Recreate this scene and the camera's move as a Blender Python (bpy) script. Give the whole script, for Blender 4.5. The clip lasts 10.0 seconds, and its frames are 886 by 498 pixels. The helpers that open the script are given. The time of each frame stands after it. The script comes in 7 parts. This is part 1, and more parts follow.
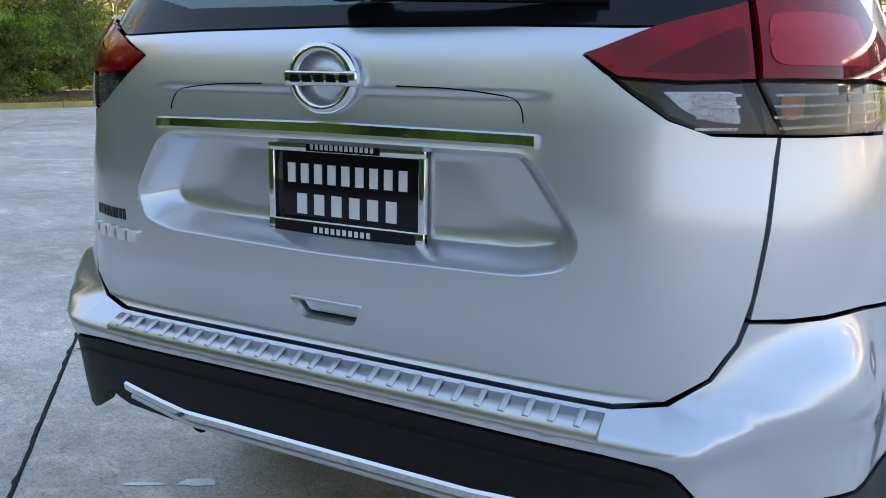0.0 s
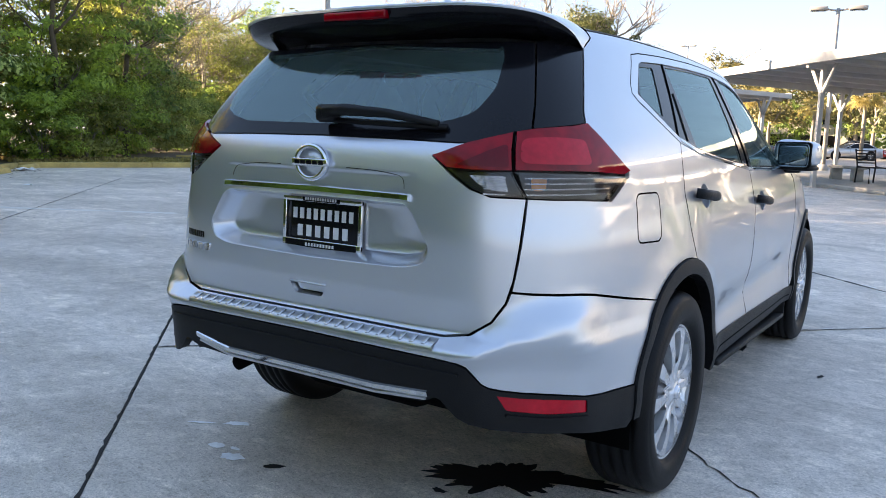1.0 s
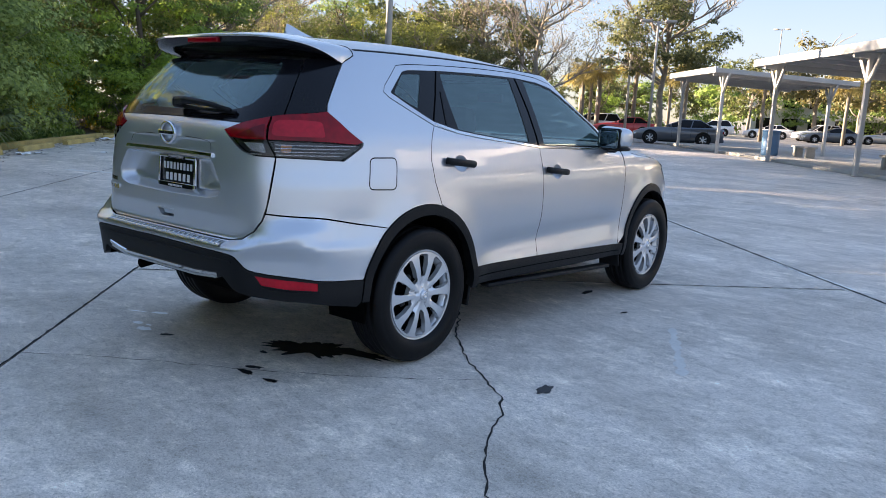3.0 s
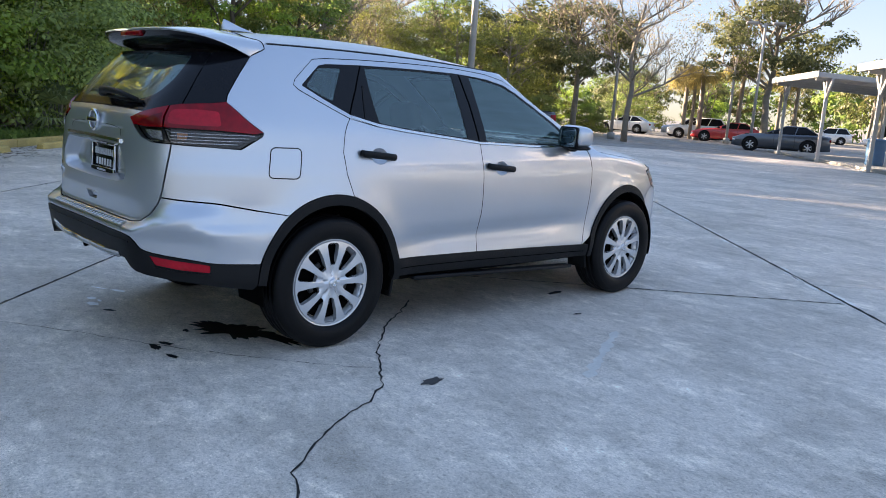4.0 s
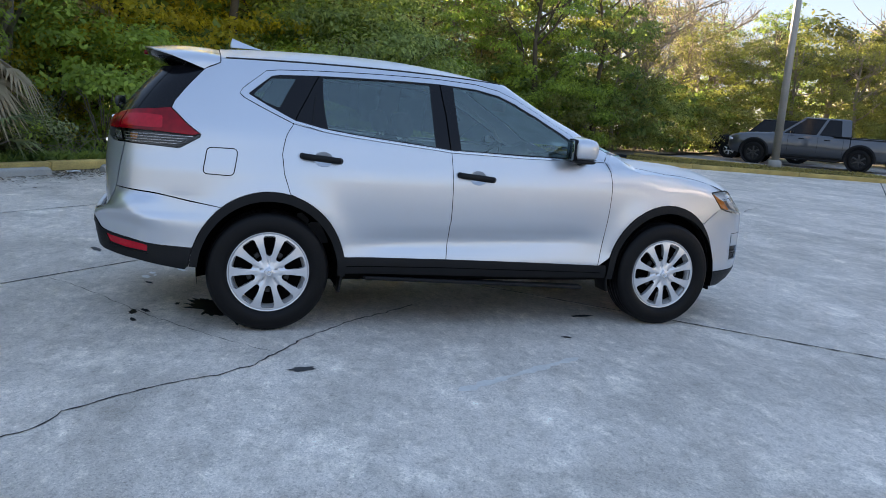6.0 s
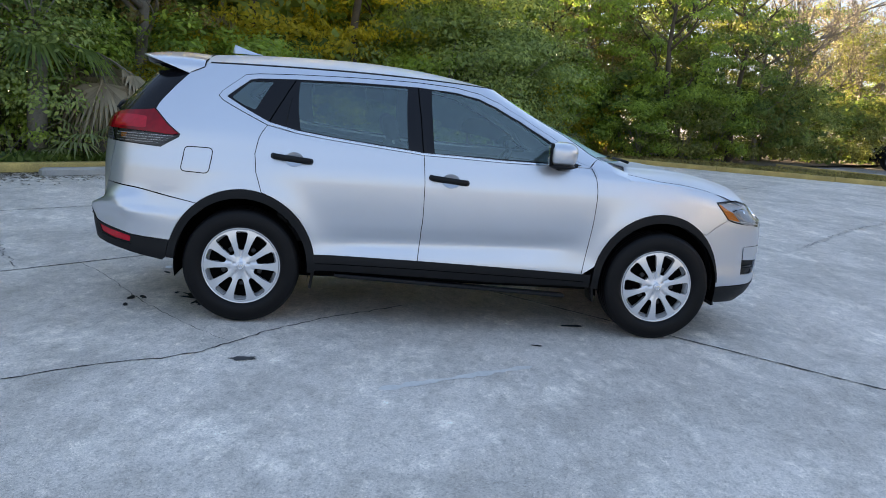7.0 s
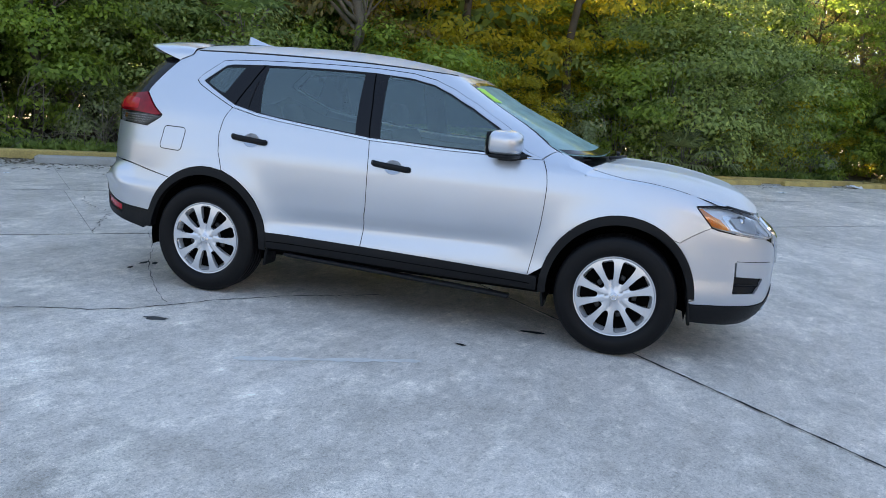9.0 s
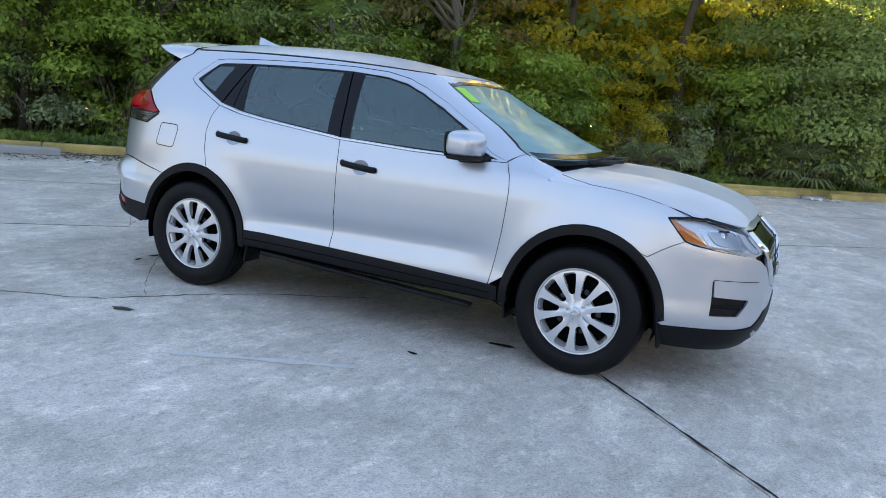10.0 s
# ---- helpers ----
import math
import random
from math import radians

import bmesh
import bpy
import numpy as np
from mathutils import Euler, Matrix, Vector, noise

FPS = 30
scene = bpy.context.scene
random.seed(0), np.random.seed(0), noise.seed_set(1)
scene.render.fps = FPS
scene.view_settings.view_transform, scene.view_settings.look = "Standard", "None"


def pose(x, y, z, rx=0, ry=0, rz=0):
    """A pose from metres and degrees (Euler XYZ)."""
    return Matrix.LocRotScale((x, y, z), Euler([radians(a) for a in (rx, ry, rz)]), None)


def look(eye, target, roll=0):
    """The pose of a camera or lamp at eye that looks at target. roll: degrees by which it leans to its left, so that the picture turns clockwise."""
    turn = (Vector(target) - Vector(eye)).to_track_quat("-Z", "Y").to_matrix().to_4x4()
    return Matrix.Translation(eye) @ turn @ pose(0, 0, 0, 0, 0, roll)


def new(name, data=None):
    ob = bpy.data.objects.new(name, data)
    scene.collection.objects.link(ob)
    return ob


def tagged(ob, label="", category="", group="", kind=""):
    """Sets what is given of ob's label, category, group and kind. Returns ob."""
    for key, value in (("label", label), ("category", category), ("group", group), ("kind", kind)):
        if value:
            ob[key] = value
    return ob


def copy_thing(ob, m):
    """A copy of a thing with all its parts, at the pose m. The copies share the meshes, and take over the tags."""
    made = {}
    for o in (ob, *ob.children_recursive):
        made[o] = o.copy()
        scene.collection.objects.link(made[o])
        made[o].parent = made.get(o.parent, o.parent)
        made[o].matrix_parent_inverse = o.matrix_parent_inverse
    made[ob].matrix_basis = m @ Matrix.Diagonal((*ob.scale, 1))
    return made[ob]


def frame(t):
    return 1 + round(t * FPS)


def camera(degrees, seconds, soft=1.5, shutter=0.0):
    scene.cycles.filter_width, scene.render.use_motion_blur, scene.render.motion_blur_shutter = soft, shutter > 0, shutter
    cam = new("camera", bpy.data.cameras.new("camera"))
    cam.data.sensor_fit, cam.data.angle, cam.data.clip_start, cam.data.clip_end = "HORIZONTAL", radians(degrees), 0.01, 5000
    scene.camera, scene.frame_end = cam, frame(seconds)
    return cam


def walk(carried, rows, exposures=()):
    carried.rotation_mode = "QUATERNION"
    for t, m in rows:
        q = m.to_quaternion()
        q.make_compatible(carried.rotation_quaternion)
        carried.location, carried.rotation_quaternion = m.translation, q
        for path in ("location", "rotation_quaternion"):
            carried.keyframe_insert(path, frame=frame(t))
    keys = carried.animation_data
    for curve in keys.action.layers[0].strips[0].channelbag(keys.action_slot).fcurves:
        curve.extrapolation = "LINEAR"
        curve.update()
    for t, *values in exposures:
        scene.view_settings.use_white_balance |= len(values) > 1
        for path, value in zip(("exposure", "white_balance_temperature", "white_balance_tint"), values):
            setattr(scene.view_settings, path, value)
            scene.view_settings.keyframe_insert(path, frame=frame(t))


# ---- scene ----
cam = camera(58.4, 10.0, 0.9)
PATH = [
    (0, (0.779, -1.99, 1.171), (-0.127, -0.267, 0.714), 0.3),
    (0.5, (1.18, -2.394, 1.221), (0.21, -0.684, 0.853), 1.5),
    (1, (1.65, -2.746, 1.248), (0.584, -1.08, 0.957), 1.8),
    (1.5, (2.094, -3.099, 1.287), (0.96, -1.475, 1.008), 2.0),
    (2, (2.496, -3.35, 1.329), (1.34, -1.748, 1.02), 2.3),
    (2.5, (3.052, -3.326, 1.35), (1.867, -1.749, 1.017), 2.7),
    (3, (3.509, -3.103, 1.328), (2.274, -1.568, 0.98), 3.0),
    (3.2, (3.677, -2.967, 1.336), (2.415, -1.455, 0.99), 3.0),
    (4.3, (4.568, -2.179, 1.365), (3.054, -0.922, 1.007), 4.3),
    (4.5, (4.748, -1.96, 1.389), (3.17, -0.783, 1.037), 4.4),
    (5, (5.113, -1.497, 1.404), (3.414, -0.505, 1.045), 4.5),
    (5.5, (5.367, -1.009, 1.386), (3.573, -0.2, 1.03), 4.3),
    (7, (5.836, 0.657, 1.46), (3.884, 0.895, 1.096), 4.4),
    (7.5, (5.862, 1.177, 1.459), (3.898, 1.252, 1.093), 4.6),
    (8, (5.792, 1.735, 1.424), (3.828, 1.624, 1.062), 4.8),
    (8.5, (5.711, 2.28, 1.422), (3.767, 1.987, 1.054), 5.0),
    (9, (5.559, 2.801, 1.425), (3.652, 2.329, 1.05), 5.1),
    (9.5, (5.32, 3.273, 1.442), (3.464, 2.631, 1.064), 5.3),
    (10, (5.024, 3.733, 1.467), (3.233, 2.93, 1.079), 5.5),
]
walk(cam, [(t, look(eye, target, roll)) for t, eye, target, roll in PATH], exposures=[(0.0, 2.87, 7450, 27), (1.0, 2.74, 7250, 27), (1.5, 2.54, 6950, 27), (2.0, 2.42, 6850, 27), (2.5, 2.31, 6850, 27), (4.5, 2.36, 7000, 27), (5.5, 2.40, 7200, 27), (8.5, 2.67, 7450, 27), (10.0, 2.73, 7450, 27)])
from mathutils.geometry import delaunay_2d_cdt

# ---- light ----
SUN_DIR = Vector((-0.95, -0.31, 0.20)).normalized()      # towards the sun, low behind the trees
world = bpy.data.worlds.new("sky")
scene.world = world
world.use_nodes = True
wn = world.node_tree.nodes
sky = wn.new("ShaderNodeTexSky")
sky.sky_type = "NISHITA"
sky.sun_disc = False
sky.sun_elevation = math.asin(SUN_DIR.z)
sky.sun_rotation = math.atan2(SUN_DIR.x, SUN_DIR.y)
sky.air_density, sky.dust_density, sky.ozone_density = 1.0, 0.0, 2.0
wn["Background"].inputs["Strength"].default_value = 0.15
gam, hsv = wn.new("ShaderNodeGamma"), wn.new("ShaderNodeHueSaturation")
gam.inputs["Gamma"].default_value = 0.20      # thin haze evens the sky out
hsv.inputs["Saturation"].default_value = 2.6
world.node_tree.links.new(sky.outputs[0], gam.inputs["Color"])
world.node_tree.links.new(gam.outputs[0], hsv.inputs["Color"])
blue = wn.new("ShaderNodeMix")
blue.data_type, blue.blend_type = "RGBA", "MULTIPLY"
blue.inputs["Factor"].default_value = 1.0
blue.inputs["B"].default_value = (0.86, 0.98, 1.14, 1)
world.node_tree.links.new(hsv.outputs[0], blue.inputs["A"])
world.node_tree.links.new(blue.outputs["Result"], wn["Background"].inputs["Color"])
sun = new("sun", bpy.data.lights.new("sun", "SUN"))
sun.data.energy, sun.data.angle, sun.data.color = 7.0, radians(0.6), (1.0, 0.87, 0.62)
sun.matrix_world = look(SUN_DIR * 60, (0, 0, 0))


# ---- materials ----
def mat(name, color, rough=0.5, metal=0.0, vary=0.12, scale=6.0, fine=60.0, bump=0.0, coat=0.0, spec=0.5, alpha_mix=None, hue=None, per_object=0.0):
    """A principled material with two scales of noise in its colour and roughness, and a bump."""
    m = bpy.data.materials.new(name)
    m.use_nodes = True
    nt = m.node_tree
    b = nt.nodes["Principled BSDF"]
    b.inputs["Roughness"].default_value = rough
    b.inputs["Metallic"].default_value = metal
    b.inputs["Coat Weight"].default_value = coat
    b.inputs["Coat Roughness"].default_value = 0.03
    b.inputs["Specular IOR Level"].default_value = spec
    co = nt.nodes.new("ShaderNodeTexCoord")
    big, small = nt.nodes.new("ShaderNodeTexNoise"), nt.nodes.new("ShaderNodeTexNoise")
    for n, s in ((big, scale), (small, fine)):
        n.inputs["Scale"].default_value = s
        n.inputs["Detail"].default_value = 4
        nt.links.new(co.outputs["Object"], n.inputs["Vector"])
    mixn = nt.nodes.new("ShaderNodeMath")
    mixn.operation = "MULTIPLY_ADD"
    mixn.inputs[1].default_value = 0.6
    nt.links.new(big.outputs["Fac"], mixn.inputs[0])
    half = nt.nodes.new("ShaderNodeMath")
    half.operation = "MULTIPLY"
    half.inputs[1].default_value = 0.4
    nt.links.new(small.outputs["Fac"], half.inputs[0])
    nt.links.new(half.outputs[0], mixn.inputs[2])
    ramp = nt.nodes.new("ShaderNodeValToRGB")
    ramp.color_ramp.elements[0].position, ramp.color_ramp.elements[1].position = 0.3, 0.7
    other = hue or color
    ramp.color_ramp.elements[0].color = (*[c * (1 - vary) for c in color], 1)
    ramp.color_ramp.elements[1].color = (*[min(1, c * (1 + vary)) for c in other], 1)
    nt.links.new(mixn.outputs[0], ramp.inputs[0])
    last = ramp.outputs[0]
    if per_object:
        info, hsv = nt.nodes.new("ShaderNodeObjectInfo"), nt.nodes.new("ShaderNodeHueSaturation")
        rng = nt.nodes.new("ShaderNodeMapRange")
        rng.inputs["To Min"].default_value, rng.inputs["To Max"].default_value = 1 - per_object, 1 + per_object
        nt.links.new(info.outputs["Random"], rng.inputs["Value"])
        nt.links.new(rng.outputs[0], hsv.inputs["Value"])
        nt.links.new(last, hsv.inputs["Color"])
        last = hsv.outputs[0]
    nt.links.new(last, b.inputs["Base Color"])
    rr = nt.nodes.new("ShaderNodeMapRange")
    rr.inputs["To Min"].default_value, rr.inputs["To Max"].default_value = max(0.0, rough * 0.85), min(1.0, rough * 1.15)
    nt.links.new(mixn.outputs[0], rr.inputs["Value"])
    nt.links.new(rr.outputs[0], b.inputs["Roughness"])
    if bump:
        bp = nt.nodes.new("ShaderNodeBump")
        bp.inputs["Strength"].default_value = bump
        bp.inputs["Distance"].default_value = 0.01
        nt.links.new(small.outputs["Fac"], bp.inputs["Height"])
        nt.links.new(bp.outputs[0], b.inputs["Normal"])
    return m


def glass_mat(name, tint, gloss_rough=0.02, ior=2.15, veil=0.0):
    """Thin tinted glass: straight through with a tint, and a mirror sheen by Fresnel. The teal diffuse film stands in
    for reflected sky.
    """
    m = bpy.data.materials.new(name)
    m.use_nodes = True
    nt = m.node_tree
    nt.nodes.remove(nt.nodes["Principled BSDF"])
    out = nt.nodes["Material Output"]
    tr, gl, mx, fr = (nt.nodes.new("ShaderNodeBsdf" + k) for k in ("Transparent", "Glossy")), None, nt.nodes.new("ShaderNodeMixShader"), nt.nodes.new("ShaderNodeFresnel")
    tr, gl = tr
    tr.inputs["Color"].default_value = (*tint, 1)
    gl.inputs["Roughness"].default_value = gloss_rough
    gl.inputs["Color"].default_value = (0.70, 0.90, 0.90, 1) if ior > 2 else (1, 1, 1, 1)
    fr.inputs["IOR"].default_value = ior
    nt.links.new(fr.outputs[0], mx.inputs[0])
    nt.links.new(tr.outputs[0], mx.inputs[1])
    nt.links.new(gl.outputs[0], mx.inputs[2])
    last = mx.outputs[0]
    # a teal diffuse film paints the sky's reflection onto the pane
    if veil:
        df, dm, nz, mr = nt.nodes.new("ShaderNodeBsdfDiffuse"), nt.nodes.new("ShaderNodeMixShader"), nt.nodes.new("ShaderNodeTexNoise"), nt.nodes.new("ShaderNodeMapRange")
        df.inputs["Color"].default_value = (0.42, 0.66, 0.63, 1)
        nz.inputs["Scale"].default_value, nz.inputs["Detail"].default_value = 5.0, 6
        mr.inputs["To Min"].default_value, mr.inputs["To Max"].default_value = veil * 0.5, veil * 1.5
        nt.links.new(nz.outputs["Fac"], mr.inputs["Value"])
        nt.links.new(mr.outputs[0], dm.inputs[0])
        nt.links.new(last, dm.inputs[1])
        nt.links.new(df.outputs[0], dm.inputs[2])
        last = dm.outputs[0]
    nt.links.new(last, out.inputs["Surface"])
    return m


def leaf_mat(name, a, b, trans=0.45):
    """Leaves: each in a colour of its own between two, shining through."""
    m = bpy.data.materials.new(name)
    m.use_nodes = True
    nt = m.node_tree
    bs = nt.nodes["Principled BSDF"]
    geo, ramp = nt.nodes.new("ShaderNodeNewGeometry"), nt.nodes.new("ShaderNodeValToRGB")
    co, nz = nt.nodes.new("ShaderNodeTexCoord"), nt.nodes.new("ShaderNodeTexNoise")
    nz.inputs["Scale"].default_value = 1.1
    nz.inputs["Detail"].default_value = 3
    nt.links.new(co.outputs["Object"], nz.inputs["Vector"])
    add = nt.nodes.new("ShaderNodeMath")
    add.operation = "MULTIPLY_ADD"
    add.inputs[1].default_value = 0.6
    nt.links.new(geo.outputs["Random Per Island"], add.inputs[0])
    sub = nt.nodes.new("ShaderNodeMath")
    sub.operation = "MULTIPLY_ADD"
    sub.inputs[1].default_value, sub.inputs[2].default_value = 2.2, -0.9
    nt.links.new(nz.outputs["Fac"], sub.inputs[0])
    nt.links.new(sub.outputs[0], add.inputs[2])
    ramp.color_ramp.elements[0].color, ramp.color_ramp.elements[1].color = (*a, 1), (*b, 1)
    nt.links.new(add.outputs[0], ramp.inputs[0])
    nt.links.new(ramp.outputs[0], bs.inputs["Base Color"])
    bs.inputs["Roughness"].default_value = 0.55
    tl, mx = nt.nodes.new("ShaderNodeBsdfTranslucent"), nt.nodes.new("ShaderNodeMixShader")
    nt.links.new(ramp.outputs[0], tl.inputs["Color"])
    mx.inputs[0].default_value = trans
    nt.links.new(bs.outputs[0], mx.inputs[1])
    nt.links.new(tl.outputs[0], mx.inputs[2])
    nt.links.new(mx.outputs[0], nt.nodes["Material Output"].inputs["Surface"])
    return m


PAINT = mat("silver_paint", (0.60, 0.63, 0.675), 0.33, 0.78, 0.03, 2.0, 900.0, 0.0, 1.0)
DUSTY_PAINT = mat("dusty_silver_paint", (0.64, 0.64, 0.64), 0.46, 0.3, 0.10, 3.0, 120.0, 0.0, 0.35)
BLACK_PLASTIC = mat("black_plastic", (0.007, 0.0073, 0.0082), 0.48, 0, 0.2, 8, 300, 0.15, spec=0.22)
GLOSS_BLACK = mat("gloss_black", (0.007, 0.007, 0.009), 0.12, 0, 0.1, 5, 100, spec=0.25)
# near-black stands in for the shade in gaps, wheel wells and underbody
DARK = mat("void_shade", (0.003, 0.003, 0.003), 0.9, 0, 0.2, spec=0.03)
CHROME = mat("chrome", (0.75, 0.76, 0.77), 0.06, 1.0, 0.04, 10, 200)
STEEL = mat("brushed_steel", (0.60, 0.61, 0.62), 0.34, 1.0, 0.08, 10, 200)
RUBBER = mat("tyre_rubber", (0.0045, 0.0045, 0.0052), 0.5, 0, 0.25, 9, 120, 0.1, spec=0.2)
WHEEL_SILVER = mat("wheel_silver", (0.72, 0.73, 0.75), 0.25, 0.62, 0.05, 10, 400, 0, 0.5)
BRAKE = mat("brake_metal", (0.05, 0.05, 0.05), 0.5, 0.7, 0.3, 20, 100)
RED_LENS = mat("red_lens", (0.17, 0.0008, 0.005), 0.05, 0, 0.35, 5, 20, 0, 0.35, spec=0.15, hue=(0.28, 0.0010, 0.007))
BRIGHT_RED = mat("bright_red_core", (0.48, 0.004, 0.016), 0.1, 0, 0.25, 9, 60, 0, 0.4, spec=0.2)
DARK_RED = mat("dark_red_lens", (0.13, 0.0008, 0.005), 0.1, 0, 0.2, 14, 120, 0, 0.1, spec=0.25)
AMBER = mat("amber_lens", (0.75, 0.22, 0.03), 0.15, 0, 0.15, 20, 200, 0, 1.0)
LENS_INNER = mat("lamp_reflector", (0.82, 0.83, 0.85), 0.14, 0.85, 0.15, 40, 75, 0.7)
LAMP_CHROME = mat("lamp_chrome", (0.78, 0.79, 0.81), 0.22, 0.40, 0.06, 20, 200)
LAMP_GREY = mat("lamp_grey", (0.028, 0.028, 0.031), 0.3, 0.3, 0.3, 60, 200)
GLASS = glass_mat("tinted_glass", (0.66, 0.80, 0.78), ior=2.2, veil=0.035)
# the rear film carries droplet mist and a painted sky reflection
REAR_GLASS = glass_mat("mist_and_sky_rear_glass", (0.60, 0.72, 0.72), veil=0.07)
# strongest film: the bright sky in the windscreen is put into its colour
SCREEN_GLASS = glass_mat("sky_veiled_windscreen", (0.66, 0.80, 0.78), veil=0.50)
DARK_GLASS = glass_mat("privacy_glass", (0.54, 0.68, 0.66), ior=2.2, veil=0.02)
CLEAR = glass_mat("clear_lens", (0.9, 0.92, 0.94), ior=1.5)
SMOKE = glass_mat("smoked_lens", (0.72, 0.72, 0.73), ior=1.5)
MIRROR = mat("mirror_glass", (0.22, 0.28, 0.30), 0.03, 1.0, 0.02)
CLOTH = mat("charcoal_cloth", (0.075, 0.075, 0.08), 0.9, 0, 0.2, 12, 400, 0.2)
CABIN_GREY = mat("grey_cabin_trim", (0.24, 0.24, 0.235), 0.7, 0, 0.1, 10, 200, 0.1)
LABEL_WHITE = mat("white_print", (0.7, 0.7, 0.7), 0.4, 0, 0.05)


# ---- building blocks ----
def tag_mesh(me, material, smooth=True):
    if material:
        me.materials.append(material)
    if smooth:
        me.polygons.foreach_set("use_smooth", [True] * len(me.polygons))


def part(name, bm, material, parent=None, label="", smooth=True):
    """Links a bmesh, or a mesh, as one object under its parent."""
    if isinstance(bm, bmesh.types.BMesh):
        me = bpy.data.meshes.new(name)
        bm.to_mesh(me)
        bm.free()
    else:
        me = bm
    tag_mesh(me, material, smooth)
    ob = new(name, me)
    ob.parent = parent
    if label:
        ob["label"] = label
    return ob


def empty(name, m, label, category, group="", kind=""):
    ob = new(name)
    ob.empty_display_size = 0.1
    ob.matrix_world = m
    return tagged(ob, label, category, group, kind)


def box(bm, cx, cy, cz, sx, sy, sz, bevel=0.0, m=None):
    """Adds a box with its middle and full sizes, its edges bevelled."""
    geo = bmesh.ops.create_cube(bm, size=1.0)
    vs = geo["verts"]
    bmesh.ops.scale(bm, verts=vs, vec=(sx, sy, sz))
    if bevel:
        es = list({e for v in vs for e in v.link_edges})
        r = bmesh.ops.bevel(bm, geom=es, offset=bevel, segments=2, affect="EDGES", profile=0.5)
        vs = list({v for f in r["faces"] for v in f.verts} | {v for v in vs if v.is_valid})
    bmesh.ops.translate(bm, verts=vs, vec=(cx, cy, cz))
    if m is not None:
        bmesh.ops.transform(bm, matrix=m, verts=vs)
    return vs


def lathe(profile, steps=48, axis="x"):
    """Turns (radius, along) pairs round an axis; closed where the profile ends meet."""
    bm = bmesh.new()
    rings = []
    for k in range(steps):
        a = 2 * math.pi * k / steps
        c, s = math.cos(a), math.sin(a)
        ring = []
        for r, h in profile:
            p = (h, r * c, r * s) if axis == "x" else (r * c, r * s, h)
            ring.append(bm.verts.new(p))
        rings.append(ring)
    for k in range(steps):
        a, b = rings[k], rings[(k + 1) % steps]
        for i in range(len(profile) - 1):
            bm.faces.new((a[i], b[i], b[i + 1], a[i + 1]))
    bmesh.ops.remove_doubles(bm, verts=bm.verts, dist=1e-5)
    bmesh.ops.recalc_face_normals(bm, faces=bm.faces)
    return bm


def tube(points, radius, sides=8, taper=1.0):
    """A round bar along points."""
    bm = bmesh.new()
    rings = []
    pts = [Vector(p) for p in points]
    for i, p in enumerate(pts):
        d = (pts[min(i + 1, len(pts) - 1)] - pts[max(i - 1, 0)]).normalized()
        u = d.cross(Vector((0.13, 0.31, 0.94))).normalized()
        w = d.cross(u)
        r = radius * (1 + (taper - 1) * i / max(1, len(pts) - 1))
        rings.append([bm.verts.new(p + r * (math.cos(2 * math.pi * k / sides) * u + math.sin(2 * math.pi * k / sides) * w)) for k in range(sides)])
    for a, b in zip(rings, rings[1:]):
        for k in range(sides):
            bm.faces.new((a[k], a[(k + 1) % sides], b[(k + 1) % sides], b[k]))
    bm.faces.new(rings[0][::-1])
    bm.faces.new(rings[-1])
    bmesh.ops.recalc_face_normals(bm, faces=bm.faces)
    return bm


def curve(xs, ys):
    """A smooth curve without overshoot through a few knots."""
    xs, ys = np.array(xs, float), np.array(ys, float)
    h, d = np.diff(xs), np.diff(ys) / np.diff(xs)
    m = np.zeros_like(xs)
    m[0], m[-1] = d[0], d[-1]
    for i in range(1, len(xs) - 1):
        if d[i - 1] * d[i] > 0:
            w1, w2 = 2 * h[i] + h[i - 1], h[i] + 2 * h[i - 1]
            m[i] = (w1 + w2) / (w1 / d[i - 1] + w2 / d[i])

    def f(x):
        x = np.clip(np.asarray(x, float), xs[0], xs[-1])
        i = np.clip(np.searchsorted(xs, x) - 1, 0, len(xs) - 2)
        t = (x - xs[i]) / h[i]
        return ys[i] * (1 + 2 * t) * (1 - t) ** 2 + m[i] * h[i] * t * (1 - t) ** 2 + ys[i + 1] * t * t * (3 - 2 * t) + m[i + 1] * h[i] * t * t * (t - 1)
    return f


def ease(a, b, x):
    t = np.clip((np.asarray(x, float) - a) / (b - a), 0, 1)
    return t * t * (3 - 2 * t)


# ---- the car's body: one wrapped surface, rear middle to front middle, cut into panels ----
MID = 1.3
half_width = curve([0.15, 0.30, 0.42, 0.52, 0.65, 0.80, 0.93, 1.0, 1.06, 1.12, 1.16, 1.30, 1.45, 1.55, 1.60, 1.66], [0.80, 0.868, 0.893, 0.884, 0.888, 0.893, 0.889, 0.878, 0.864, 0.850, 0.840, 0.785, 0.715, 0.660, 0.618, 0.5])
rear_y = curve([0.15, 0.30, 0.42, 0.52, 0.60, 0.645, 0.664, 0.681, 0.70, 0.80, 0.95, 1.08, 1.15, 1.20, 1.24, 1.30, 1.45, 1.55, 1.66], [-0.70, -0.87, -0.950, -0.978, -0.990, -0.992, -0.986, -0.950, -0.930, -0.942, -0.942, -0.930, -0.916, -0.900, -0.872, -0.832, -0.715, -0.625, -0.54])
front_y = curve([0.15, 0.26, 0.40, 0.55, 0.70, 0.80, 0.88, 0.95, 1.02, 1.05, 1.075, 1.12, 1.16, 1.33, 1.53, 1.60, 1.66], [3.40, 3.58, 3.64, 3.645, 3.64, 3.625, 3.605, 3.58, 3.54, 3.50, 3.2, 2.70, 2.48, 2.14, 1.74, 1.60, 1.5])
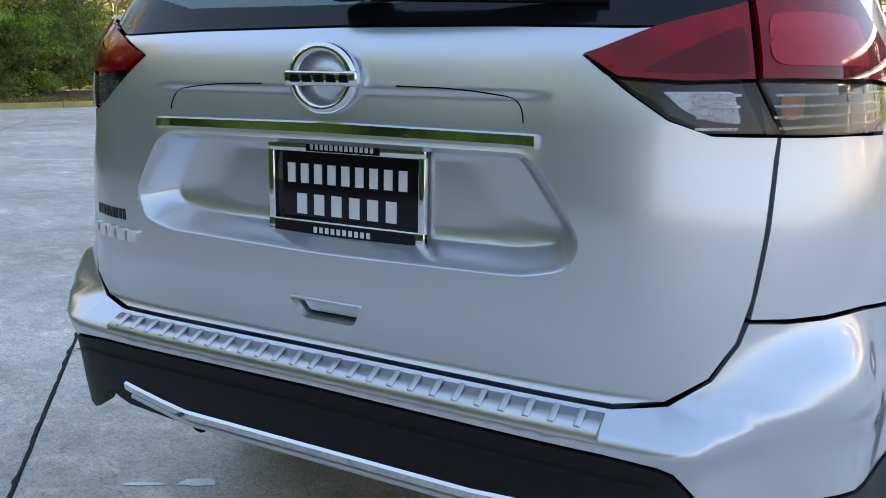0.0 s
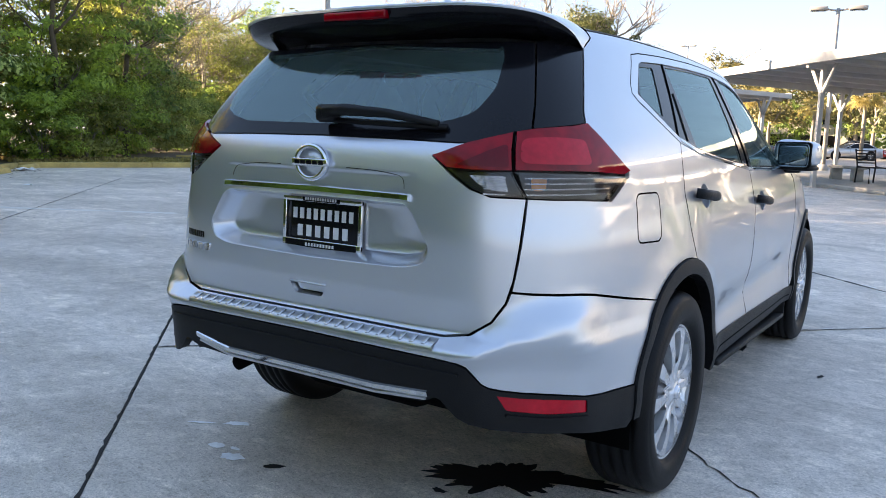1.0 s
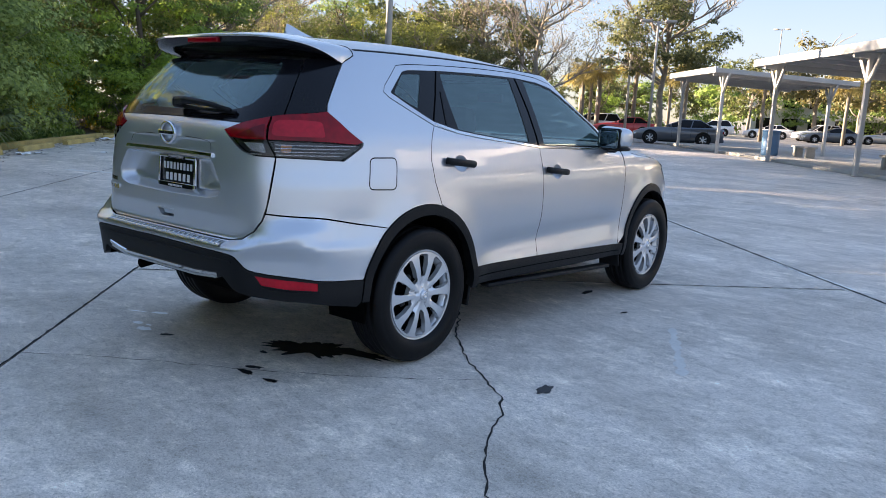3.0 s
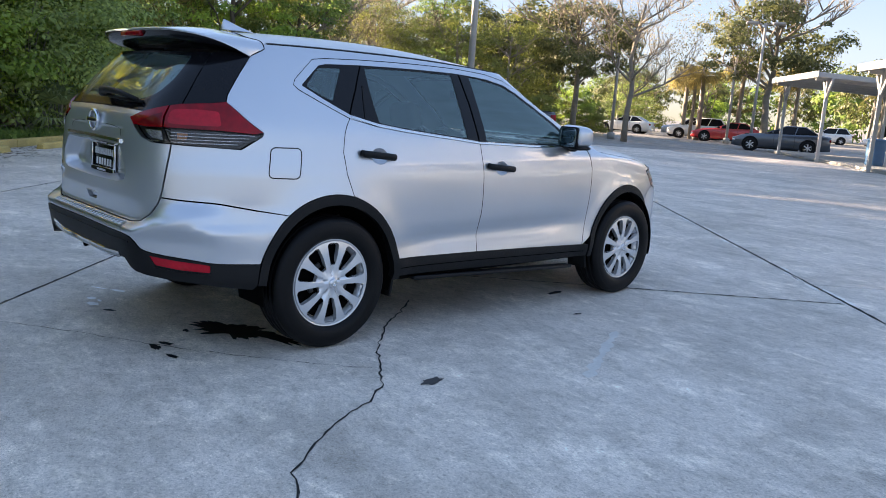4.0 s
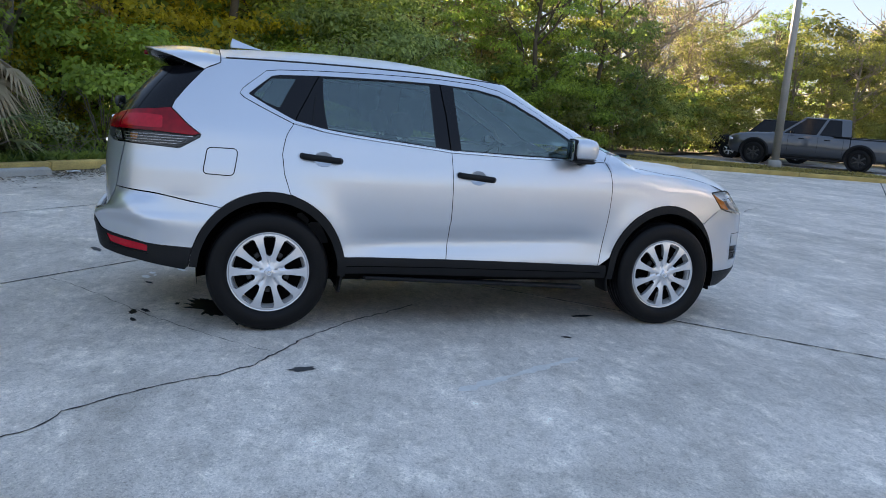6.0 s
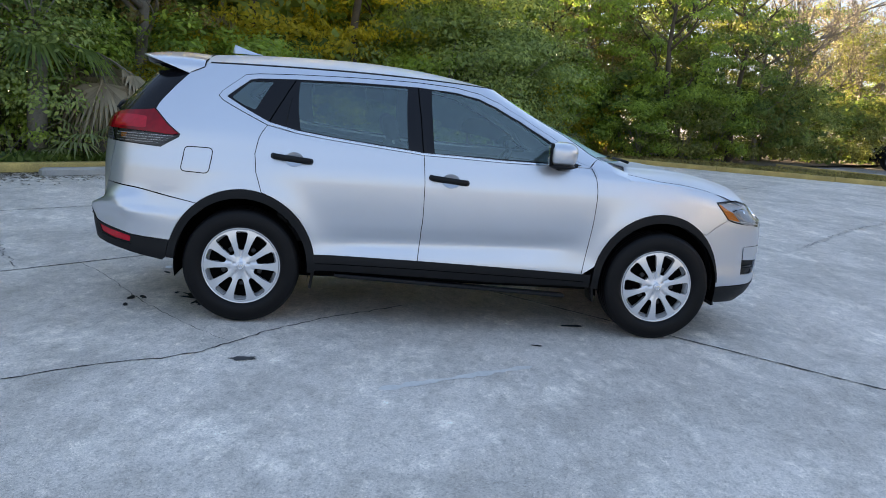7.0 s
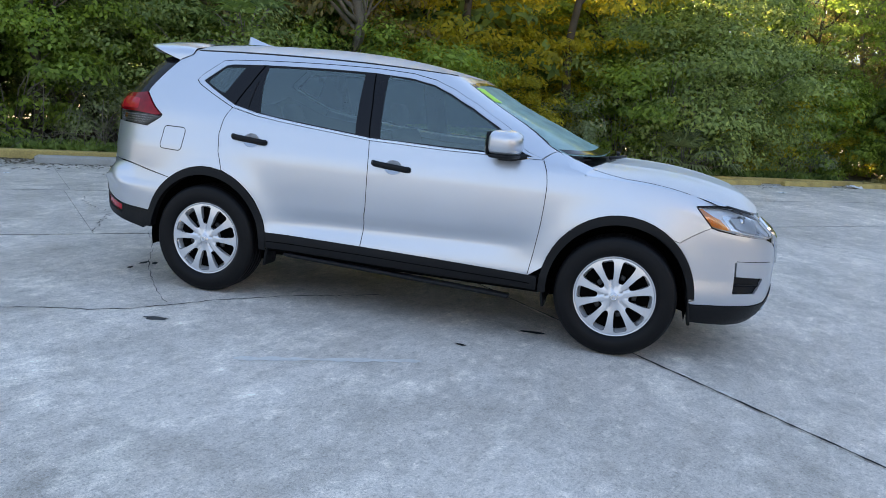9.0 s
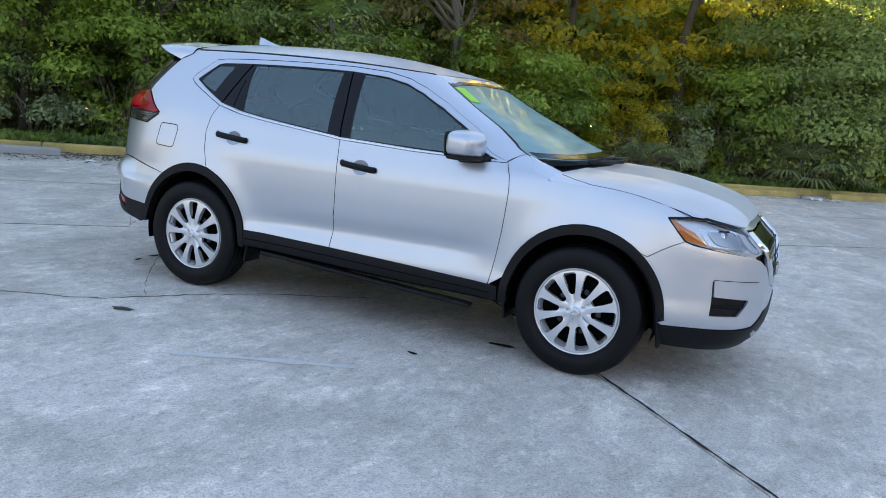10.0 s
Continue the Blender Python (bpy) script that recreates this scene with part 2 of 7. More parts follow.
rear_n = curve([0.1, 0.60, 0.80, 1.0, 1.2, 1.5, 1.7], [7.5, 7.5, 5.6, 5.4, 6.2, 7.2, 7.0])
FRONT_N = 4.0
tail_x = curve([0.60, 0.689, 0.70, 0.738, 0.79, 0.85], [0.50, 0.50, 0.57, 0.625, 0.655, 0.668])     # half the tailgate's width at its lower corners
FN = 2 ** (-1 / FRONT_N)
U = [0.0, 0.78, 2.75, 4.75, 5.5]          # metres round the body at the corners of the four sides


def wrap_parts(v):
    n = rear_n(v)
    return half_width(v), rear_y(v), front_y(v), n, 2 ** (-1 / n)


def lift(y, v):
    """How far the upper body and the bonnet's edge are bent up or down along the car."""
    roof = np.where(y > 0.5, -0.028 * ((y - 0.5) / 0.95) ** 2, -0.022 * ((y - 0.5) / 1.1) ** 2)
    nose = -0.16 * np.clip((y - 2.2) / 1.3, 0, 1) ** 2.6
    return roof * ease(1.15, 1.58, v) * (y < 2.6) + nose * ease(0.72, 1.05, v) * (1 - ease(1.05, 1.12, v))


def wrap(u, v):
    """The body's surface: u metres round it from the rear middle (left side negative), v its height before the bend."""
    u, v = np.asarray(u, float), np.asarray(v, float)
    side = np.where((u < 0) | (u > U[4]), -1.0, 1.0)
    u = np.where(u > U[4], 2 * U[4] - u, u)
    s = np.interp(np.abs(u), U, [0, 1, 2, 3, 4])
    w, yr, yf, n, c = wrap_parts(v)
    q = np.clip(s * c, 0, 0.9999)
    d = np.clip(c * (2 - s), 0, 1)
    e = np.clip(FN * (s - 2), 0, 1)
    g = np.clip(FN * (4 - s), 0, 0.9999)
    k = np.select([s < 1, s < 2, s < 3], [q, (1 - d ** n) ** (1 / n), (1 - np.clip(e, 0, .9999) ** FRONT_N) ** (1 / FRONT_N)], g)
    y = np.select([s < 1, s < 2, s < 3], [MID - (MID - yr) * (1 - q ** n) ** (1 / n), MID - (MID - yr) * d, MID + (yf - MID) * e], MID + (yf - MID) * (1 - g ** FRONT_N) ** (1 / FRONT_N))
    x = w * k
    # wheel arches stand out a little, the doors' lower part is scooped
    for wy in (0.0, 2.705):
        r = np.hypot(y - wy, v - 0.36)
        x = x + 0.020 * np.exp(-((r - 0.44) / 0.10) ** 2) * (v < 1.0) * np.clip(k * 3 - 2, 0, 1)
    x = x - 0.020 * np.exp(-((v - 0.565 - 0.03 * (y - 1.1)) / 0.065) ** 2) * ease(0.35, 0.8, y) * (1 - ease(1.9, 2.3, y))
    y = y + recess_depth(x, v) * (s < 1.0)
    # the rear bumper: its corners are cut off at a slant, and it stands out past the tailgate's edge
    flare = 0.062 * ease(0.815, 0.735, v) * ease(0.58, 0.71, v) * ease(0.0, 0.17, x - tail_x(v)) * ease(-0.56, -0.80, y)
    over_cut = 0.757 * x - 0.654 * y + flare - 1.100 - 0.035 * ease(0.60, 0.72, v)
    cut = 0.018 * np.log1p(np.exp(np.clip(over_cut / 0.018, -30, 30))) * (1 - ease(0.78, 0.82, v)) * (y < MID)
    x, y = x + 0.757 * (flare - cut), y - 0.654 * (flare - cut)
    return np.stack([side * x, y, v + lift(y, v)], -1)


def recess_depth(x, v):
    """The shallow step above the chrome strip."""
    return 0.006 * (1 - ease(0.33, 0.40, np.abs(x))) * ease(1.03, 1.06, v) * (1 - ease(1.118, 1.135, v))


def S(y, z):
    """Panel coordinates of a point seen from the side at y, z."""
    v = z
    for _ in range(12):
        v = z - float(lift(np.array(y), np.array(v)))
    w, yr, yf, n, c = (float(t) for t in wrap_parts(v))
    if y < MID:
        d = (MID - y) / (MID - yr)
        s = 2 - d / c if d < c else (1 - min(d, 0.99999) ** n) ** (1 / n) / c
    else:
        e = (y - MID) / (yf - MID)
        s = 2 + e / FN if e < FN else 4 - (1 - min(e, 0.99999) ** FRONT_N) ** (1 / FRONT_N) / FN
    return (float(np.interp(s, [0, 1, 2, 3, 4], U)), v)


def side_line(points, step=0.012):
    """Panel coordinates along a line given from the side, close together."""
    out = []
    for (a, b), (c, d) in zip(points, points[1:]):
        n = max(1, int(math.hypot(c - a, d - b) / step))
        out += [S(a + (c - a) * i / n, b + (d - b) * i / n) for i in range(n)]
    return out + [S(*points[-1])]


def R(x, z):
    """Panel coordinates of a point seen from behind at x, z."""
    w, yr, yf, n, c = (float(t) for t in wrap_parts(z))
    k = abs(x) / w
    s = k / c if k < c else 2 - (1 - min(k, 0.99999) ** n) ** (1 / n) / c
    return (math.copysign(float(np.interp(s, [0, 1, 2, 3, 4], U)), x), z)


def Fr(x, z):
    """Panel coordinates of a point seen from the front at x, z."""
    v = z
    for _ in range(25):
        w, yr, yf, n, c = (float(t) for t in wrap_parts(v))
        k = min(abs(x) / w, 0.99999)
        e = (1 - k ** FRONT_N) ** (1 / FRONT_N)
        v = 0.5 * v + 0.5 * (z - float(lift(np.array(MID + (yf - MID) * e), np.array(v))))
    s = 4 - k / FN if k < FN else 2 + e / FN
    z = v
    u = float(np.interp(s, [0, 1, 2, 3, 4], U))
    return (u if x >= 0 else 2 * U[4] - u, z)


def SV(y, v):
    """Panel coordinates on the level v at y, ahead of the middle."""
    e = (y - MID) / (float(front_y(v)) - MID)
    s = 2 + e / FN if e < FN else 4 - (1 - min(e, 0.99999) ** FRONT_N) ** (1 / FRONT_N) / FN
    return (float(np.interp(s, [0, 1, 2, 3, 4], U)), v)


def flip(loop):
    return [(-u, v) for u, v in loop][::-1]


def both(loop):
    """A loop across the middle, from its right half."""
    return list(loop) + [(-u, v) for u, v in loop[::-1] if abs(u) > 1e-6]


def front_both(loop):
    """A loop across the front middle, from its right half."""
    return list(loop) + [(2 * U[4] - u, v) for u, v in loop[::-1] if abs(u - U[4]) > 1e-6]


def arch(wy, a0, a1, rx=0.455, rz=0.481, steps=14, zc=0.36):
    """Points of a wheel arch from angle a0 to a1 in degrees, 0 forwards and 90 up."""
    return [S(wy + rx * math.cos(radians(a0 + (a1 - a0) * i / steps)), zc + rz * math.sin(radians(a0 + (a1 - a0) * i / steps))) for i in range(steps + 1)]


def dense(loop, step):
    out = []
    for (a, b), (c, d) in zip(loop, loop[1:] + loop[:1]):
        n = max(1, int(math.hypot(c - a, d - b) / step))
        out += [(a + (c - a) * i / n, b + (d - b) * i / n) for i in range(n)]
    return np.array(out)


def rounded(loop, r=0.02, steps=4):
    """A loop with its corners rounded off."""
    out = []
    n = len(loop)
    for i in range(n):
        p, a, b = (np.array(loop[j % n]) for j in (i, i - 1, i + 1))
        da, db = a - p, b - p
        la, lb = np.linalg.norm(da), np.linalg.norm(db)
        q = min(r, la * 0.45, lb * 0.45)
        s, e = p + da / la * q, p + db / lb * q
        out += [tuple((1 - t) ** 2 * s + 2 * t * (1 - t) * p + t * t * e) for t in np.linspace(0, 1, steps + 1)]
    return out


def inside(pts, poly):
    x, y = pts[:, 0], pts[:, 1]
    hit = np.zeros(len(pts), bool)
    for (x0, y0), (x1, y1) in zip(poly, np.roll(poly, -1, 0)):
        if y0 != y1:
            hit ^= ((y0 > y) != (y1 > y)) & (x < (x1 - x0) * (y - y0) / (y1 - y0) + x0)
    return hit


def shrink(poly, gap):
    """Moves a dense closed outline inwards."""
    area = np.sum(poly[:, 0] * np.roll(poly[:, 1], -1) - np.roll(poly[:, 0], -1) * poly[:, 1])
    t = np.roll(poly, -1, 0) - np.roll(poly, 1, 0)
    t /= np.maximum(np.linalg.norm(t, axis=1), 1e-9)[:, None]
    return poly + math.copysign(gap, area) * np.stack([-t[:, 1], t[:, 0]], 1)


def normals(surf, u, v, h=1e-3):
    n = np.cross(surf(u + h, v) - surf(u - h, v), surf(u, v + h) - surf(u, v - h))
    return n / np.maximum(np.linalg.norm(n, axis=1), 1e-12)[:, None]


def panel(name, loop, material, parent, holes=(), off=0.0, rim=0.014, step=0.04, gap=0.0022, surf=None, label="", bulge=0.0, fine=None):
    """A sheet cut from a surface by an outline: smooth, with its edges turned in by rim."""
    surf = surf or wrap
    outer = shrink(dense(list(loop), step), gap)
    rings = [outer] + [shrink(dense(list(h), step), -gap) for h in holes]
    g0, g1 = outer.min(0), outer.max(0)
    st = fine or step
    gx, gy = np.meshgrid(np.arange(g0[0] + st / 2, g1[0], st), np.arange(g0[1] + st / 2, g1[1], st))
    gx = gx + (np.arange(gx.shape[0]) % 2 * st / 2)[:, None]
    pts = np.stack([gx.ravel(), gy.ravel()], 1)
    keep = np.ones(len(pts), bool)
    for i, r in enumerate(rings):
        keep &= inside(pts, r) if i == 0 else ~inside(pts, r)
    pts = pts[keep]
    edge_pts = np.concatenate(rings)
    if len(pts):
        near = np.full(len(pts), 9.0)
        for a in range(0, len(edge_pts), 64):
            near = np.minimum(near, np.min(np.hypot(pts[:, None, 0] - edge_pts[None, a:a + 64, 0], pts[:, None, 1] - edge_pts[None, a:a + 64, 1]), axis=1))
        pts = pts[near > st * 0.45]
    allp = np.concatenate([edge_pts, pts])
    edges, k = [], 0
    for r in rings:
        edges += [(k + i, k + (i + 1) % len(r)) for i in range(len(r))]
        k += len(r)
    vs, _, fs, _, _, _ = delaunay_2d_cdt([Vector(p) for p in allp], edges, [], 0, 1e-7)
    q = np.array([(p.x, p.y) for p in vs])
    tri = np.array([f for f in fs if len(f) == 3])
    mid = q[tri].mean(1)
    ok = inside(mid, rings[0])
    for r in rings[1:]:
        ok &= ~inside(mid, r)
    tri = tri[ok]
    nn = normals(surf, q[:, 0], q[:, 1])
    pos = surf(q[:, 0], q[:, 1]) + off * nn
    verts, norms, faces = pos.tolist(), nn.tolist(), tri.tolist()
    if rim:
        count = {}
        for t in tri:
            for a, b in ((t[0], t[1]), (t[1], t[2]), (t[2], t[0])):
                count[(a, b)] = True
        for (a, b) in list(count):
            if (b, a) not in count:
                e = pos[b] - pos[a]
                side = np.cross(e, nn[a])
                side = side / max(np.linalg.norm(side), 1e-9)
                i = len(verts)
                verts += [pos[a].tolist(), pos[b].tolist(), (pos[b] - rim * nn[b]).tolist(), (pos[a] - rim * nn[a]).tolist()]
                norms += [side.tolist()] * 4
                faces.append([i + 1, i, i + 3, i + 2])
    me = bpy.data.meshes.new(name)
    me.from_pydata(verts, [], faces)
    tag_mesh(me, material)
    me.normals_split_custom_set_from_vertices(norms)
    ob = new(name, me)
    ob.parent = parent
    if label:
        ob["label"] = label
    return ob


def pair(name, loop, material, parent, **k):
    """The same panel on the right and on the left."""
    a = panel(name, loop, material, parent, **k)
    k["holes"] = [flip(h) for h in k.get("holes", ())]
    b = panel(name, flip(loop), material, k.pop("left_parent", parent), **k)
    return a, b


def strip(name, line, width, material, parent, surf=None, off=0.004, thick=0.006, label="", tilt=0.0):
    """A moulding along a line of panel coordinates."""
    surf = surf or wrap
    pts = []
    for (a, b), (c, d) in zip(line, line[1:]):
        n = max(1, int(math.hypot(c - a, d - b) / 0.03))
        pts += [(a + (c - a) * i / n, b + (d - b) * i / n) for i in range(n)]
    p = np.array(pts + [line[-1]])
    t = np.gradient(p, axis=0)
    t /= np.linalg.norm(t, axis=1)[:, None]
    side = np.stack([-t[:, 1], t[:, 0]], 1) * width / 2
    bm = bmesh.new()
    rows = []
    for f, h in ((-1, -thick), (-1, 0), (-0.7, off - tilt), (0.7, off + tilt), (1, off * 0.3), (1, -thick)):
        q = p + f * side
        rows.append([bm.verts.new(c) for c in surf(q[:, 0], q[:, 1]) + h * normals(surf, q[:, 0], q[:, 1])])
    for a, b in zip(rows, rows[1:]):
        for i in range(len(a) - 1):
            bm.faces.new((a[i], a[i + 1], b[i + 1], b[i]))
    bm.faces.new([r[0] for r in rows])
    bm.faces.new([r[-1] for r in rows][::-1])
    bmesh.ops.recalc_face_normals(bm, faces=bm.faces)
    return part(name, bm, material, parent, label, smooth=False)


def side_x(y, z):
    return float(wrap(*[np.array([t]) for t in S(y, z)])[0, 0])


EDGE = 1.045                               # where the wings end under the bonnet
ROOF_V = 1.60


def edge_of(y, v):
    """x and z of the body's side at y on the level v."""
    w, yr, yf, n, c = wrap_parts(np.full_like(y, v))
    d = np.where(y < MID, (MID - y) / (MID - yr), (y - MID) / (yf - MID))
    n = np.where(y < MID, n, FRONT_N)
    return w * (1 - np.clip(d, 0, 0.9999) ** n) ** (1 / n), v + lift(y, np.full_like(y, v))


bonnet_crown = curve([2.2, 2.6, 3.1, 3.35, 3.46, 3.51], [0.06, 0.068, 0.085, 0.08, 0.05, 0.02])


def bonnet(x, y):
    x, y = np.asarray(x, float), np.asarray(y, float)
    xe, ze = edge_of(y, EDGE)
    k = np.clip(np.abs(x) / np.maximum(xe, 0.05), 0, 1.15)
    crease = 0.008 * np.exp(-((np.abs(x) - 0.36 - 0.08 * (3.4 - y)) / 0.05) ** 2)
    return np.stack([x, y, ze + bonnet_crown(y) * (1 - k ** 4.5) + crease], -1)


def roof_top(x, y):
    x, y = np.asarray(x, float), np.asarray(y, float)
    xe, ze = edge_of(y, ROOF_V)
    k = np.clip(np.abs(x) / np.maximum(xe, 0.02), 0, 1.1)
    d = np.where(y > 0.5, (y - 0.5) / 1.12, (0.5 - y) / 1.12)
    crown = 0.088 * (1 - np.clip(d, 0, 1) ** 2.4 * np.where(y > 0.5, 1.0, 0.45))
    return np.stack([x, y, ze + crown * (1 - k ** 2.4)], -1)


# ---- the silver suv ----
suv = empty("suv", pose(0, 0, 0), "silver mid-size suv parked on pale concrete", "car")

door_seam_c = [S(0.110, 0.832), S(0.072, 0.95), S(0.060, 1.06), S(0.080, 1.16), S(0.126, 1.238)]
seam_b = [S(1.100, 0.445), S(1.112, 0.60), S(1.115, 0.95), S(1.102, 1.12)]
seam_high = side_line([(2.197, 1.110), (2.214, 1.075), (2.226, 1.045), (2.234, 1.00), (2.238, 0.966)])
seam_f = seam_high[:-1] + [S(2.238, 0.966), S(2.235, 0.85), S(2.213, 0.637), S(2.178, 0.414)]
belt = [S(0.126, 1.238), S(0.31, 1.200), S(0.49, 1.178), S(0.675, 1.160), S(1.03, 1.128), S(1.102, 1.12), S(1.6, 1.108), S(2.197, 1.110)]
dlo_top = [S(2.197, 1.116), S(1.98, 1.262), S(1.73, 1.402), S(1.58, 1.478), S(1.455, 1.525), S(1.27, 1.556), S(1.044, 1.568), S(0.66, 1.568), S(0.283, 1.558), S(0.05, 1.546), S(-0.03, 1.535), S(-0.165, 1.425), S(-0.183, 1.395), S(-0.155, 1.370), S(-0.05, 1.318), S(0.126, 1.238)]
wind_edge = [Fr(0.725, 1.150), Fr(0.675, 1.22), Fr(0.60, 1.335), Fr(0.545, 1.44), Fr(0.51, 1.515)]

# outer side panel: rear wing, roof rail and front pillar in one sheet
roof_line = [(u, ROOF_V) for u in np.linspace(Fr(0.50, 1.565)[0], S(-0.29, ROOF_V - 0.01)[0], 40)]
body_side = ([R(0.667, 0.822), S(-0.62, 0.800), S(-0.45, 0.768)] + arch(0, 128, 76) + door_seam_c + dlo_top[::-1][1:]
             + [S(2.275, 1.165)] + wind_edge + roof_line + [S(-0.29, 1.565), S(-0.375, 1.522), S(-0.545, 1.320), S(-0.558, 1.286), S(-0.396, 1.147), S(-0.402, 1.130), S(-0.513, 1.063), S(-0.62, 1.068), R(0.679, 1.075), R(0.6785, 0.95)])
fuel = rounded([S(-0.364, 1.078), S(-0.386, 0.928), S(-0.214, 0.922), S(-0.193, 1.077)], 0.03)
pair("side_panel", body_side, PAINT, suv, holes=[fuel])
panel("fuel_flap", fuel, PAINT, suv, gap=0.003, step=0.02)
strip("fuel_flap_gap", fuel + fuel[:2], 0.0055, DARK, suv, off=0.0006, thick=0.002)

# doors
rear_door = [S(1.100, 0.447), *seam_b[1:], *belt[::-1][2:], *door_seam_c[::-1][1:]] + arch(0, 76, 12)[1:] + [S(0.455, 0.452), S(0.8, 0.450)]
front_door = [S(2.178, 0.414), S(1.6, 0.432), *seam_b[:1], *seam_b[1:], *belt[6:], *seam_f[1:]]
HANDLES = ((0.300, 1.042), (1.280, 0.972))


def cup_ring(y0, z0):
    return [S(y0 + 0.060 * math.cos(a), z0 + 0.047 * math.sin(a)) for a in np.linspace(0, 2 * math.pi, 25)[:-1]]


def cup_surf(y0, z0):
    """The door's skin, dished behind the handle."""
    def f(u, v):
        p = wrap(u, v)
        r2 = ((p[..., 1] - y0) / 0.060) ** 2 + ((p[..., 2] - z0) / 0.047) ** 2
        p[..., 0] -= np.sign(p[..., 0]) * 0.026 * np.clip(1 - r2, 0, 1) ** 0.8
        return p
    return f


rd_r, rd_l = pair("rear_door", rear_door, PAINT, suv, holes=[cup_ring(*HANDLES[0])])
fd_r, fd_l = pair("front_door", front_door, PAINT, suv, holes=[cup_ring(*HANDLES[1])])

for sgn in (1, -1):
    for line in (door_seam_c, seam_b, seam_f[len(seam_high) - 1:], dlo_top[1:], [S(0.455, 0.450), S(0.8, 0.449), S(1.1, 0.446), S(1.6, 0.431), S(2.178, 0.413)]):
        strip("door_gap", [(sgn * u, v) for u, v in line], 0.0042, DARK, suv, off=0.0007, thick=0.003)

for sgn in (1, -1):
    upper = [wrap(*[np.array([t]) for t in S(float(np.interp(z, (0.966, 1.00, 1.045, 1.075, 1.110), (2.238, 2.234, 2.226, 2.214, 2.197))), z)])[0] * np.array([sgn, 1, 1]) for z in np.linspace(0.966, 1.110, 18)]
    part("door_gap", tube([tuple(p) for p in upper], 0.0022, 6), DARK, suv)

# window band: painted surround, black pillars, panes
inner_top = [S(2.145, 1.118), S(1.965, 1.236), S(1.715, 1.376), S(1.565, 1.450), S(1.45, 1.496), S(1.27, 1.527), S(1.044, 1.540), S(0.66, 1.540), S(0.283, 1.531), S(0.05, 1.519), S(0.0, 1.508), S(-0.130, 1.402), S(-0.135, 1.392), S(-0.03, 1.334), S(0.132, 1.256)]
inner_belt = [S(0.31, 1.216), S(0.49, 1.193), S(0.675, 1.174), S(1.03, 1.141), S(1.102, 1.133), S(1.6, 1.121)]
surround = dlo_top + belt[1:]
pair("window_surround", surround, PAINT, suv, holes=[inner_top + inner_belt], step=0.03, gap=0.0018)
q_pane = rounded([S(-0.112, 1.393), S(0.0, 1.500), S(0.150, 1.508), S(0.045, 1.322), S(-0.02, 1.345)], 0.02)
r_pane = rounded([S(0.305, 1.522), S(0.66, 1.532), S(0.985, 1.532), S(1.005, 1.150), S(0.675, 1.181), S(0.49, 1.2), S(0.325, 1.221)], 0.012)
f_pane = rounded([S(1.135, 1.532), S(1.27, 1.520), S(1.45, 1.488), S(1.565, 1.442), S(1.715, 1.367), S(1.965, 1.226), S(2.005, 1.20), S(1.985, 1.127), S(1.6, 1.130), S(1.165, 1.136)], 0.012)
pair("pillar_trim", inner_top + inner_belt, GLOSS_BLACK, suv, holes=[q_pane, r_pane, f_pane], off=-0.004, step=0.03)
pair("quarter_window", q_pane, DARK_GLASS, suv, off=-0.007, rim=0, gap=0)
pair("rear_door_window", r_pane, DARK_GLASS, suv, off=-0.007, rim=0, gap=0)
pair("front_door_window", f_pane, GLASS, suv, off=-0.007, rim=0, gap=0)
for sgn in (1, -1):
    b = [(sgn * u, v + 0.006) for u, v in [S(0.135, 1.243)] + belt[1:-1] + [S(2.14, 1.110)]]
    strip("belt_moulding", b, 0.012, CHROME, suv, off=0.003)
    strip("pillar_gap", [(sgn * u, v) for u, v in (S(0.132, 1.256), S(0.21, 1.40), S(0.283, 1.531))], 0.006, DARK, suv, off=-0.002)
    strip("pillar_gap", [(sgn * u, v) for u, v in (S(1.098, 1.135), S(1.075, 1.35), S(1.050, 1.538))], 0.006, DARK, suv, off=-0.002)
    strip("pane_divider", [(sgn * u, v) for u, v in (S(0.235, 1.245), S(0.262, 1.42))], 0.008, BLACK_PLASTIC, suv, off=0.0)

# wings, bonnet and nose
edge_x = lambda y: float(edge_of(np.array([y]), EDGE)[0][0])
fender = [*seam_f[::-1], *side_line([(2.197, 1.110), (2.236, 1.139), (2.278, 1.162), (2.30, 1.145), (2.36, 1.085)])[1:], SV(2.45, EDGE)] + [SV(y, EDGE) for y in (2.6, 2.8, 3.0, 3.10, 3.2, 3.27)] + [S(3.235, 0.943), S(3.17, 0.940), S(3.099, 0.933), Fr(0.767, 0.817), S(3.033, 0.717)] + arch(2.705, 50, 166)
pair("front_wing", fender, PAINT, suv)
seam_top = [(0.700, 2.46), (0.765, 2.58), (0.790, 2.68), (0.772, 2.83), (0.752, 3.09), (0.725, 3.22), (0.66, 3.31)]
hood = [(0, 2.585), (0.4, 2.55), (0.60, 2.49)] + seam_top + [(edge_x(y) - 0.001, y) for y in (3.36, 3.41, 3.45, 3.475)] + [(0.22, 3.488), (0, 3.492)]
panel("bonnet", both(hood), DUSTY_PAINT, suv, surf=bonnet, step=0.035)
wing_top = [(edge_x(y) + 0.001, y) for y in (2.45, 2.6, 2.8, 3.0, 3.1, 3.2, 3.28)] + seam_top[::-1][:-1] + [(0.70, 2.45)]
panel("wing_top", wing_top, PAINT, suv, surf=bonnet, step=0.03, gap=-0.001, rim=0)
panel("wing_top", [(-x, y) for x, y in wing_top][::-1], PAINT, suv, surf=bonnet, step=0.03, gap=-0.001, rim=0)
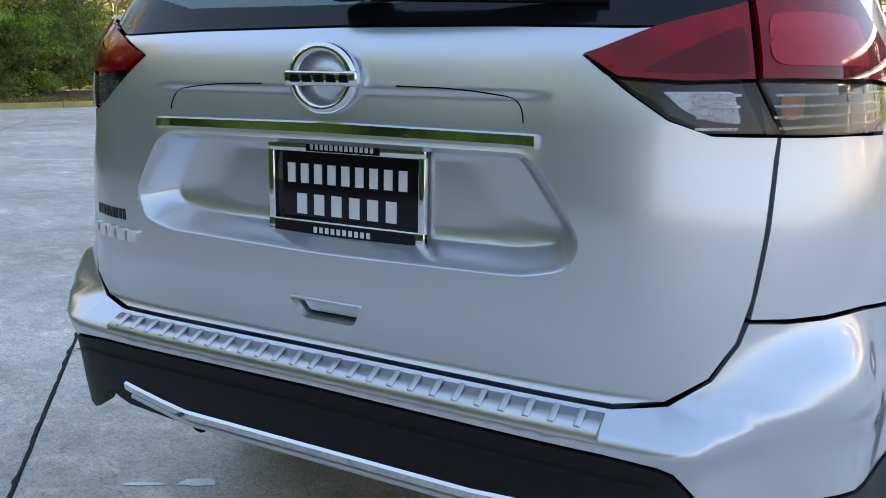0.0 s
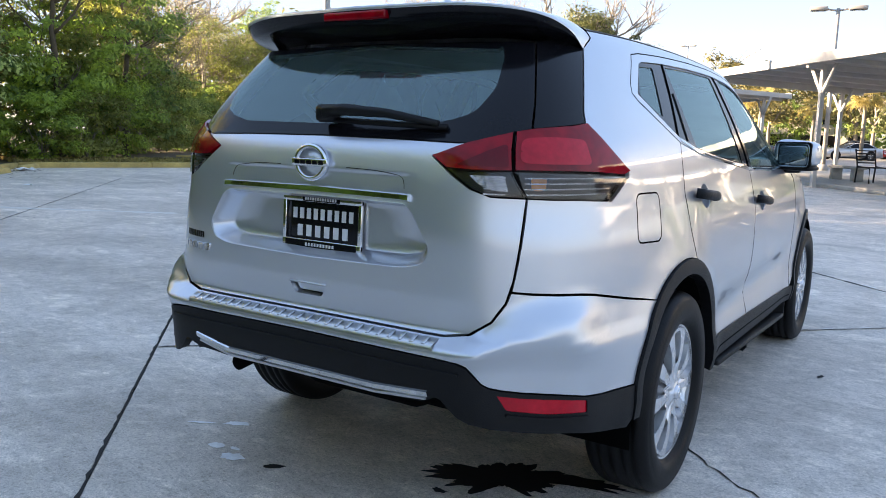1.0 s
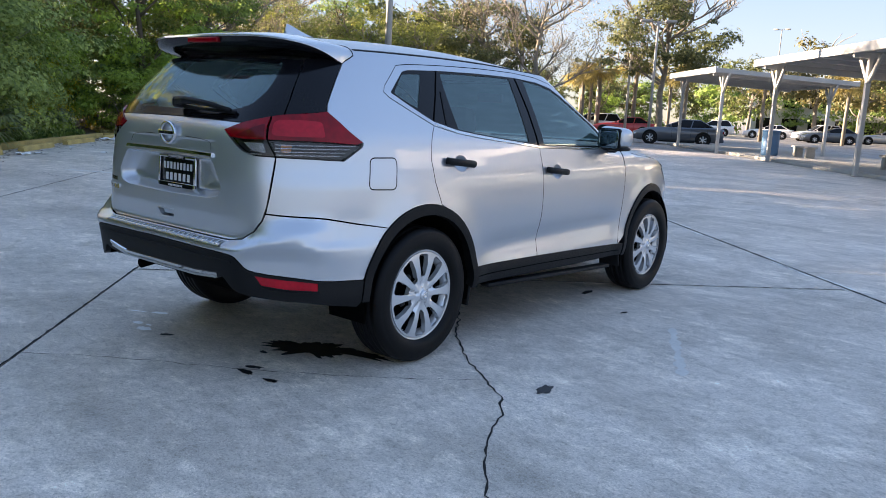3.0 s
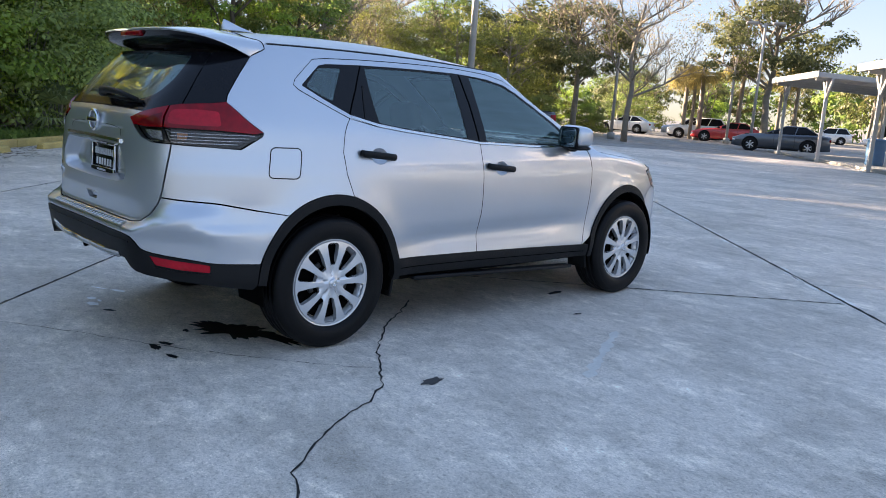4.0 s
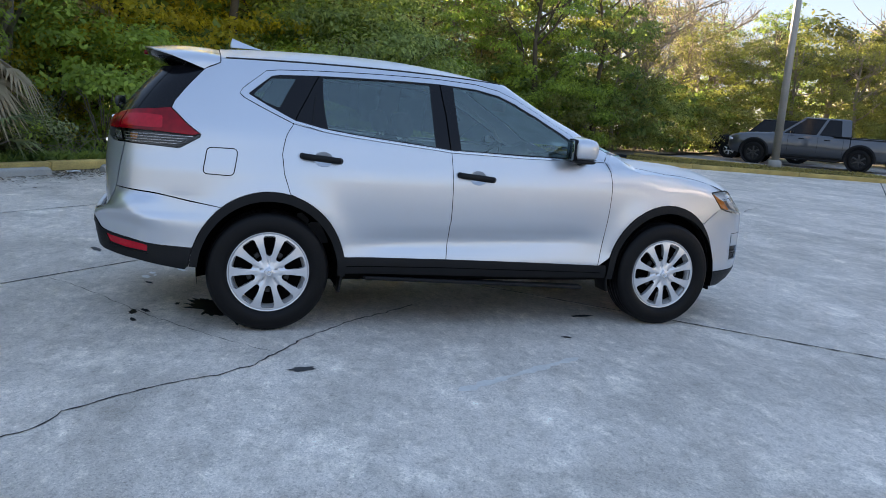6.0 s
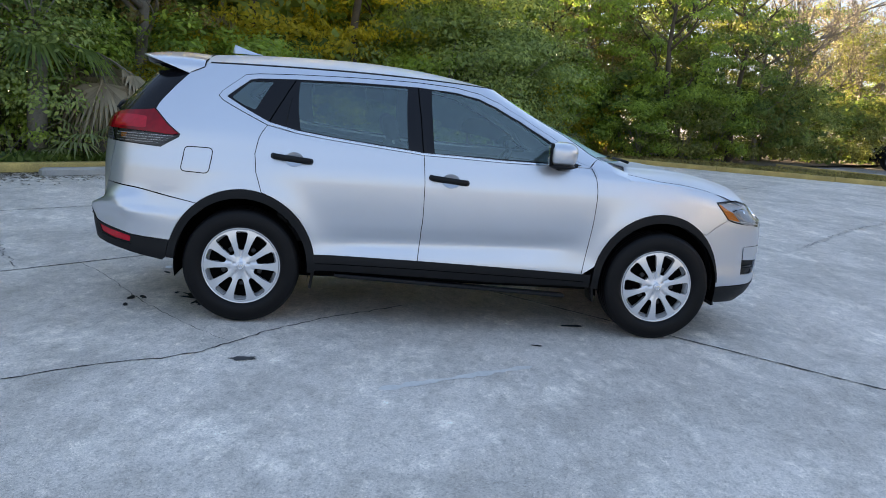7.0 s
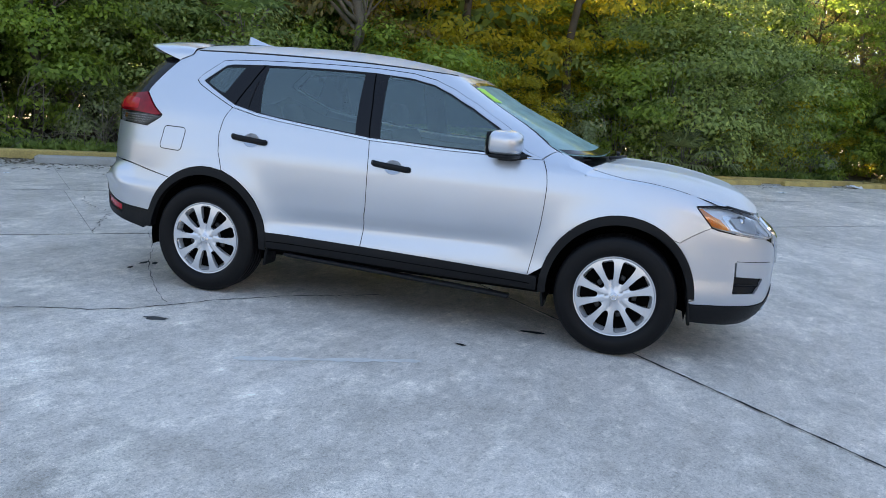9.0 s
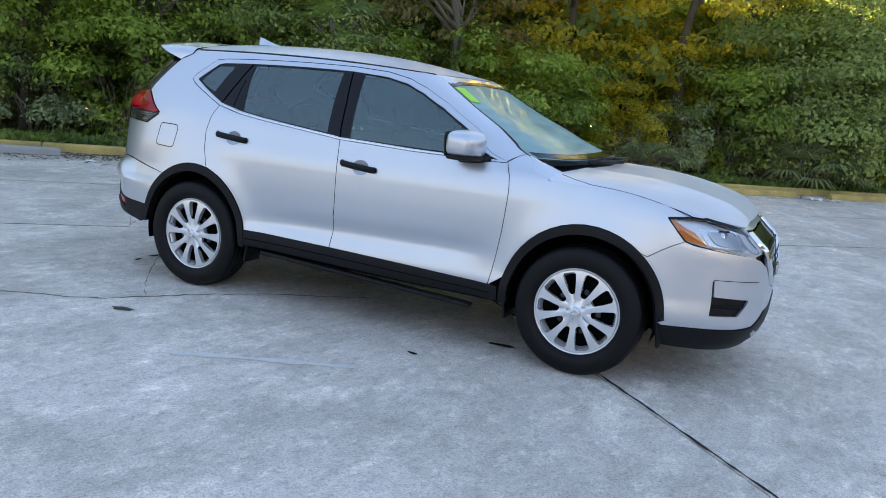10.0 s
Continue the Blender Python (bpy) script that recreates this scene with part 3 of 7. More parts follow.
for sgn in (1, -1):
    strip("bonnet_seam", [(sgn * x, y) for x, y in seam_top], 0.0034, DARK, suv, surf=bonnet, off=0.0010, thick=0.003)
    strip("wing_joint", [(sgn * u, v) for u, v in [SV(y, EDGE) for y in np.linspace(2.46, 3.25, 40)]], 0.010, PAINT, suv, off=0.0004, thick=0.003)
cowl = [(0, 2.60), (0.5, 2.56), (0.66, 2.50), (0.74, 2.40), (0.72, 2.30), (0.6, 2.34), (0, 2.44)]
panel("cowl", both(cowl)[::-1], BLACK_PLASTIC, suv, surf=lambda x, y: bonnet(x, y) - np.array([0, 0, 0.012]), step=0.05)

def corner_patch(sgn):
    """The painted corner between wing, pillar, windscreen and bonnet."""
    left = [S(2.262, 1.160), S(2.278, 1.160), S(2.30, 1.144), S(2.33, 1.114), S(2.36, 1.083), S(2.40, 1.060), SV(2.45, EDGE - 0.003), SV(2.50, EDGE - 0.003)]
    left = np.array([wrap(*[np.array([t]) for t in q])[0] for q in left])
    B = wrap(*[np.array([t]) for t in Fr(0.712, 1.160)])[0]
    C = bonnet(np.array([0.69]), np.array([2.50]))[0]
    bm = bmesh.new()
    rows = []
    for i, p in enumerate(left):
        t = i / (len(left) - 1)
        q = B + (C - B) * t
        row = []
        for k in range(6):
            f = k / 5
            r = p + (q - p) * f
            r = r + np.array([0, 0, 0.010 * math.sin(math.pi * f) * math.sin(math.pi * min(1, t * 1.2)) - 0.0015])
            row.append(bm.verts.new(tuple(r * np.array([sgn, 1, 1]))))
        rows.append(row)
    for a, b in zip(rows, rows[1:]):
        for k in range(5):
            bm.faces.new((a[k], a[k + 1], b[k + 1], b[k]))
    bmesh.ops.recalc_face_normals(bm, faces=bm.faces)
    if sum(f.normal.z for f in bm.faces) < 0:
        bmesh.ops.reverse_faces(bm, faces=bm.faces)
    part("wing_corner", bm, PAINT, suv)


for sgn in (1, -1):
    # the sheet behind the seams where door, wing and pillar meet
    bm = bmesh.new()
    rows = []
    for y in np.linspace(2.185, 2.365, 19):
        high = float(np.interp(y, (2.185, 2.236, 2.278, 2.30, 2.365), (1.106, 1.150, 1.168, 1.146, 1.080)))
        low = min(1.02, high - 0.03)
        rows.append([bm.verts.new(tuple((wrap(*[np.array([t]) for t in S(float(y), float(z))])[0] - np.array([0.0035, 0, 0])) * np.array([sgn, 1, 1]))) for z in np.linspace(low, high, 12)])
    for a, b in zip(rows, rows[1:]):
        for k in range(11):
            bm.faces.new((a[k], b[k], b[k + 1], a[k + 1]))
    bmesh.ops.recalc_face_normals(bm, faces=bm.faces)
    part("wing_backing", bm, PAINT, suv)
corner_patch(1)
corner_patch(-1)
fog = [Fr(0.706, 0.622), Fr(0.697, 0.627), Fr(0.692, 0.540), Fr(0.557, 0.527), Fr(0.552, 0.515), Fr(0.602, 0.432), Fr(0.705, 0.432)]
strip_fog = [Fr(0.700, 0.630), Fr(0.62, 0.628), Fr(0.50, 0.622)]
fog_l = [(2 * U[4] - u, v) for u, v in fog][::-1]
front_half = [Fr(0, 0.46), Fr(0, 0.56), Fr(0.30, 0.575), Fr(0.36, 0.62), Fr(0.44, 0.70), Fr(0.503, 0.740), Fr(0.588, 0.764), Fr(0.713, 0.787), Fr(0.767, 0.817), S(3.033, 0.717)] + arch(2.705, 50, 3) + [S(3.127, 0.372), Fr(0.78, 0.358), Fr(0.60, 0.358), Fr(0.49, 0.368), Fr(0.374, 0.447)]
whole = front_half + [(2 * U[4] - u, v) for u, v in front_half[:1:-1]]
panel("front_bumper", whole, PAINT, suv, holes=[fog, fog_l], fine=0.025)
for lp in (fog, fog_l):
    panel("fog_bezel", lp, BLACK_PLASTIC, suv, off=-0.018, rim=0, gap=0)
# near-black line draws the shaded crease above the fog opening
for sgn in (1, -1):
    strip("fog_crease_shade", strip_fog if sgn > 0 else [(2 * U[4] - u, v) for u, v in strip_fog], 0.004, DARK, suv, off=0.0012, thick=0.002)
strip("fog_slat", [Fr(0.565, 0.485), Fr(0.70, 0.488)], 0.016, GLOSS_BLACK, suv, off=-0.008)
grille = front_both([Fr(0, 0.565), Fr(0.29, 0.58), Fr(0.36, 0.63), Fr(0.44, 0.71), Fr(0.47, 0.80), Fr(0.44, 0.885), Fr(0, 0.885)])
panel("grille", grille, GLOSS_BLACK, suv, off=-0.02)
for z in (0.62, 0.68, 0.74, 0.80):
    strip("grille_bar", [Fr(-0.26, z), Fr(0, z), Fr(0.26, z)], 0.014, BLACK_PLASTIC, suv, off=-0.004)
for sgn in (1, -1):
    strip("grille_chrome", [Fr(sgn * x, z) for x, z in ((0.44, 0.875), (0.43, 0.78), (0.40, 0.71), (0.32, 0.61), (0.16, 0.585))], 0.05, CHROME, suv, off=0.010, label="chrome v-shaped grille bar")
panel("nose_panel", front_both([Fr(0, 0.887), Fr(0.445, 0.887), Fr(0.458, 0.872), Fr(0.462, 0.935), Fr(0, 0.950)][::-1]), PAINT, suv, off=-0.006, rim=0.01)
low_half = [Fr(0, 0.46), Fr(0.374, 0.447), Fr(0.49, 0.368), Fr(0.60, 0.358), Fr(0.78, 0.358), S(3.127, 0.372), S(3.135, 0.245), Fr(0.62, 0.225), Fr(0, 0.215)]
panel("front_cladding", front_both(low_half[::-1]), BLACK_PLASTIC, suv, off=0.006)
strip("front_skid_trim", [Fr(0.45, 0.335), Fr(0.40, 0.31), Fr(0, 0.30), Fr(-0.40, 0.31), Fr(-0.45, 0.335)], 0.03, STEEL, suv, off=0.012)
lamp = [S(3.103, 0.930), Fr(0.764, 0.822), Fr(0.713, 0.792), Fr(0.588, 0.769), Fr(0.503, 0.746), Fr(0.465, 0.79), Fr(0.46, 0.875)] + [SV(y, EDGE - 0.006) for y in (3.43, 3.36, 3.29)] + [S(3.235, 0.938), S(3.17, 0.935)]


def over(loop, sgn):
    """The loop itself, or its mirror image across the front middle."""
    return list(loop) if sgn > 0 else [(2 * U[4] - u, v) for u, v in loop][::-1]


for sgn in (1, -1):
    hl = panel("headlight", over(lamp, sgn), LAMP_CHROME, suv, off=-0.03, rim=0, gap=0, label="clear headlight with an amber corner")
    panel("lamp_bezel", over(rounded([Fr(0.718, 0.90), Fr(0.712, 0.806), Fr(0.60, 0.780), Fr(0.535, 0.82), Fr(0.56, 0.905)], 0.02), sgn), CHROME, hl, off=-0.026, gap=0, step=0.02)
    panel("reflector", over(rounded([Fr(0.700, 0.888), Fr(0.694, 0.820), Fr(0.605, 0.797), Fr(0.565, 0.835), Fr(0.58, 0.888)], 0.02), sgn), STEEL, hl, off=-0.016, gap=0.002, step=0.02)
    panel("reflector", over(rounded([Fr(0.54, 0.80), Fr(0.50, 0.77), Fr(0.475, 0.80), Fr(0.48, 0.87), Fr(0.54, 0.885)], 0.01), sgn), LAMP_CHROME, hl, off=-0.018, gap=0.002, step=0.02)
    panel("indicator", over([S(3.112, 0.922), Fr(0.766, 0.828), Fr(0.722, 0.806), Fr(0.738, 0.87), Fr(0.765, 0.925)], sgn), AMBER, hl, off=-0.006, gap=0.001, step=0.02)
    c = wrap(*[np.array([t]) for t in Fr(sgn * 0.645, 0.85)])[0]
    part("projector", lathe([(0.0, 0.03), (0.025, 0.024), (0.036, 0.0), (0.042, -0.03)], 24, "x"), CHROME, hl).matrix_local = pose(c[0] * 0.95, c[1] - 0.035, c[2], 0, 0, 55 if sgn > 0 else 125)
    strip("daytime_strip", over([Fr(0.722, 0.808), Fr(0.66, 0.793), Fr(0.60, 0.783), Fr(0.53, 0.768), Fr(0.497, 0.775), Fr(0.486, 0.815), Fr(0.484, 0.855)], sgn), 0.016, LABEL_WHITE, hl, off=-0.008)
    panel("lens", over(lamp, sgn), CLEAR, hl, off=0.0, rim=0, gap=0.002).visible_shadow = False
    strip("headlight_brow", over([S(3.103, 0.932), S(3.17, 0.938), S(3.235, 0.941)] + [SV(y, EDGE - 0.004) for y in (3.29, 3.36, 3.42)], sgn), 0.010, GLOSS_BLACK, hl, off=0.003)
    strip("lamp_edge", over([S(3.103, 0.930), Fr(0.766, 0.822), Fr(0.713, 0.790)], sgn), 0.010, GLOSS_BLACK, hl, off=0.002)

# windscreen and roof
ws_side = [Fr(0.720, 1.152), Fr(0.670, 1.22), Fr(0.595, 1.335), Fr(0.540, 1.44), Fr(0.505, 1.512)]
windscreen = front_both([Fr(0, 1.149), Fr(0.45, 1.149), Fr(0.66, 1.150)] + ws_side + [Fr(0.35, 1.530), Fr(0, 1.538)])
panel("windscreen", windscreen, SCREEN_GLASS, suv, off=-0.004, rim=0, gap=0)
strip("windscreen_frit", [Fr(0.69, 1.166), Fr(0.45, 1.162), Fr(0, 1.160), Fr(-0.45, 1.162), Fr(-0.69, 1.166)], 0.022, GLOSS_BLACK, suv, off=-0.001, thick=0.002)
strip("windscreen_edge", [Fr(0.505, 1.514), Fr(0.35, 1.532), Fr(0, 1.540), Fr(-0.35, 1.532), Fr(-0.505, 1.514)], 0.02, GLOSS_BLACK, suv, off=0.0)
for sgn in (1, -1):
    strip("windscreen_edge", [(sgn * u, v) for u, v in ws_side], 0.014, GLOSS_BLACK, suv, off=0.0)
rail = lambda y: float(edge_of(np.array([y]), ROOF_V)[0][0])
roof_loop = [(0, 1.597), (0.15, 1.594), (0.28, 1.585)] + [(rail(y) - 0.002, y) for y in (1.56, 1.50, 1.4, 1.25, 1.0, 0.6, 0.2, -0.1, -0.29)] + [(0, -0.29)]
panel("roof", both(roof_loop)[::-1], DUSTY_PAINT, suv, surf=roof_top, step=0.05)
v_top = [(u, ROOF_V) for u in np.linspace(Fr(0.50, 1.565)[0], U[4], 12)]
head = [Fr(0, 1.542), Fr(0.35, 1.534), Fr(0.51, 1.515)] + v_top
panel("roof_header", front_both(head), PAINT, suv, rim=0, gap=0)
for sgn in (1, -1):
    pts = [(sgn * (rail(y) - 0.014), y) for y in np.linspace(1.55, -0.26, 24)]
    strip("roof_channel", pts, 0.020, BLACK_PLASTIC, suv, surf=roof_top, off=0.003, thick=0.002)

# spoiler: painted top that sweeps down to the pillars, black underside, brake lamp
SP = [0, 0.3, 0.55, 0.75, 0.9, 1.0]
roof_z = [float(roof_top(np.array([x]), np.array([-0.29]))[0, 2]) + 0.001 for x in (0.0, 0.30, 0.46)]


def spoiler_line(x, y, z):
    return [curve(SP, t) for t in (x, y, z)]


corner_a, corner_b, corner_c, corner_d = (wrap(*[np.array([t]) for t in S(*q)])[0] for q in ((-0.2905, 1.598), (-0.2905, 1.565), (-0.345, 1.5365), (-0.380, 1.521)))
wide = corner_d[0] / 0.5675
lead = spoiler_line([0, 0.30, 0.44, corner_a[0], corner_b[0] + 0.001, corner_c[0] + 0.001], [-0.2905, -0.2905, -0.2905, -0.2905, -0.291, -0.348], roof_z + [1.600, 1.5655, 1.5365])
trail = spoiler_line([0, 0.30 * wide, 0.48 * wide, 0.556 * wide, 0.578 * wide, corner_d[0] + 0.003], [-0.735, -0.722, -0.668, -0.578, -0.480, -0.380], [1.632, 1.628, 1.613, 1.590, 1.557, 1.5205])
glass_top = spoiler_line([0, 0.27, 0.44, 0.52, 0.555, corner_d[0] - 0.012], [-0.60, -0.59, -0.54, -0.48, -0.43, -0.374], [1.540, 1.540, 1.540, 1.535, 1.530, 1.519])
top, low = bmesh.new(), bmesh.new()
rows, under_rows = [], []
for i in range(-32, 33):
    s = abs(i) / 32
    sg = -1 if i < 0 else 1
    L, T, G = (np.array([float(f(s)) for f in line]) for line in (lead, trail, glass_top))
    row = []
    for t in (0, 0.2, 0.42, 0.64, 0.82, 0.94, 1.0):
        p = L + (T - L) * t
        p[2] += 0.020 * math.sin(math.pi * t) * (1 - s ** 2)
        row.append(p)
    row.append(T + np.array([0, 0.004, -0.011 * (1 - 0.6 * s)]))
    rows.append([top.verts.new((sg * p[0], p[1], p[2])) for p in row])
    k = 1 - s ** 3
    face = [T + np.array([0, 0.005, -0.009 * (1 - 0.6 * s)]), T + np.array([-0.004, 0.022, -0.045 * k - 0.004]), T + np.array([-0.008, 0.040, -0.052 * k - 0.004]), (T + G) / 2 + np.array([0, 0, -0.028 * k]), G]
    under_rows.append([low.verts.new((sg * p[0], p[1], p[2])) for p in face])
for b, rr in ((top, rows), (low, under_rows)):
    for c, d in zip(rr, rr[1:]):
        for j in range(len(c) - 1):
            b.faces.new((c[j], c[j + 1], d[j + 1], d[j]))
    bmesh.ops.recalc_face_normals(b, faces=b.faces)
if sum(f.normal.z for f in top.faces) < 0:
    bmesh.ops.reverse_faces(top, faces=top.faces)
if sum(f.normal.z for f in low.faces) > 0:
    bmesh.ops.reverse_faces(low, faces=low.faces)
spoiler = part("spoiler", top, PAINT, suv)
for sgn in (1, -1):
    part("spoiler_seam", tube([(sgn * float(lead[0](s)), float(lead[1](s)) + 0.001, float(lead[2](s)) + 0.0005) for s in np.linspace(0.0, 1.0, 24)] + [(sgn * corner_d[0], corner_d[1] + 0.006, corner_d[2] + 0.002)], 0.0028, 6), DARK, suv)
part("spoiler_underside", low, GLOSS_BLACK, suv)
bm = bmesh.new()
box(bm, 0, -0.7225, 1.604, 0.25, 0.030, 0.027, 0.006)
part("high_brake_light", bm, RED_LENS, suv)

# tailgate
tail_edge = [R(0.50, 0.689), R(0.57, 0.700), R(0.625, 0.738), R(0.655, 0.79), R(0.668, 0.85), R(0.676, 0.95), R(0.677, 1.075)]
tailgate = both([R(0, 0.690)] + tail_edge + [R(0.60, 1.078), R(0.545, 1.098), R(0.49, 1.135), R(0.424, 1.183), R(0.515, 1.222), R(0.3, 1.228), R(0, 1.231)])
pull_hole = rounded([R(-0.078, 0.778), R(-0.055, 0.735), R(0.055, 0.735), R(0.078, 0.778)], 0.012)
RECESS_OUT = [(0.0, 1.049), (0.352, 1.047), (0.380, 1.030), (0.446, 0.925), (0.428, 0.880), (0.36, 0.862), (0.0, 0.855)]
RECESS_IN = [(0.0, 1.040), (0.305, 1.038), (0.325, 1.022), (0.392, 0.932), (0.380, 0.906), (0.325, 0.894), (0.0, 0.888)]


def recess_ring(half):
    """A closed, rounded outline of the plate recess from its right half, evenly dense."""
    loop = half[:-1] + [half[-1]] + [(-x, z) for x, z in half[-2:0:-1]]
    out = []
    for i, p in enumerate(rounded(loop, 0.032, 5)):
        out.append(p)
    res = []
    for (a, b), (c, d) in zip(out, out[1:] + out[:1]):
        res += [(a + (c - a) * k / 4, b + (d - b) * k / 4) for k in range(4)]
    return res


ring_out, ring_in = recess_ring(RECESS_OUT), recess_ring(RECESS_IN)
recess_hole = [R(x, z) for x, z in ring_out]
panel("tailgate", tailgate, PAINT, suv, holes=[pull_hole, recess_hole], step=0.03, fine=0.0105, rim=0.026, gap=0.0018)


def on_body(pts):
    return np.array([wrap(*[np.array([t]) for t in R(x, z)])[0] for x, z in pts])


# the scooped place for the number plate, from its rim inwards
bm = bmesh.new()
rim_p, floor_p = on_body(ring_out), on_body(ring_in)
floor_p[:, 1] = -0.868 + 0.015 * (floor_p[:, 2] - 0.95)
lip = on_body([(x * 1.012, 0.95 + (z - 0.95) * 1.03) for x, z in ring_out]) + np.array([0, 0.003, 0])
rows = [[bm.verts.new(c) for c in lip]]
for t in np.linspace(0, 1, 11):
    d = float(ease(-0.10, 1.08, t) - ease(-0.10, 1.08, 0)) / float(ease(-0.10, 1.08, 1) - ease(-0.10, 1.08, 0))
    p = rim_p + (floor_p - rim_p) * t
    p[:, 1] = rim_p[:, 1] + (floor_p[:, 1] - rim_p[:, 1]) * d
    rows.append([bm.verts.new(c) for c in p])
mid_p = np.array([0.0, -0.867, 0.965])
for t in (0.3, 0.6, 0.9):
    rows.append([bm.verts.new(c) for c in floor_p + (mid_p - floor_p) * t])
for a, b in zip(rows, rows[1:]):
    for i in range(len(a)):
        j = (i + 1) % len(a)
        bm.faces.new((a[i], a[j], b[j], b[i]))
bm.faces.new(rows[-1])
bmesh.ops.recalc_face_normals(bm, faces=bm.faces)
if sum(f.normal.y for f in bm.faces) > 0:
    bmesh.ops.reverse_faces(bm, faces=bm.faces)
part("plate_recess", bm, PAINT, suv)
panel("pull_recess", pull_hole, PAINT, suv, off=-0.020, rim=0, gap=-0.008, step=0.02)
bm = bmesh.new()
box(bm, 0, -0.929, 0.775, 0.150, 0.03, 0.007, 0.003)
part("pull_lip", bm, PAINT, suv)
glass_loop = [R(0.515, 1.226), R(0.60, 1.255), R(0.652, 1.272), R(0.632, 1.35), R(0.595, 1.45), R(0.55, 1.545)]
rear_glass = both([R(0, 1.235), R(0.3, 1.232)] + glass_loop + [R(0, 1.553)])
pane = both([R(0, 1.272), R(0.36, 1.275)] + rounded([R(0.42, 1.285), R(0.50, 1.32), R(0.525, 1.40), R(0.50, 1.50), R(0.47, 1.54)], 0.03)[4:] + [R(0, 1.548)])
panel("rear_window_border", rear_glass, GLOSS_BLACK, suv, holes=[pane], off=-0.003, gap=0.001)
panel("rear_window", pane, REAR_GLASS, suv, off=-0.003, rim=0, gap=0)
d_trim = [R(0.655, 1.272), S(-0.561, 1.288), S(-0.547, 1.320), S(-0.377, 1.522), S(-0.46, 1.545), R(0.552, 1.548), R(0.597, 1.45), R(0.634, 1.35)]
pair("rear_pillar_trim", d_trim, GLOSS_BLACK, suv, off=-0.002, gap=0.0015)
# thin near-black strip draws the shade along the hump's crease
for sgn in (1, -1):
    strip("hump_crease_shade", [(sgn * u, v) for u, v in rounded([R(0.350, 1.075), R(0.338, 1.122), R(0.24, 1.134), R(0.075, 1.137)], 0.06)[3:-4]], 0.0020, DARK, suv, off=0.0010)
strip("chrome_strip", [R(-0.370, 1.062), R(0, 1.066), R(0.370, 1.062)], 0.022, CHROME, suv, off=0.011, tilt=0.0, label="chrome strip above the number plate")

# badge: a plain ring with a bar
badge = part("badge", lathe([(0.050, -0.006), (0.048, 0.008), (0.056, 0.012), (0.066, 0.008), (0.067, -0.006), (0.050, -0.006)], 40), CHROME, suv, "chrome ring badge with a crossbar")
badge.matrix_local = pose(0, -0.924, 1.146, 0, 0, -90) @ Matrix.Diagonal((1, 1.0, 0.86, 1))
bm = bmesh.new()
box(bm, 0, 0, 0, 0.016, 0.142, 0.028, 0.004)
part("crossbar", bm, CHROME, badge).matrix_local = pose(0.006, 0, 0)
part("badge_back", lathe([(0.0, 0.0), (0.052, 0.0), (0.052, -0.008)], 32), PAINT, badge)
bm = bmesh.new()
for i in range(5):
    box(bm, 0.0145, -0.048 + i * 0.024, 0, 0.002, 0.017, 0.014)
part("badge_print", bm, GLOSS_BLACK, badge, smooth=False)

# number plate with its frame
plate = part("number_plate", (lambda b: (box(b, 0, 0, 0, 0.305, 0.004, 0.152, 0.001), b)[1])(bmesh.new()), GLOSS_BLACK, suv, "black dealer plate in a chrome frame")
plate.matrix_local = pose(0.004, -0.874, 0.955, -2)
bm = bmesh.new()
for cx, cz, sx, sz in ((0, 0.074, 0.322, 0.020), (0, -0.070, 0.322, 0.030), (-0.154, 0, 0.014, 0.166), (0.154, 0, 0.014, 0.166)):
    box(bm, cx, -0.006, cz, sx, 0.012 if sz > 0.1 else 0.013, sz, 0.003)
part("plate_frame", bm, CHROME, plate)
for cz, sx, sz in ((-0.070, 0.29, 0.024), (0.074, 0.15, 0.016)):
    bm = bmesh.new()
    box(bm, 0, -0.0135, cz, sx, 0.003, sz, 0.001)
    part("frame_inlay", bm, GLOSS_BLACK, plate, smooth=False)
for z, h, n, w0, dy in ((0.026, 0.034, 9, 0.258, -0.003), (-0.028, 0.036, 6, 0.222, -0.003), (-0.070, 0.010, 10, 0.122, -0.0155), (0.074, 0.009, 13, 0.132, -0.0155)):
    bm = bmesh.new()
    for i in range(n):
        box(bm, -w0 / 2 + (i + 0.5) * w0 / n, dy, z, w0 / n * 0.56, 0.002, h)
    part("plate_print", bm, LABEL_WHITE, plate, smooth=False)
name_badge = empty("name_badge", pose(0, 0, 0), "", "")
name_badge.parent = suv
for k in ("label", "category"):
    if k in name_badge:
        del name_badge[k]
for i in range(5):
    x = -0.622 + 0.037 * i
    panel("letter_bar", rounded([R(x, 0.826), R(x + 0.029, 0.828), R(x + 0.029, 0.852), R(x, 0.850)], 0.006), CHROME, name_badge, off=0.006, rim=0.008, step=0.008, gap=0)
for i in range(9):
    x = -0.600 + 0.0135 * i
    panel("print_bar", [R(x, 0.868), R(x + 0.009, 0.868), R(x + 0.009, 0.889), R(x, 0.889)], GLOSS_BLACK, name_badge, off=0.0012, rim=0.001, step=0.01, gap=0)

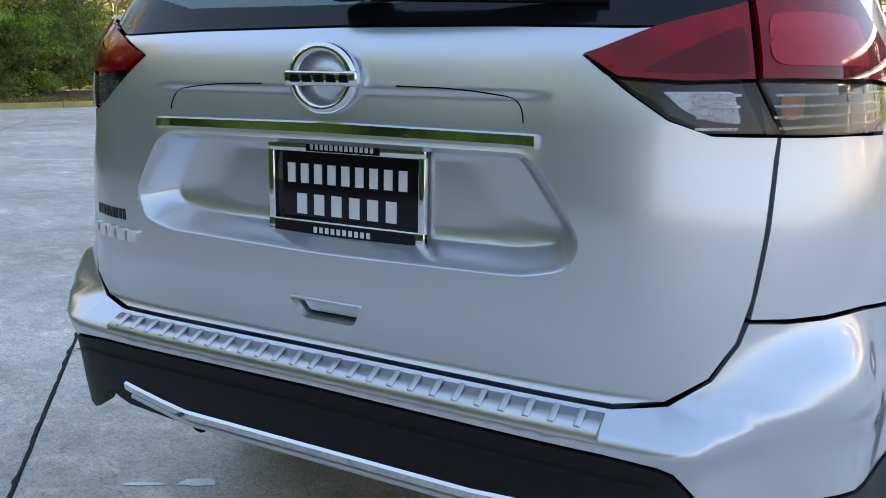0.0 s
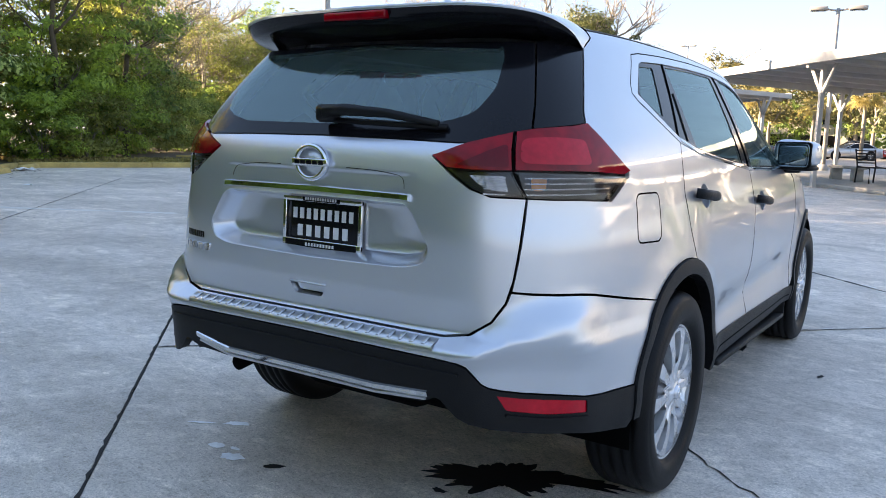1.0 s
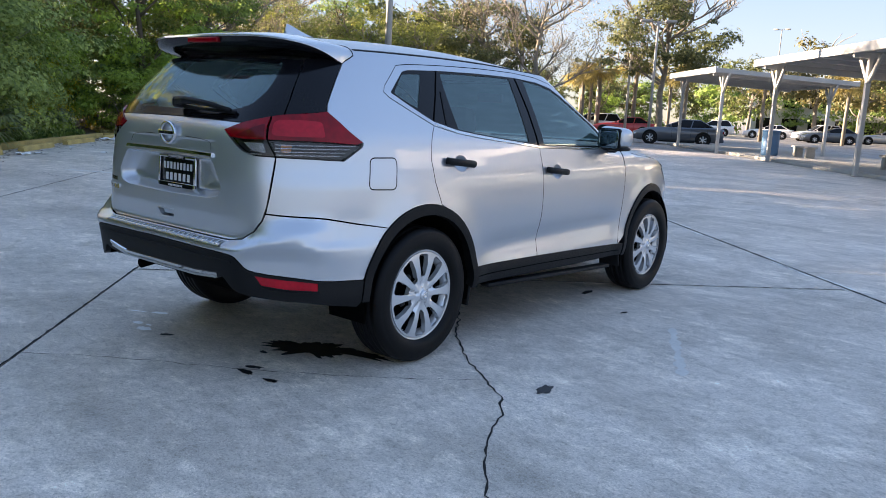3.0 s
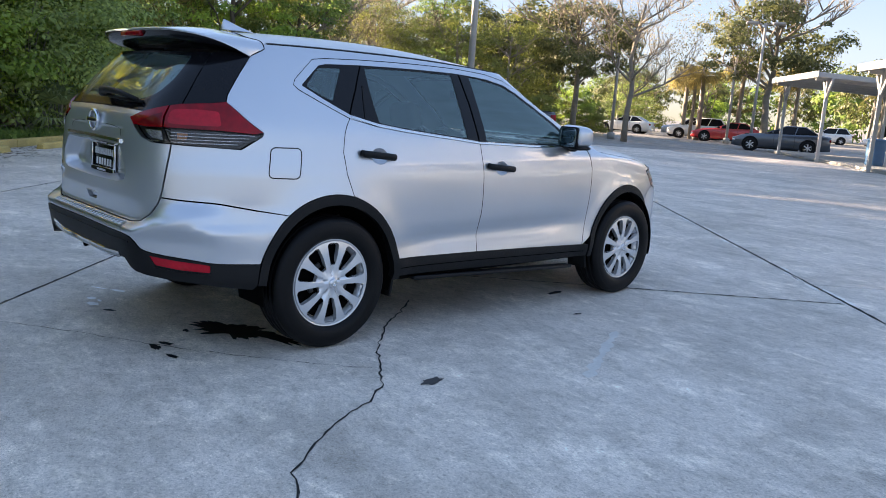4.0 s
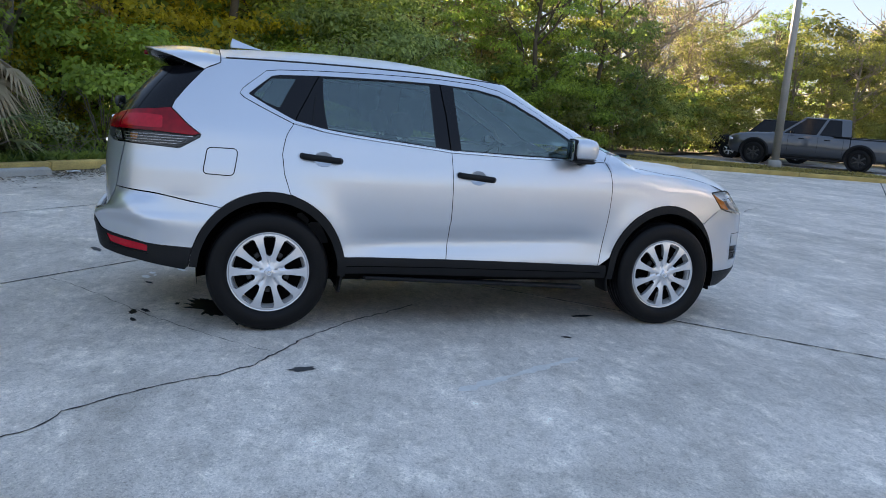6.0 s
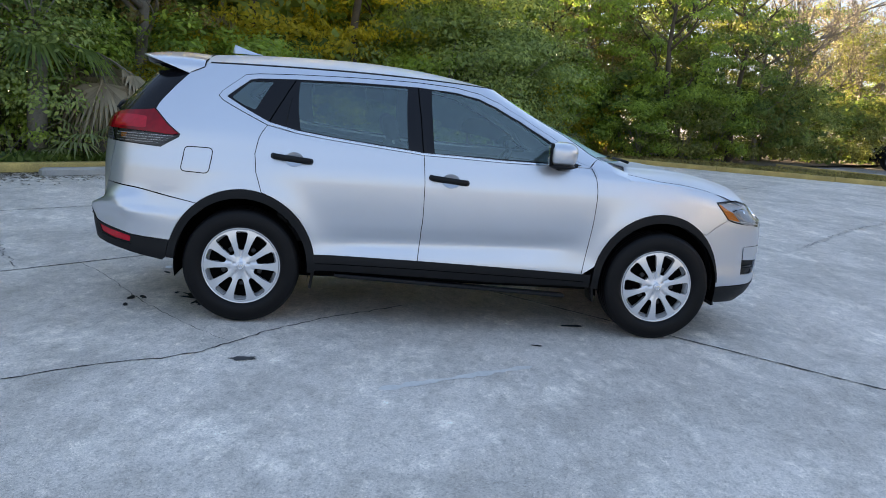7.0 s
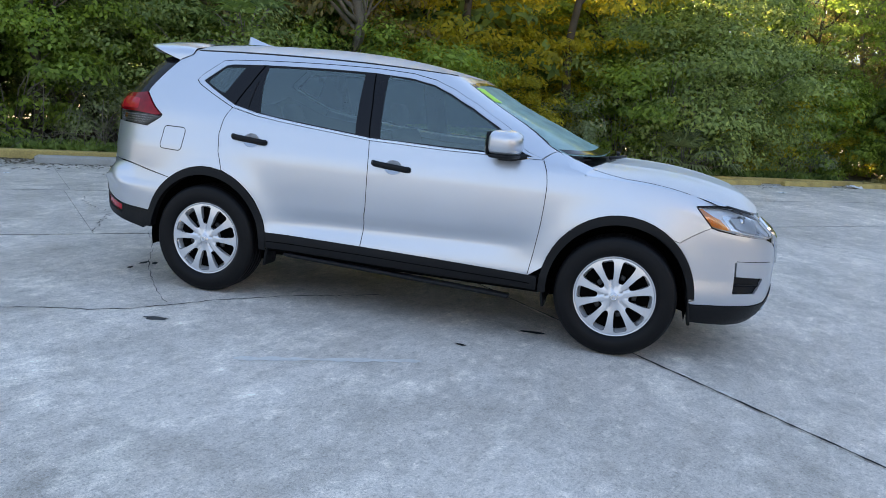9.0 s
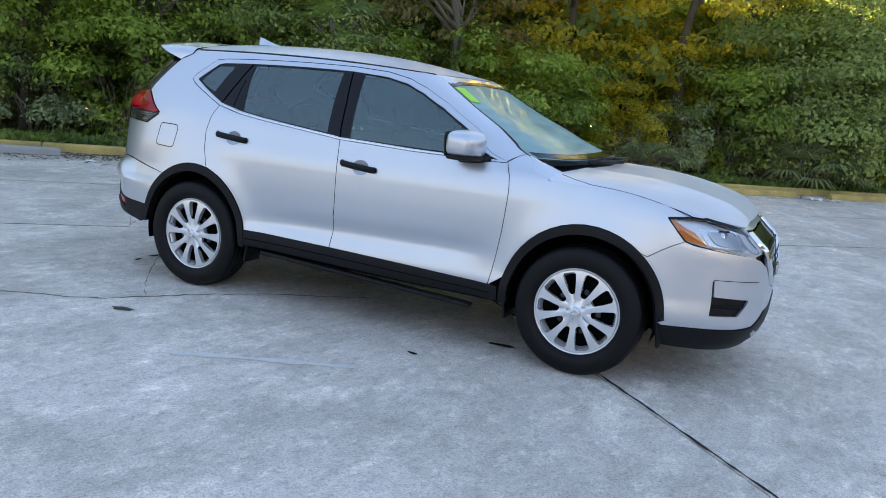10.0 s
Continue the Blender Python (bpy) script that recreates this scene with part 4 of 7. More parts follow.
# tail lamps: red above, clear below, split by the tailgate's edge
inner_red = [R(0.424, 1.184), R(0.515, 1.223), R(0.60, 1.252), R(0.618, 1.258), R(0.642, 1.150), R(0.56, 1.147), R(0.475, 1.152)]
inner_clear = [R(0.475, 1.150), R(0.56, 1.145), R(0.642, 1.148), R(0.678, 1.078), R(0.60, 1.080), R(0.548, 1.100)]
outer_red = [R(0.622, 1.259), R(0.652, 1.269), S(-0.560, 1.287), S(-0.400, 1.148), S(-0.44, 1.136), S(-0.60, 1.146), R(0.646, 1.150)]
outer_clear = [R(0.646, 1.148), S(-0.60, 1.144), S(-0.44, 1.134), S(-0.402, 1.144), S(-0.406, 1.130), S(-0.515, 1.066), S(-0.62, 1.069), R(0.680, 1.077)]
for sgn in (1, -1):
    def lo(loop):
        return loop if sgn > 0 else flip(loop)
    tail = panel("tail_lamp", lo(inner_red + inner_clear[2:]), LAMP_GREY, suv, off=-0.03, rim=0, gap=0.0, label="red and smoked tail lamp, split by the tailgate gap")
    panel("red_lens", lo(inner_red), RED_LENS, tail, off=0.006, gap=0.002, step=0.025)
    panel("red_lens", lo(outer_red), RED_LENS, tail, off=0.008, gap=0.003, step=0.025)
    panel("lamp_back", lo(outer_red + outer_clear[1:]), LAMP_GREY, tail, off=-0.028, rim=0, gap=0)
    panel("clear_lens", lo(inner_clear), SMOKE, tail, off=0.005, gap=0.002, step=0.025, rim=0)
    panel("clear_lens", lo(outer_clear), SMOKE, tail, off=0.007, gap=0.002, step=0.025, rim=0)
    panel("lamp_bowl", lo(rounded([R(0.53, 1.14), R(0.630, 1.14), R(0.645, 1.09), R(0.60, 1.095), R(0.565, 1.11)], 0.01)), LENS_INNER, tail, off=-0.02, rim=0, step=0.012)
    panel("lamp_bowl", lo(rounded([R(0.685, 1.135), R(0.72, 1.135), R(0.72, 1.095), R(0.69, 1.095)], 0.012)), AMBER, tail, off=-0.02, rim=0, step=0.012)
    for k in range(4):
        z = 1.086 + k * 0.015
        strip("lamp_rib", [(sgn * u, v) for u, v in (R(0.58, z), R(0.632, z))], 0.004, LENS_INNER, tail, off=-0.006)
        strip("lamp_rib", [(sgn * u, v) for u, v in (R(0.672, z), R(0.74, z), S(-0.60, z), S(-0.53 + 0.03 * k, z))], 0.004, LENS_INNER, tail, off=-0.006)
    panel("lens_core", lo(rounded([R(0.50, 1.160), R(0.575, 1.200), R(0.618, 1.222), R(0.634, 1.158)], 0.012)), DARK_RED, tail, off=0.0068, rim=0.0, gap=0, step=0.02)
    panel("lens_core", lo(rounded([R(0.655, 1.170), R(0.642, 1.238), R(0.70, 1.244), S(-0.60, 1.235), S(-0.60, 1.168), R(0.72, 1.168)], 0.02)), BRIGHT_RED, tail, off=0.0088, rim=0.0, gap=0, step=0.02)
    strip("lamp_split", [(sgn * u, v) for u, v in (R(0.620, 1.261), R(0.644, 1.15), R(0.679, 1.075))], 0.004, DARK, suv, off=0.002)

# rear bumper
bump_low = [R(0, 0.640), R(0.50, 0.636), R(0.575, 0.632), R(0.600, 0.624), R(0.622, 0.604), R(0.648, 0.576), R(0.668, 0.565), R(0.70, 0.556), R(0.79, 0.536), S(-0.69, 0.516), S(-0.60, 0.507), S(-0.440, 0.500)]
rear_bumper = both([R(0, 0.6885)] + [(u + 0.002, v - 0.0015) for u, v in tail_edge[:4]] + [R(0.666, 0.819), S(-0.62, 0.797), S(-0.45, 0.765)] + arch(0, 128, 162) + bump_low[::-1])
panel("rear_bumper", rear_bumper, PAINT, suv, fine=0.022)
clad = both(bump_low + arch(0, 162, 176)[1:] + [S(-0.475, 0.372), S(-0.60, 0.390), S(-0.69, 0.406), R(0.78, 0.422), R(0.74, 0.430), R(0.66, 0.444), R(0.600, 0.456), R(0.568, 0.470), R(0.545, 0.492), R(0.522, 0.518), R(0.505, 0.522), R(0.488, 0.512), R(0.46, 0.502), R(0.30, 0.492), R(0, 0.492)])
refl = [R(0.684, 0.546), R(0.79, 0.524), S(-0.680, 0.506), S(-0.680, 0.466), R(0.79, 0.476), R(0.708, 0.496)]
panel("bumper_cladding", clad, BLACK_PLASTIC, suv, holes=[rounded(refl, 0.008), rounded(flip(refl), 0.008)], off=0.004, rim=0.03)
pair("reflector", rounded(refl, 0.008), BRIGHT_RED, suv, off=0.0, gap=0.002, step=0.02)
strip("skid_trim", [R(-0.455, 0.548), R(-0.36, 0.528), R(-0.30, 0.518), R(-0.15, 0.518), R(0.15, 0.518), R(0.30, 0.518), R(0.36, 0.522), R(0.484, 0.530)], 0.022, CHROME, suv, off=0.009, tilt=0.001, label="chrome skid strip on the rear bumper")
for sgn in (1, -1):
    strip("reflector_lip", [(sgn * u, v) for u, v in (R(0.706, 0.487), R(0.79, 0.467), S(-0.678, 0.457))], 0.008, BLACK_PLASTIC, suv, off=0.012)
strip("skid_lip", [R(-0.44, 0.530), R(-0.30, 0.502), R(0.30, 0.502), R(0.478, 0.517)], 0.010, STEEL, suv, off=0.010, label="dull steel lip under the chrome strip")
strip("cladding_crease", [R(-0.58, 0.60), R(0, 0.604), R(0.58, 0.60)], 0.012, BLACK_PLASTIC, suv, off=0.008)
under = [(0, -0.955), (0.50, -0.945), (0.74, -0.74), (0.76, -0.46), (0, -0.46)]
panel("valance", both(under)[::-1], BLACK_PLASTIC, suv, surf=lambda x, y: np.stack([x, y, 0.512 - 0.06 * ease(-0.95, -0.5, y) - 0.055 * ease(0.48, 0.58, np.abs(x))], -1), rim=0.0)
# step plate with ribs
bm = bmesh.new()
us = np.linspace(-0.495, 0.495, 60)
rows = []
for y_in, z_in in ((0.0, -0.004), (0.0, 0.004), (1.0, 0.004), (1.0, -0.012)):
    row = []
    for x in us:
        a = wrap(np.array([R(x, 0.664)[0]]), np.array([0.664]))[0]
        b = wrap(np.array([R(x, 0.679)[0]]), np.array([0.679]))[0]
        p = b + (a - b) * y_in
        row.append(bm.verts.new((p[0], p[1] - 0.004 * y_in, p[2] + z_in)))
    rows.append(row)
for a, b in zip(rows, rows[1:]):
    for i in range(len(us) - 1):
        bm.faces.new((a[i], a[i + 1], b[i + 1], b[i]))
bmesh.ops.recalc_face_normals(bm, faces=bm.faces)
step_plate = part("step_plate", bm, STEEL, suv, "ribbed bright metal step plate on the bumper")
bm = bmesh.new()
box(bm, 0, 0, 0, 0.011, 0.036, 0.005, 0.002)
rib_me = bpy.data.meshes.new("rib")
bm.to_mesh(rib_me)
bm.free()
tag_mesh(rib_me, STEEL)
for i in range(25):
    x = -0.465 + 0.93 * i / 24
    a = wrap(np.array([R(x, 0.664)[0]]), np.array([0.664]))[0]
    b = wrap(np.array([R(x, 0.679)[0]]), np.array([0.679]))[0]
    c = (a + b) / 2
    slope = math.degrees(math.atan2(b[2] - a[2], b[1] - a[1]))
    rib = new("rib", rib_me)
    rib.parent = step_plate
    rib.matrix_local = pose(c[0], c[1] - 0.002, c[2] + 0.006, slope)

# rear wiper
bm = tube([(0.02, -0.885, 1.30), (0.10, -0.892, 1.306), (0.25, -0.888, 1.298), (0.42, -0.868, 1.272)], 0.023, 8, 0.4)
wiper = part("rear_wiper", bm, BLACK_PLASTIC, suv, "black wiper arm across the rear window")
bm = bmesh.new()
box(bm, 0.02, -0.875, 1.295, 0.075, 0.045, 0.055, 0.015)
part("wiper_hub", bm, BLACK_PLASTIC, wiper)
bm = tube([(0.06, -0.872, 1.275), (0.25, -0.872, 1.268), (0.44, -0.852, 1.262)], 0.009, 6)
part("wiper_blade", bm, RUBBER, wiper)

# arch trims, sills and mud flaps
for sgn in (1, -1):
    for wy, a0, a1 in ((0.0, -2, 176), (2.705, 4, 184)):
        o, i = arch(wy, a0, a1, steps=28), arch(wy, a0, a1, 0.408, 0.425, steps=28)
        loop = o + i[::-1]
        panel("arch_trim", loop if sgn > 0 else flip(loop), BLACK_PLASTIC, suv, off=0.010, rim=0.06, gap=-0.002)
    sill = [S(0.44, 0.462), S(1.10, 0.452), S(1.6, 0.440), S(2.24, 0.420), S(2.24, 0.335), S(1.6, 0.335), S(0.45, 0.360)]
    panel("sill", sill if sgn > 0 else flip(sill), BLACK_PLASTIC, suv, off=0.006, rim=0.04, gap=-0.001)
    strip("sill_seam", [(sgn * u, v) for u, v in (S(0.46, 0.405), S(1.1, 0.398), S(2.2, 0.372))], 0.006, DARK, suv, off=0.007)
    bm = bmesh.new()
    box(bm, 0, 1.33, 0.300, 0.12, 1.50, 0.022, 0.008)
    for v in bm.verts:
        v.co.z += -0.03 * (v.co.y - 1.33) / 0.75
        v.co.x *= 1 - 0.5 * max(0, (abs(v.co.y - 1.33) - 0.6) / 0.15) ** 2
    part("running_board", bm, BLACK_PLASTIC, suv).matrix_local = pose(sgn * 0.87, 0, 0)
    for wy in (2.27, 0.44, 3.13):
        bm = bmesh.new()
        box(bm, 0, 0, 0, 0.16, 0.018, 0.20, 0.006)
        part("mud_flap", bm, BLACK_PLASTIC, suv).matrix_local = pose(sgn * (0.79 if wy < 3 else 0.73), wy, 0.33, -8 if wy < 1 else 10)

# inner shell, wheel wells and floor, painted near-black for the shade inside
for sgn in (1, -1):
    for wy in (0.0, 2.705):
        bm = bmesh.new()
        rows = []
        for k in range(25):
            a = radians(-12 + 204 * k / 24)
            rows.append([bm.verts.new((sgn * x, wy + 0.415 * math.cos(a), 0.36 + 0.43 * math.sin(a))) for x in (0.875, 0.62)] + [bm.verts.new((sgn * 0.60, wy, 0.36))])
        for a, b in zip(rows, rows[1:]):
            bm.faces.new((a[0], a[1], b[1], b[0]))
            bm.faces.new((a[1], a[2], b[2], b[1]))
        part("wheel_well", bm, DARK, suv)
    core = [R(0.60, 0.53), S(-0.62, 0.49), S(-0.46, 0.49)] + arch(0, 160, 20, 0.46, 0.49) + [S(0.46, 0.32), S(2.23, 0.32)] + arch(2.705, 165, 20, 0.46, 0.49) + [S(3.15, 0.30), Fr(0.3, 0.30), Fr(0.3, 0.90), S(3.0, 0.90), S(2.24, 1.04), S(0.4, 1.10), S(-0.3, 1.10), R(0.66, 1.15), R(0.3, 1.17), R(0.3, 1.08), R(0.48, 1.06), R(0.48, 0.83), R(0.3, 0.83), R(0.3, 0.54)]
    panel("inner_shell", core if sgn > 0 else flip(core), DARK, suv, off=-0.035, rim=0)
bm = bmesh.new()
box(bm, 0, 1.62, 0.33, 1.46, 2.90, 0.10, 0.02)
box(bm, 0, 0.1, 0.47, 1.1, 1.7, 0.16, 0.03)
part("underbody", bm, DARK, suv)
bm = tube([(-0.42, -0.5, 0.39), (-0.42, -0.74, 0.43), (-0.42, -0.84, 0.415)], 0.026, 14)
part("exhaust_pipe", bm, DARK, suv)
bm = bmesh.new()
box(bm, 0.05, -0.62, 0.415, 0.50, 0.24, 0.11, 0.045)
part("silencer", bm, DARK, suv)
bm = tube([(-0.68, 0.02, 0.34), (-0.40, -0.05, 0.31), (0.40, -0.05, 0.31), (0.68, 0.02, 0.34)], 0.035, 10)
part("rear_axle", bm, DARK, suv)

# wheels
tread = [(0.205, -0.085), (0.225, -0.10), (0.26, -0.112), (0.31, -0.114), (0.340, -0.104), (0.354, -0.088)]
for g in (-0.060, -0.022, 0.022, 0.060):
    tread += [(0.360, g - 0.010), (0.352, g - 0.006), (0.352, g + 0.006), (0.360, g + 0.010)]
tread += [(0.354, 0.088), (0.340, 0.104), (0.322, 0.112), (0.314, 0.1115), (0.308, 0.1145), (0.26, 0.113), (0.236, 0.108), (0.226, 0.100), (0.216, 0.088)]
tread = [(r * 1.115 if r < 0.226 else 0.252 + (r - 0.226) * 0.108 / 0.134, w) for r, w in tread]


def cover_form(y, z):
    """The wheel cover's face: domed spokes in five pairs, a dip round the hub, creases between the pairs."""
    y, z = np.asarray(y, float), np.asarray(z, float)
    r, a = np.hypot(y, z), np.arctan2(z, y)
    x = 0.086 + 0.020 * np.exp(-(r / 0.045) ** 2) + 0.010 * np.sin(np.clip((r - 0.04) / 0.21, 0, 1) * math.pi)
    pairs = np.abs((a / radians(72) - 0.25) % 1.0 - 0.5) * 2          # 0 in the middle of a pair, 1 between two pairs
    x = x - 0.012 * ease(0.72, 1.0, pairs) * ease(0.02, 0.06, r) * (1 - ease(0.10, 0.19, r)) - 0.008 * (1 - ease(0.0, 0.30, pairs)) * ease(0.05, 0.10, r) * (1 - ease(0.15, 0.2, r))
    return np.stack([x, y, z], -1)


def cover_window(angle, r0, r1, w0, w1):
    """The outline of one opening of the wheel cover, round its own middle line."""
    c, t = math.cos(radians(angle)), math.sin(radians(angle))
    half = [(r0, 0.55 * w0), (r0 + 0.010, w0), ((r0 + r1) / 2, (w0 + w1) / 2 + 0.003), (r1 - 0.012, w1), (r1, 0.72 * w1)]
    loop = [(r, -w) for r, w in half] + [(r, w) for r, w in half[::-1]]
    return [(r * c - w * t, r * t + w * c) for r, w in rounded(loop, 0.008, 3)]


def wheel(m):
    tyre = lathe(tread, 72)
    w = part("wheel", lathe([(r * 1.115, w) for r, w in ((0.216, -0.09), (0.205, -0.07), (0.200, 0.05), (0.203, 0.072), (0.207, 0.080), (0.217, 0.084), (0.2225, 0.092), (0.226, 0.098))], 64), WHEEL_SILVER, suv, "tyre with a ten-spoke silver wheel cover")
    part("tyre", tyre, RUBBER, w)
    part("cover_ring", lathe([(r * 1.115, w) for r, w in ((0.203, 0.070), (0.2055, 0.084), (0.213, 0.086), (0.219, 0.088), (0.224, 0.084), (0.2255, 0.078))], 64), WHEEL_SILVER, w)
    windows = []
    for k in range(5):
        windows.append(cover_window(90 + 72 * k, 0.098, 0.219, 0.016, 0.037))
        windows.append(cover_window(126 + 72 * k, 0.084, 0.219, 0.017, 0.041))
    edge = [(0.229 * math.cos(t), 0.229 * math.sin(t)) for t in np.linspace(0, 2 * math.pi, 73)[:-1]]
    panel("cover_face", edge, WHEEL_SILVER, w, holes=windows, surf=cover_form, step=0.011, gap=0, rim=0.030, label="silver wheel cover with ten openings")
    part("hub_cap", lathe([(0.0, 0.112), (0.020, 0.112), (0.025, 0.109), (0.027, 0.098)], 28), WHEEL_SILVER, w)
    part("hub_badge", lathe([(0.010, 0.1125), (0.012, 0.1155), (0.0165, 0.1155), (0.018, 0.1125)], 20), CHROME, w)
    part("brake_disc", lathe([(0.0, 0.020), (0.165, 0.020), (0.165, 0.0)], 32), BRAKE, w)
    # steel wheel coloured near-black, as the shade behind the cover's openings
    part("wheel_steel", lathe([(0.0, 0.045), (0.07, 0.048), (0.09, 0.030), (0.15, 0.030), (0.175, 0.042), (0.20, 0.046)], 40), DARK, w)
    part("cover_slope", lathe([(0.203, 0.046), (0.205, 0.052), (0.213, 0.068), (0.219, 0.080), (0.222, 0.082)], 64), WHEEL_SILVER, w)
    bm = bmesh.new()
    box(bm, 0, 0, 0.115, 0.018, 0.03, 0.03, 0.006)
    nut = bpy.data.meshes.new("wheel_nut")
    bm.to_mesh(nut)
    bm.free()
    tag_mesh(nut, BRAKE)
    for k in range(5):
        nu = new("wheel_nut", nut)
        nu.parent = w
        nu.matrix_local = pose(0.050, 0, 0, 72 * k + 36)
    w.matrix_local = m
    return w


w0 = wheel(pose(0.795, 0, 0.360))
for x, y, rz, rx in ((0.795, 2.705, 0, 17), (-0.795, 0, 180, 40), (-0.795, 2.705, 180, 70)):
    copy_thing(w0, pose(x, y, 0.360, rx, 0, rz))

# door handles and mirrors
for y, z, group in ((0.29, 1.045, 0), (1.27, 0.975, 1)):
    for sgn, door in ((1, (rd_r, fd_r)[group]), (-1, (rd_l, fd_l)[group])):
        x = side_x(y, z)
        ring = cup_ring(*HANDLES[group])
        panel("handle_cup", ring if sgn > 0 else flip(ring), PAINT, door, surf=cup_surf(*HANDLES[group]), step=0.012, gap=-0.0022, rim=0)
        bm = tube([(0.004, -0.118, 0.012), (0.030, -0.105, 0.010), (0.037, -0.03, 0.004), (0.037, 0.05, -0.002), (0.032, 0.098, -0.006), (0.004, 0.113, -0.008)], 0.017, 10)
        g = part("handle", bm, BLACK_PLASTIC, door, "black plastic door handle")
        g.matrix_local = pose(sgn * x, y, z) @ Matrix.Diagonal((0.8 * sgn, 1, 1.12, 1))

for sgn in (1, -1):
    bm = bmesh.new()
    bmesh.ops.create_uvsphere(bm, u_segments=28, v_segments=18, radius=1.0)
    for v in bm.verts:
        x, y, z = v.co
        n = (abs(x) ** 4 + abs(y) ** 3.2 + abs(z) ** 4) ** (1 / 4)
        v.co = (0.116 * x / n, (0.125 if y > 0 else 0.045) * y / n, 0.076 * z / n * (1 - 0.10 * x) + 0.006)
    mirror = part("door_mirror", bm, PAINT, suv, "silver door mirror with a black foot")
    mirror.matrix_local = pose(sgn * 0.908, 1.945, 1.185, 0, 0, -16 * sgn) @ Matrix.Diagonal((sgn, 1, 1, 1))
    bm = bmesh.new()
    box(bm, 0.003, -0.044, 0, 0.180, 0.010, 0.125, 0.02)
    part("mirror_pane", bm, MIRROR, mirror)
    bm = bmesh.new()
    box(bm, 0.003, -0.036, 0, 0.196, 0.018, 0.142, 0.02)
    part("mirror_rim", bm, BLACK_PLASTIC, mirror)
    bm = bmesh.new()
    bmesh.ops.create_uvsphere(bm, u_segments=24, v_segments=10, radius=1.0)
    for v in bm.verts:
        x, y, z = v.co
        n = (abs(x) ** 4 + abs(y) ** 3.2 + abs(z) ** 4) ** (1 / 4)
        v.co = (0.110 * x / n, (0.112 if y > 0 else 0.043) * y / n, 0.016 * z / n - 0.068)
    part("mirror_skirt", bm, BLACK_PLASTIC, mirror)
    bm = tube([(-0.125, 0.12, -0.070), (-0.09, 0.06, -0.080), (-0.04, 0.02, -0.080), (0.02, 0.01, -0.076)], 0.020, 10)
    part("mirror_foot", bm, BLACK_PLASTIC, mirror)

# roof fin
bm = bmesh.new()
rows = []
for i in range(11):
    t = i / 10
    y = -0.21 + 0.20 * t
    h = 0.065 * (1 - t) ** 1.3 * min(1, (t + 0.02) * 8) + 0.004
    w = 0.030 * (1 - (2 * t - 0.9) ** 2 * 0.5) * (1 - t ** 6)
    sh = -0.012 * (1 - t) * (h / 0.065)
    rows.append([bm.verts.new(p) for p in ((-w, y, 0), (-w * 0.45, y + sh * 0.5, h * 0.6), (-0.004, y + sh, h), (0.004, y + sh, h), (w * 0.45, y + sh * 0.5, h * 0.6), (w, y, 0))])
for a, b in zip(rows, rows[1:]):
    for j in range(5):
        bm.faces.new((a[j], a[j + 1], b[j + 1], b[j]))
bm.faces.new(rows[0])
bmesh.ops.recalc_face_normals(bm, faces=bm.faces)
part("antenna_fin", bm, PAINT, suv).matrix_local = pose(0, 0, 1.683)

for ob in suv.children:
    if ob.name.split(".")[0] in ("quarter_window", "rear_door_window", "front_door_window", "windscreen", "rear_window"):
        ob.visible_shadow = False


# ---- inside the suv ----
LINER = mat("pale_headliner", (0.42, 0.41, 0.39), 0.9, 0, 0.06, 8, 200, 0.1)
liner_loop = [(0, 1.55), (0.35, 1.52)] + [(rail(y) - 0.03, y) for y in (1.45, 1.3, 1.0, 0.6, 0.2, -0.1, -0.3)] + [(0, -0.42)]
panel("headliner", both(liner_loop)[::-1], LINER, suv, surf=lambda x, y: roof_top(x, y) - np.array([0, 0, 0.045]), step=0.08, rim=0)


def seat(x, y, wide, back_h, tilt, name="seat"):
    """One seat: cushion, bolstered back and its headrest on two rods."""
    bm = bmesh.new()
    box(bm, 0, 0.26, 0.56, wide, 0.52, 0.20, 0.06)
    s = part(name, bm, CLOTH, suv)
    s.matrix_local = pose(x, y, 0)
    bm = bmesh.new()
    box(bm, 0, 0, back_h / 2, wide, 0.15, back_h, 0.06)
    for v in bm.verts:
        v.co.x *= 1 - 0.18 * max(0, v.co.z / back_h - 0.55) / 0.45
        v.co.y += 0.03 * (abs(v.co.x) / wide * 2) ** 2
    part("backrest", bm, CLOTH, s).matrix_local = pose(0, 0, 0.56, tilt)
    for hx in ((0.0,) if wide < 1 else (-0.40, 0.0, 0.40)):
        bm = bmesh.new()
        box(bm, hx, 0, back_h + 0.11, 0.25, 0.10, 0.17, 0.045)
        rest = part("headrest", bm, CLOTH, s)
        rest.matrix_local = pose(0, 0, 0.56, tilt)
        for rx in (-0.05, 0.05):
            bm = bmesh.new()
            box(bm, hx + rx, 0, back_h + 0.01, 0.012, 0.012, 0.08)
            part("rod", bm, STEEL, rest, smooth=False)
    return s


for x in (-0.36, 0.36):
    seat(x, 1.10, 0.50, 0.62, 16)
seat(0, 0.22, 1.26, 0.55, 20, "rear_bench")
bm = bmesh.new()
box(bm, 0, 2.10, 0.90, 1.42, 0.46, 0.28, 0.08)
for v in bm.verts:
    v.co.z += 0.06 * (v.co.y - 2.10)
part("dashboard", bm, CABIN_GREY, suv)
ring = lathe([(0.165, -0.014), (0.178, -0.014), (0.188, 0.0), (0.178, 0.014), (0.165, 0.014), (0.158, 0.0), (0.165, -0.014)], 32, "z")
steer = part("steering_wheel", ring, CLOTH, suv)
steer.matrix_local = pose(-0.37, 1.80, 0.98, 62)
bm = bmesh.new()
box(bm, 0, 0, -0.01, 0.14, 0.10, 0.03, 0.01)
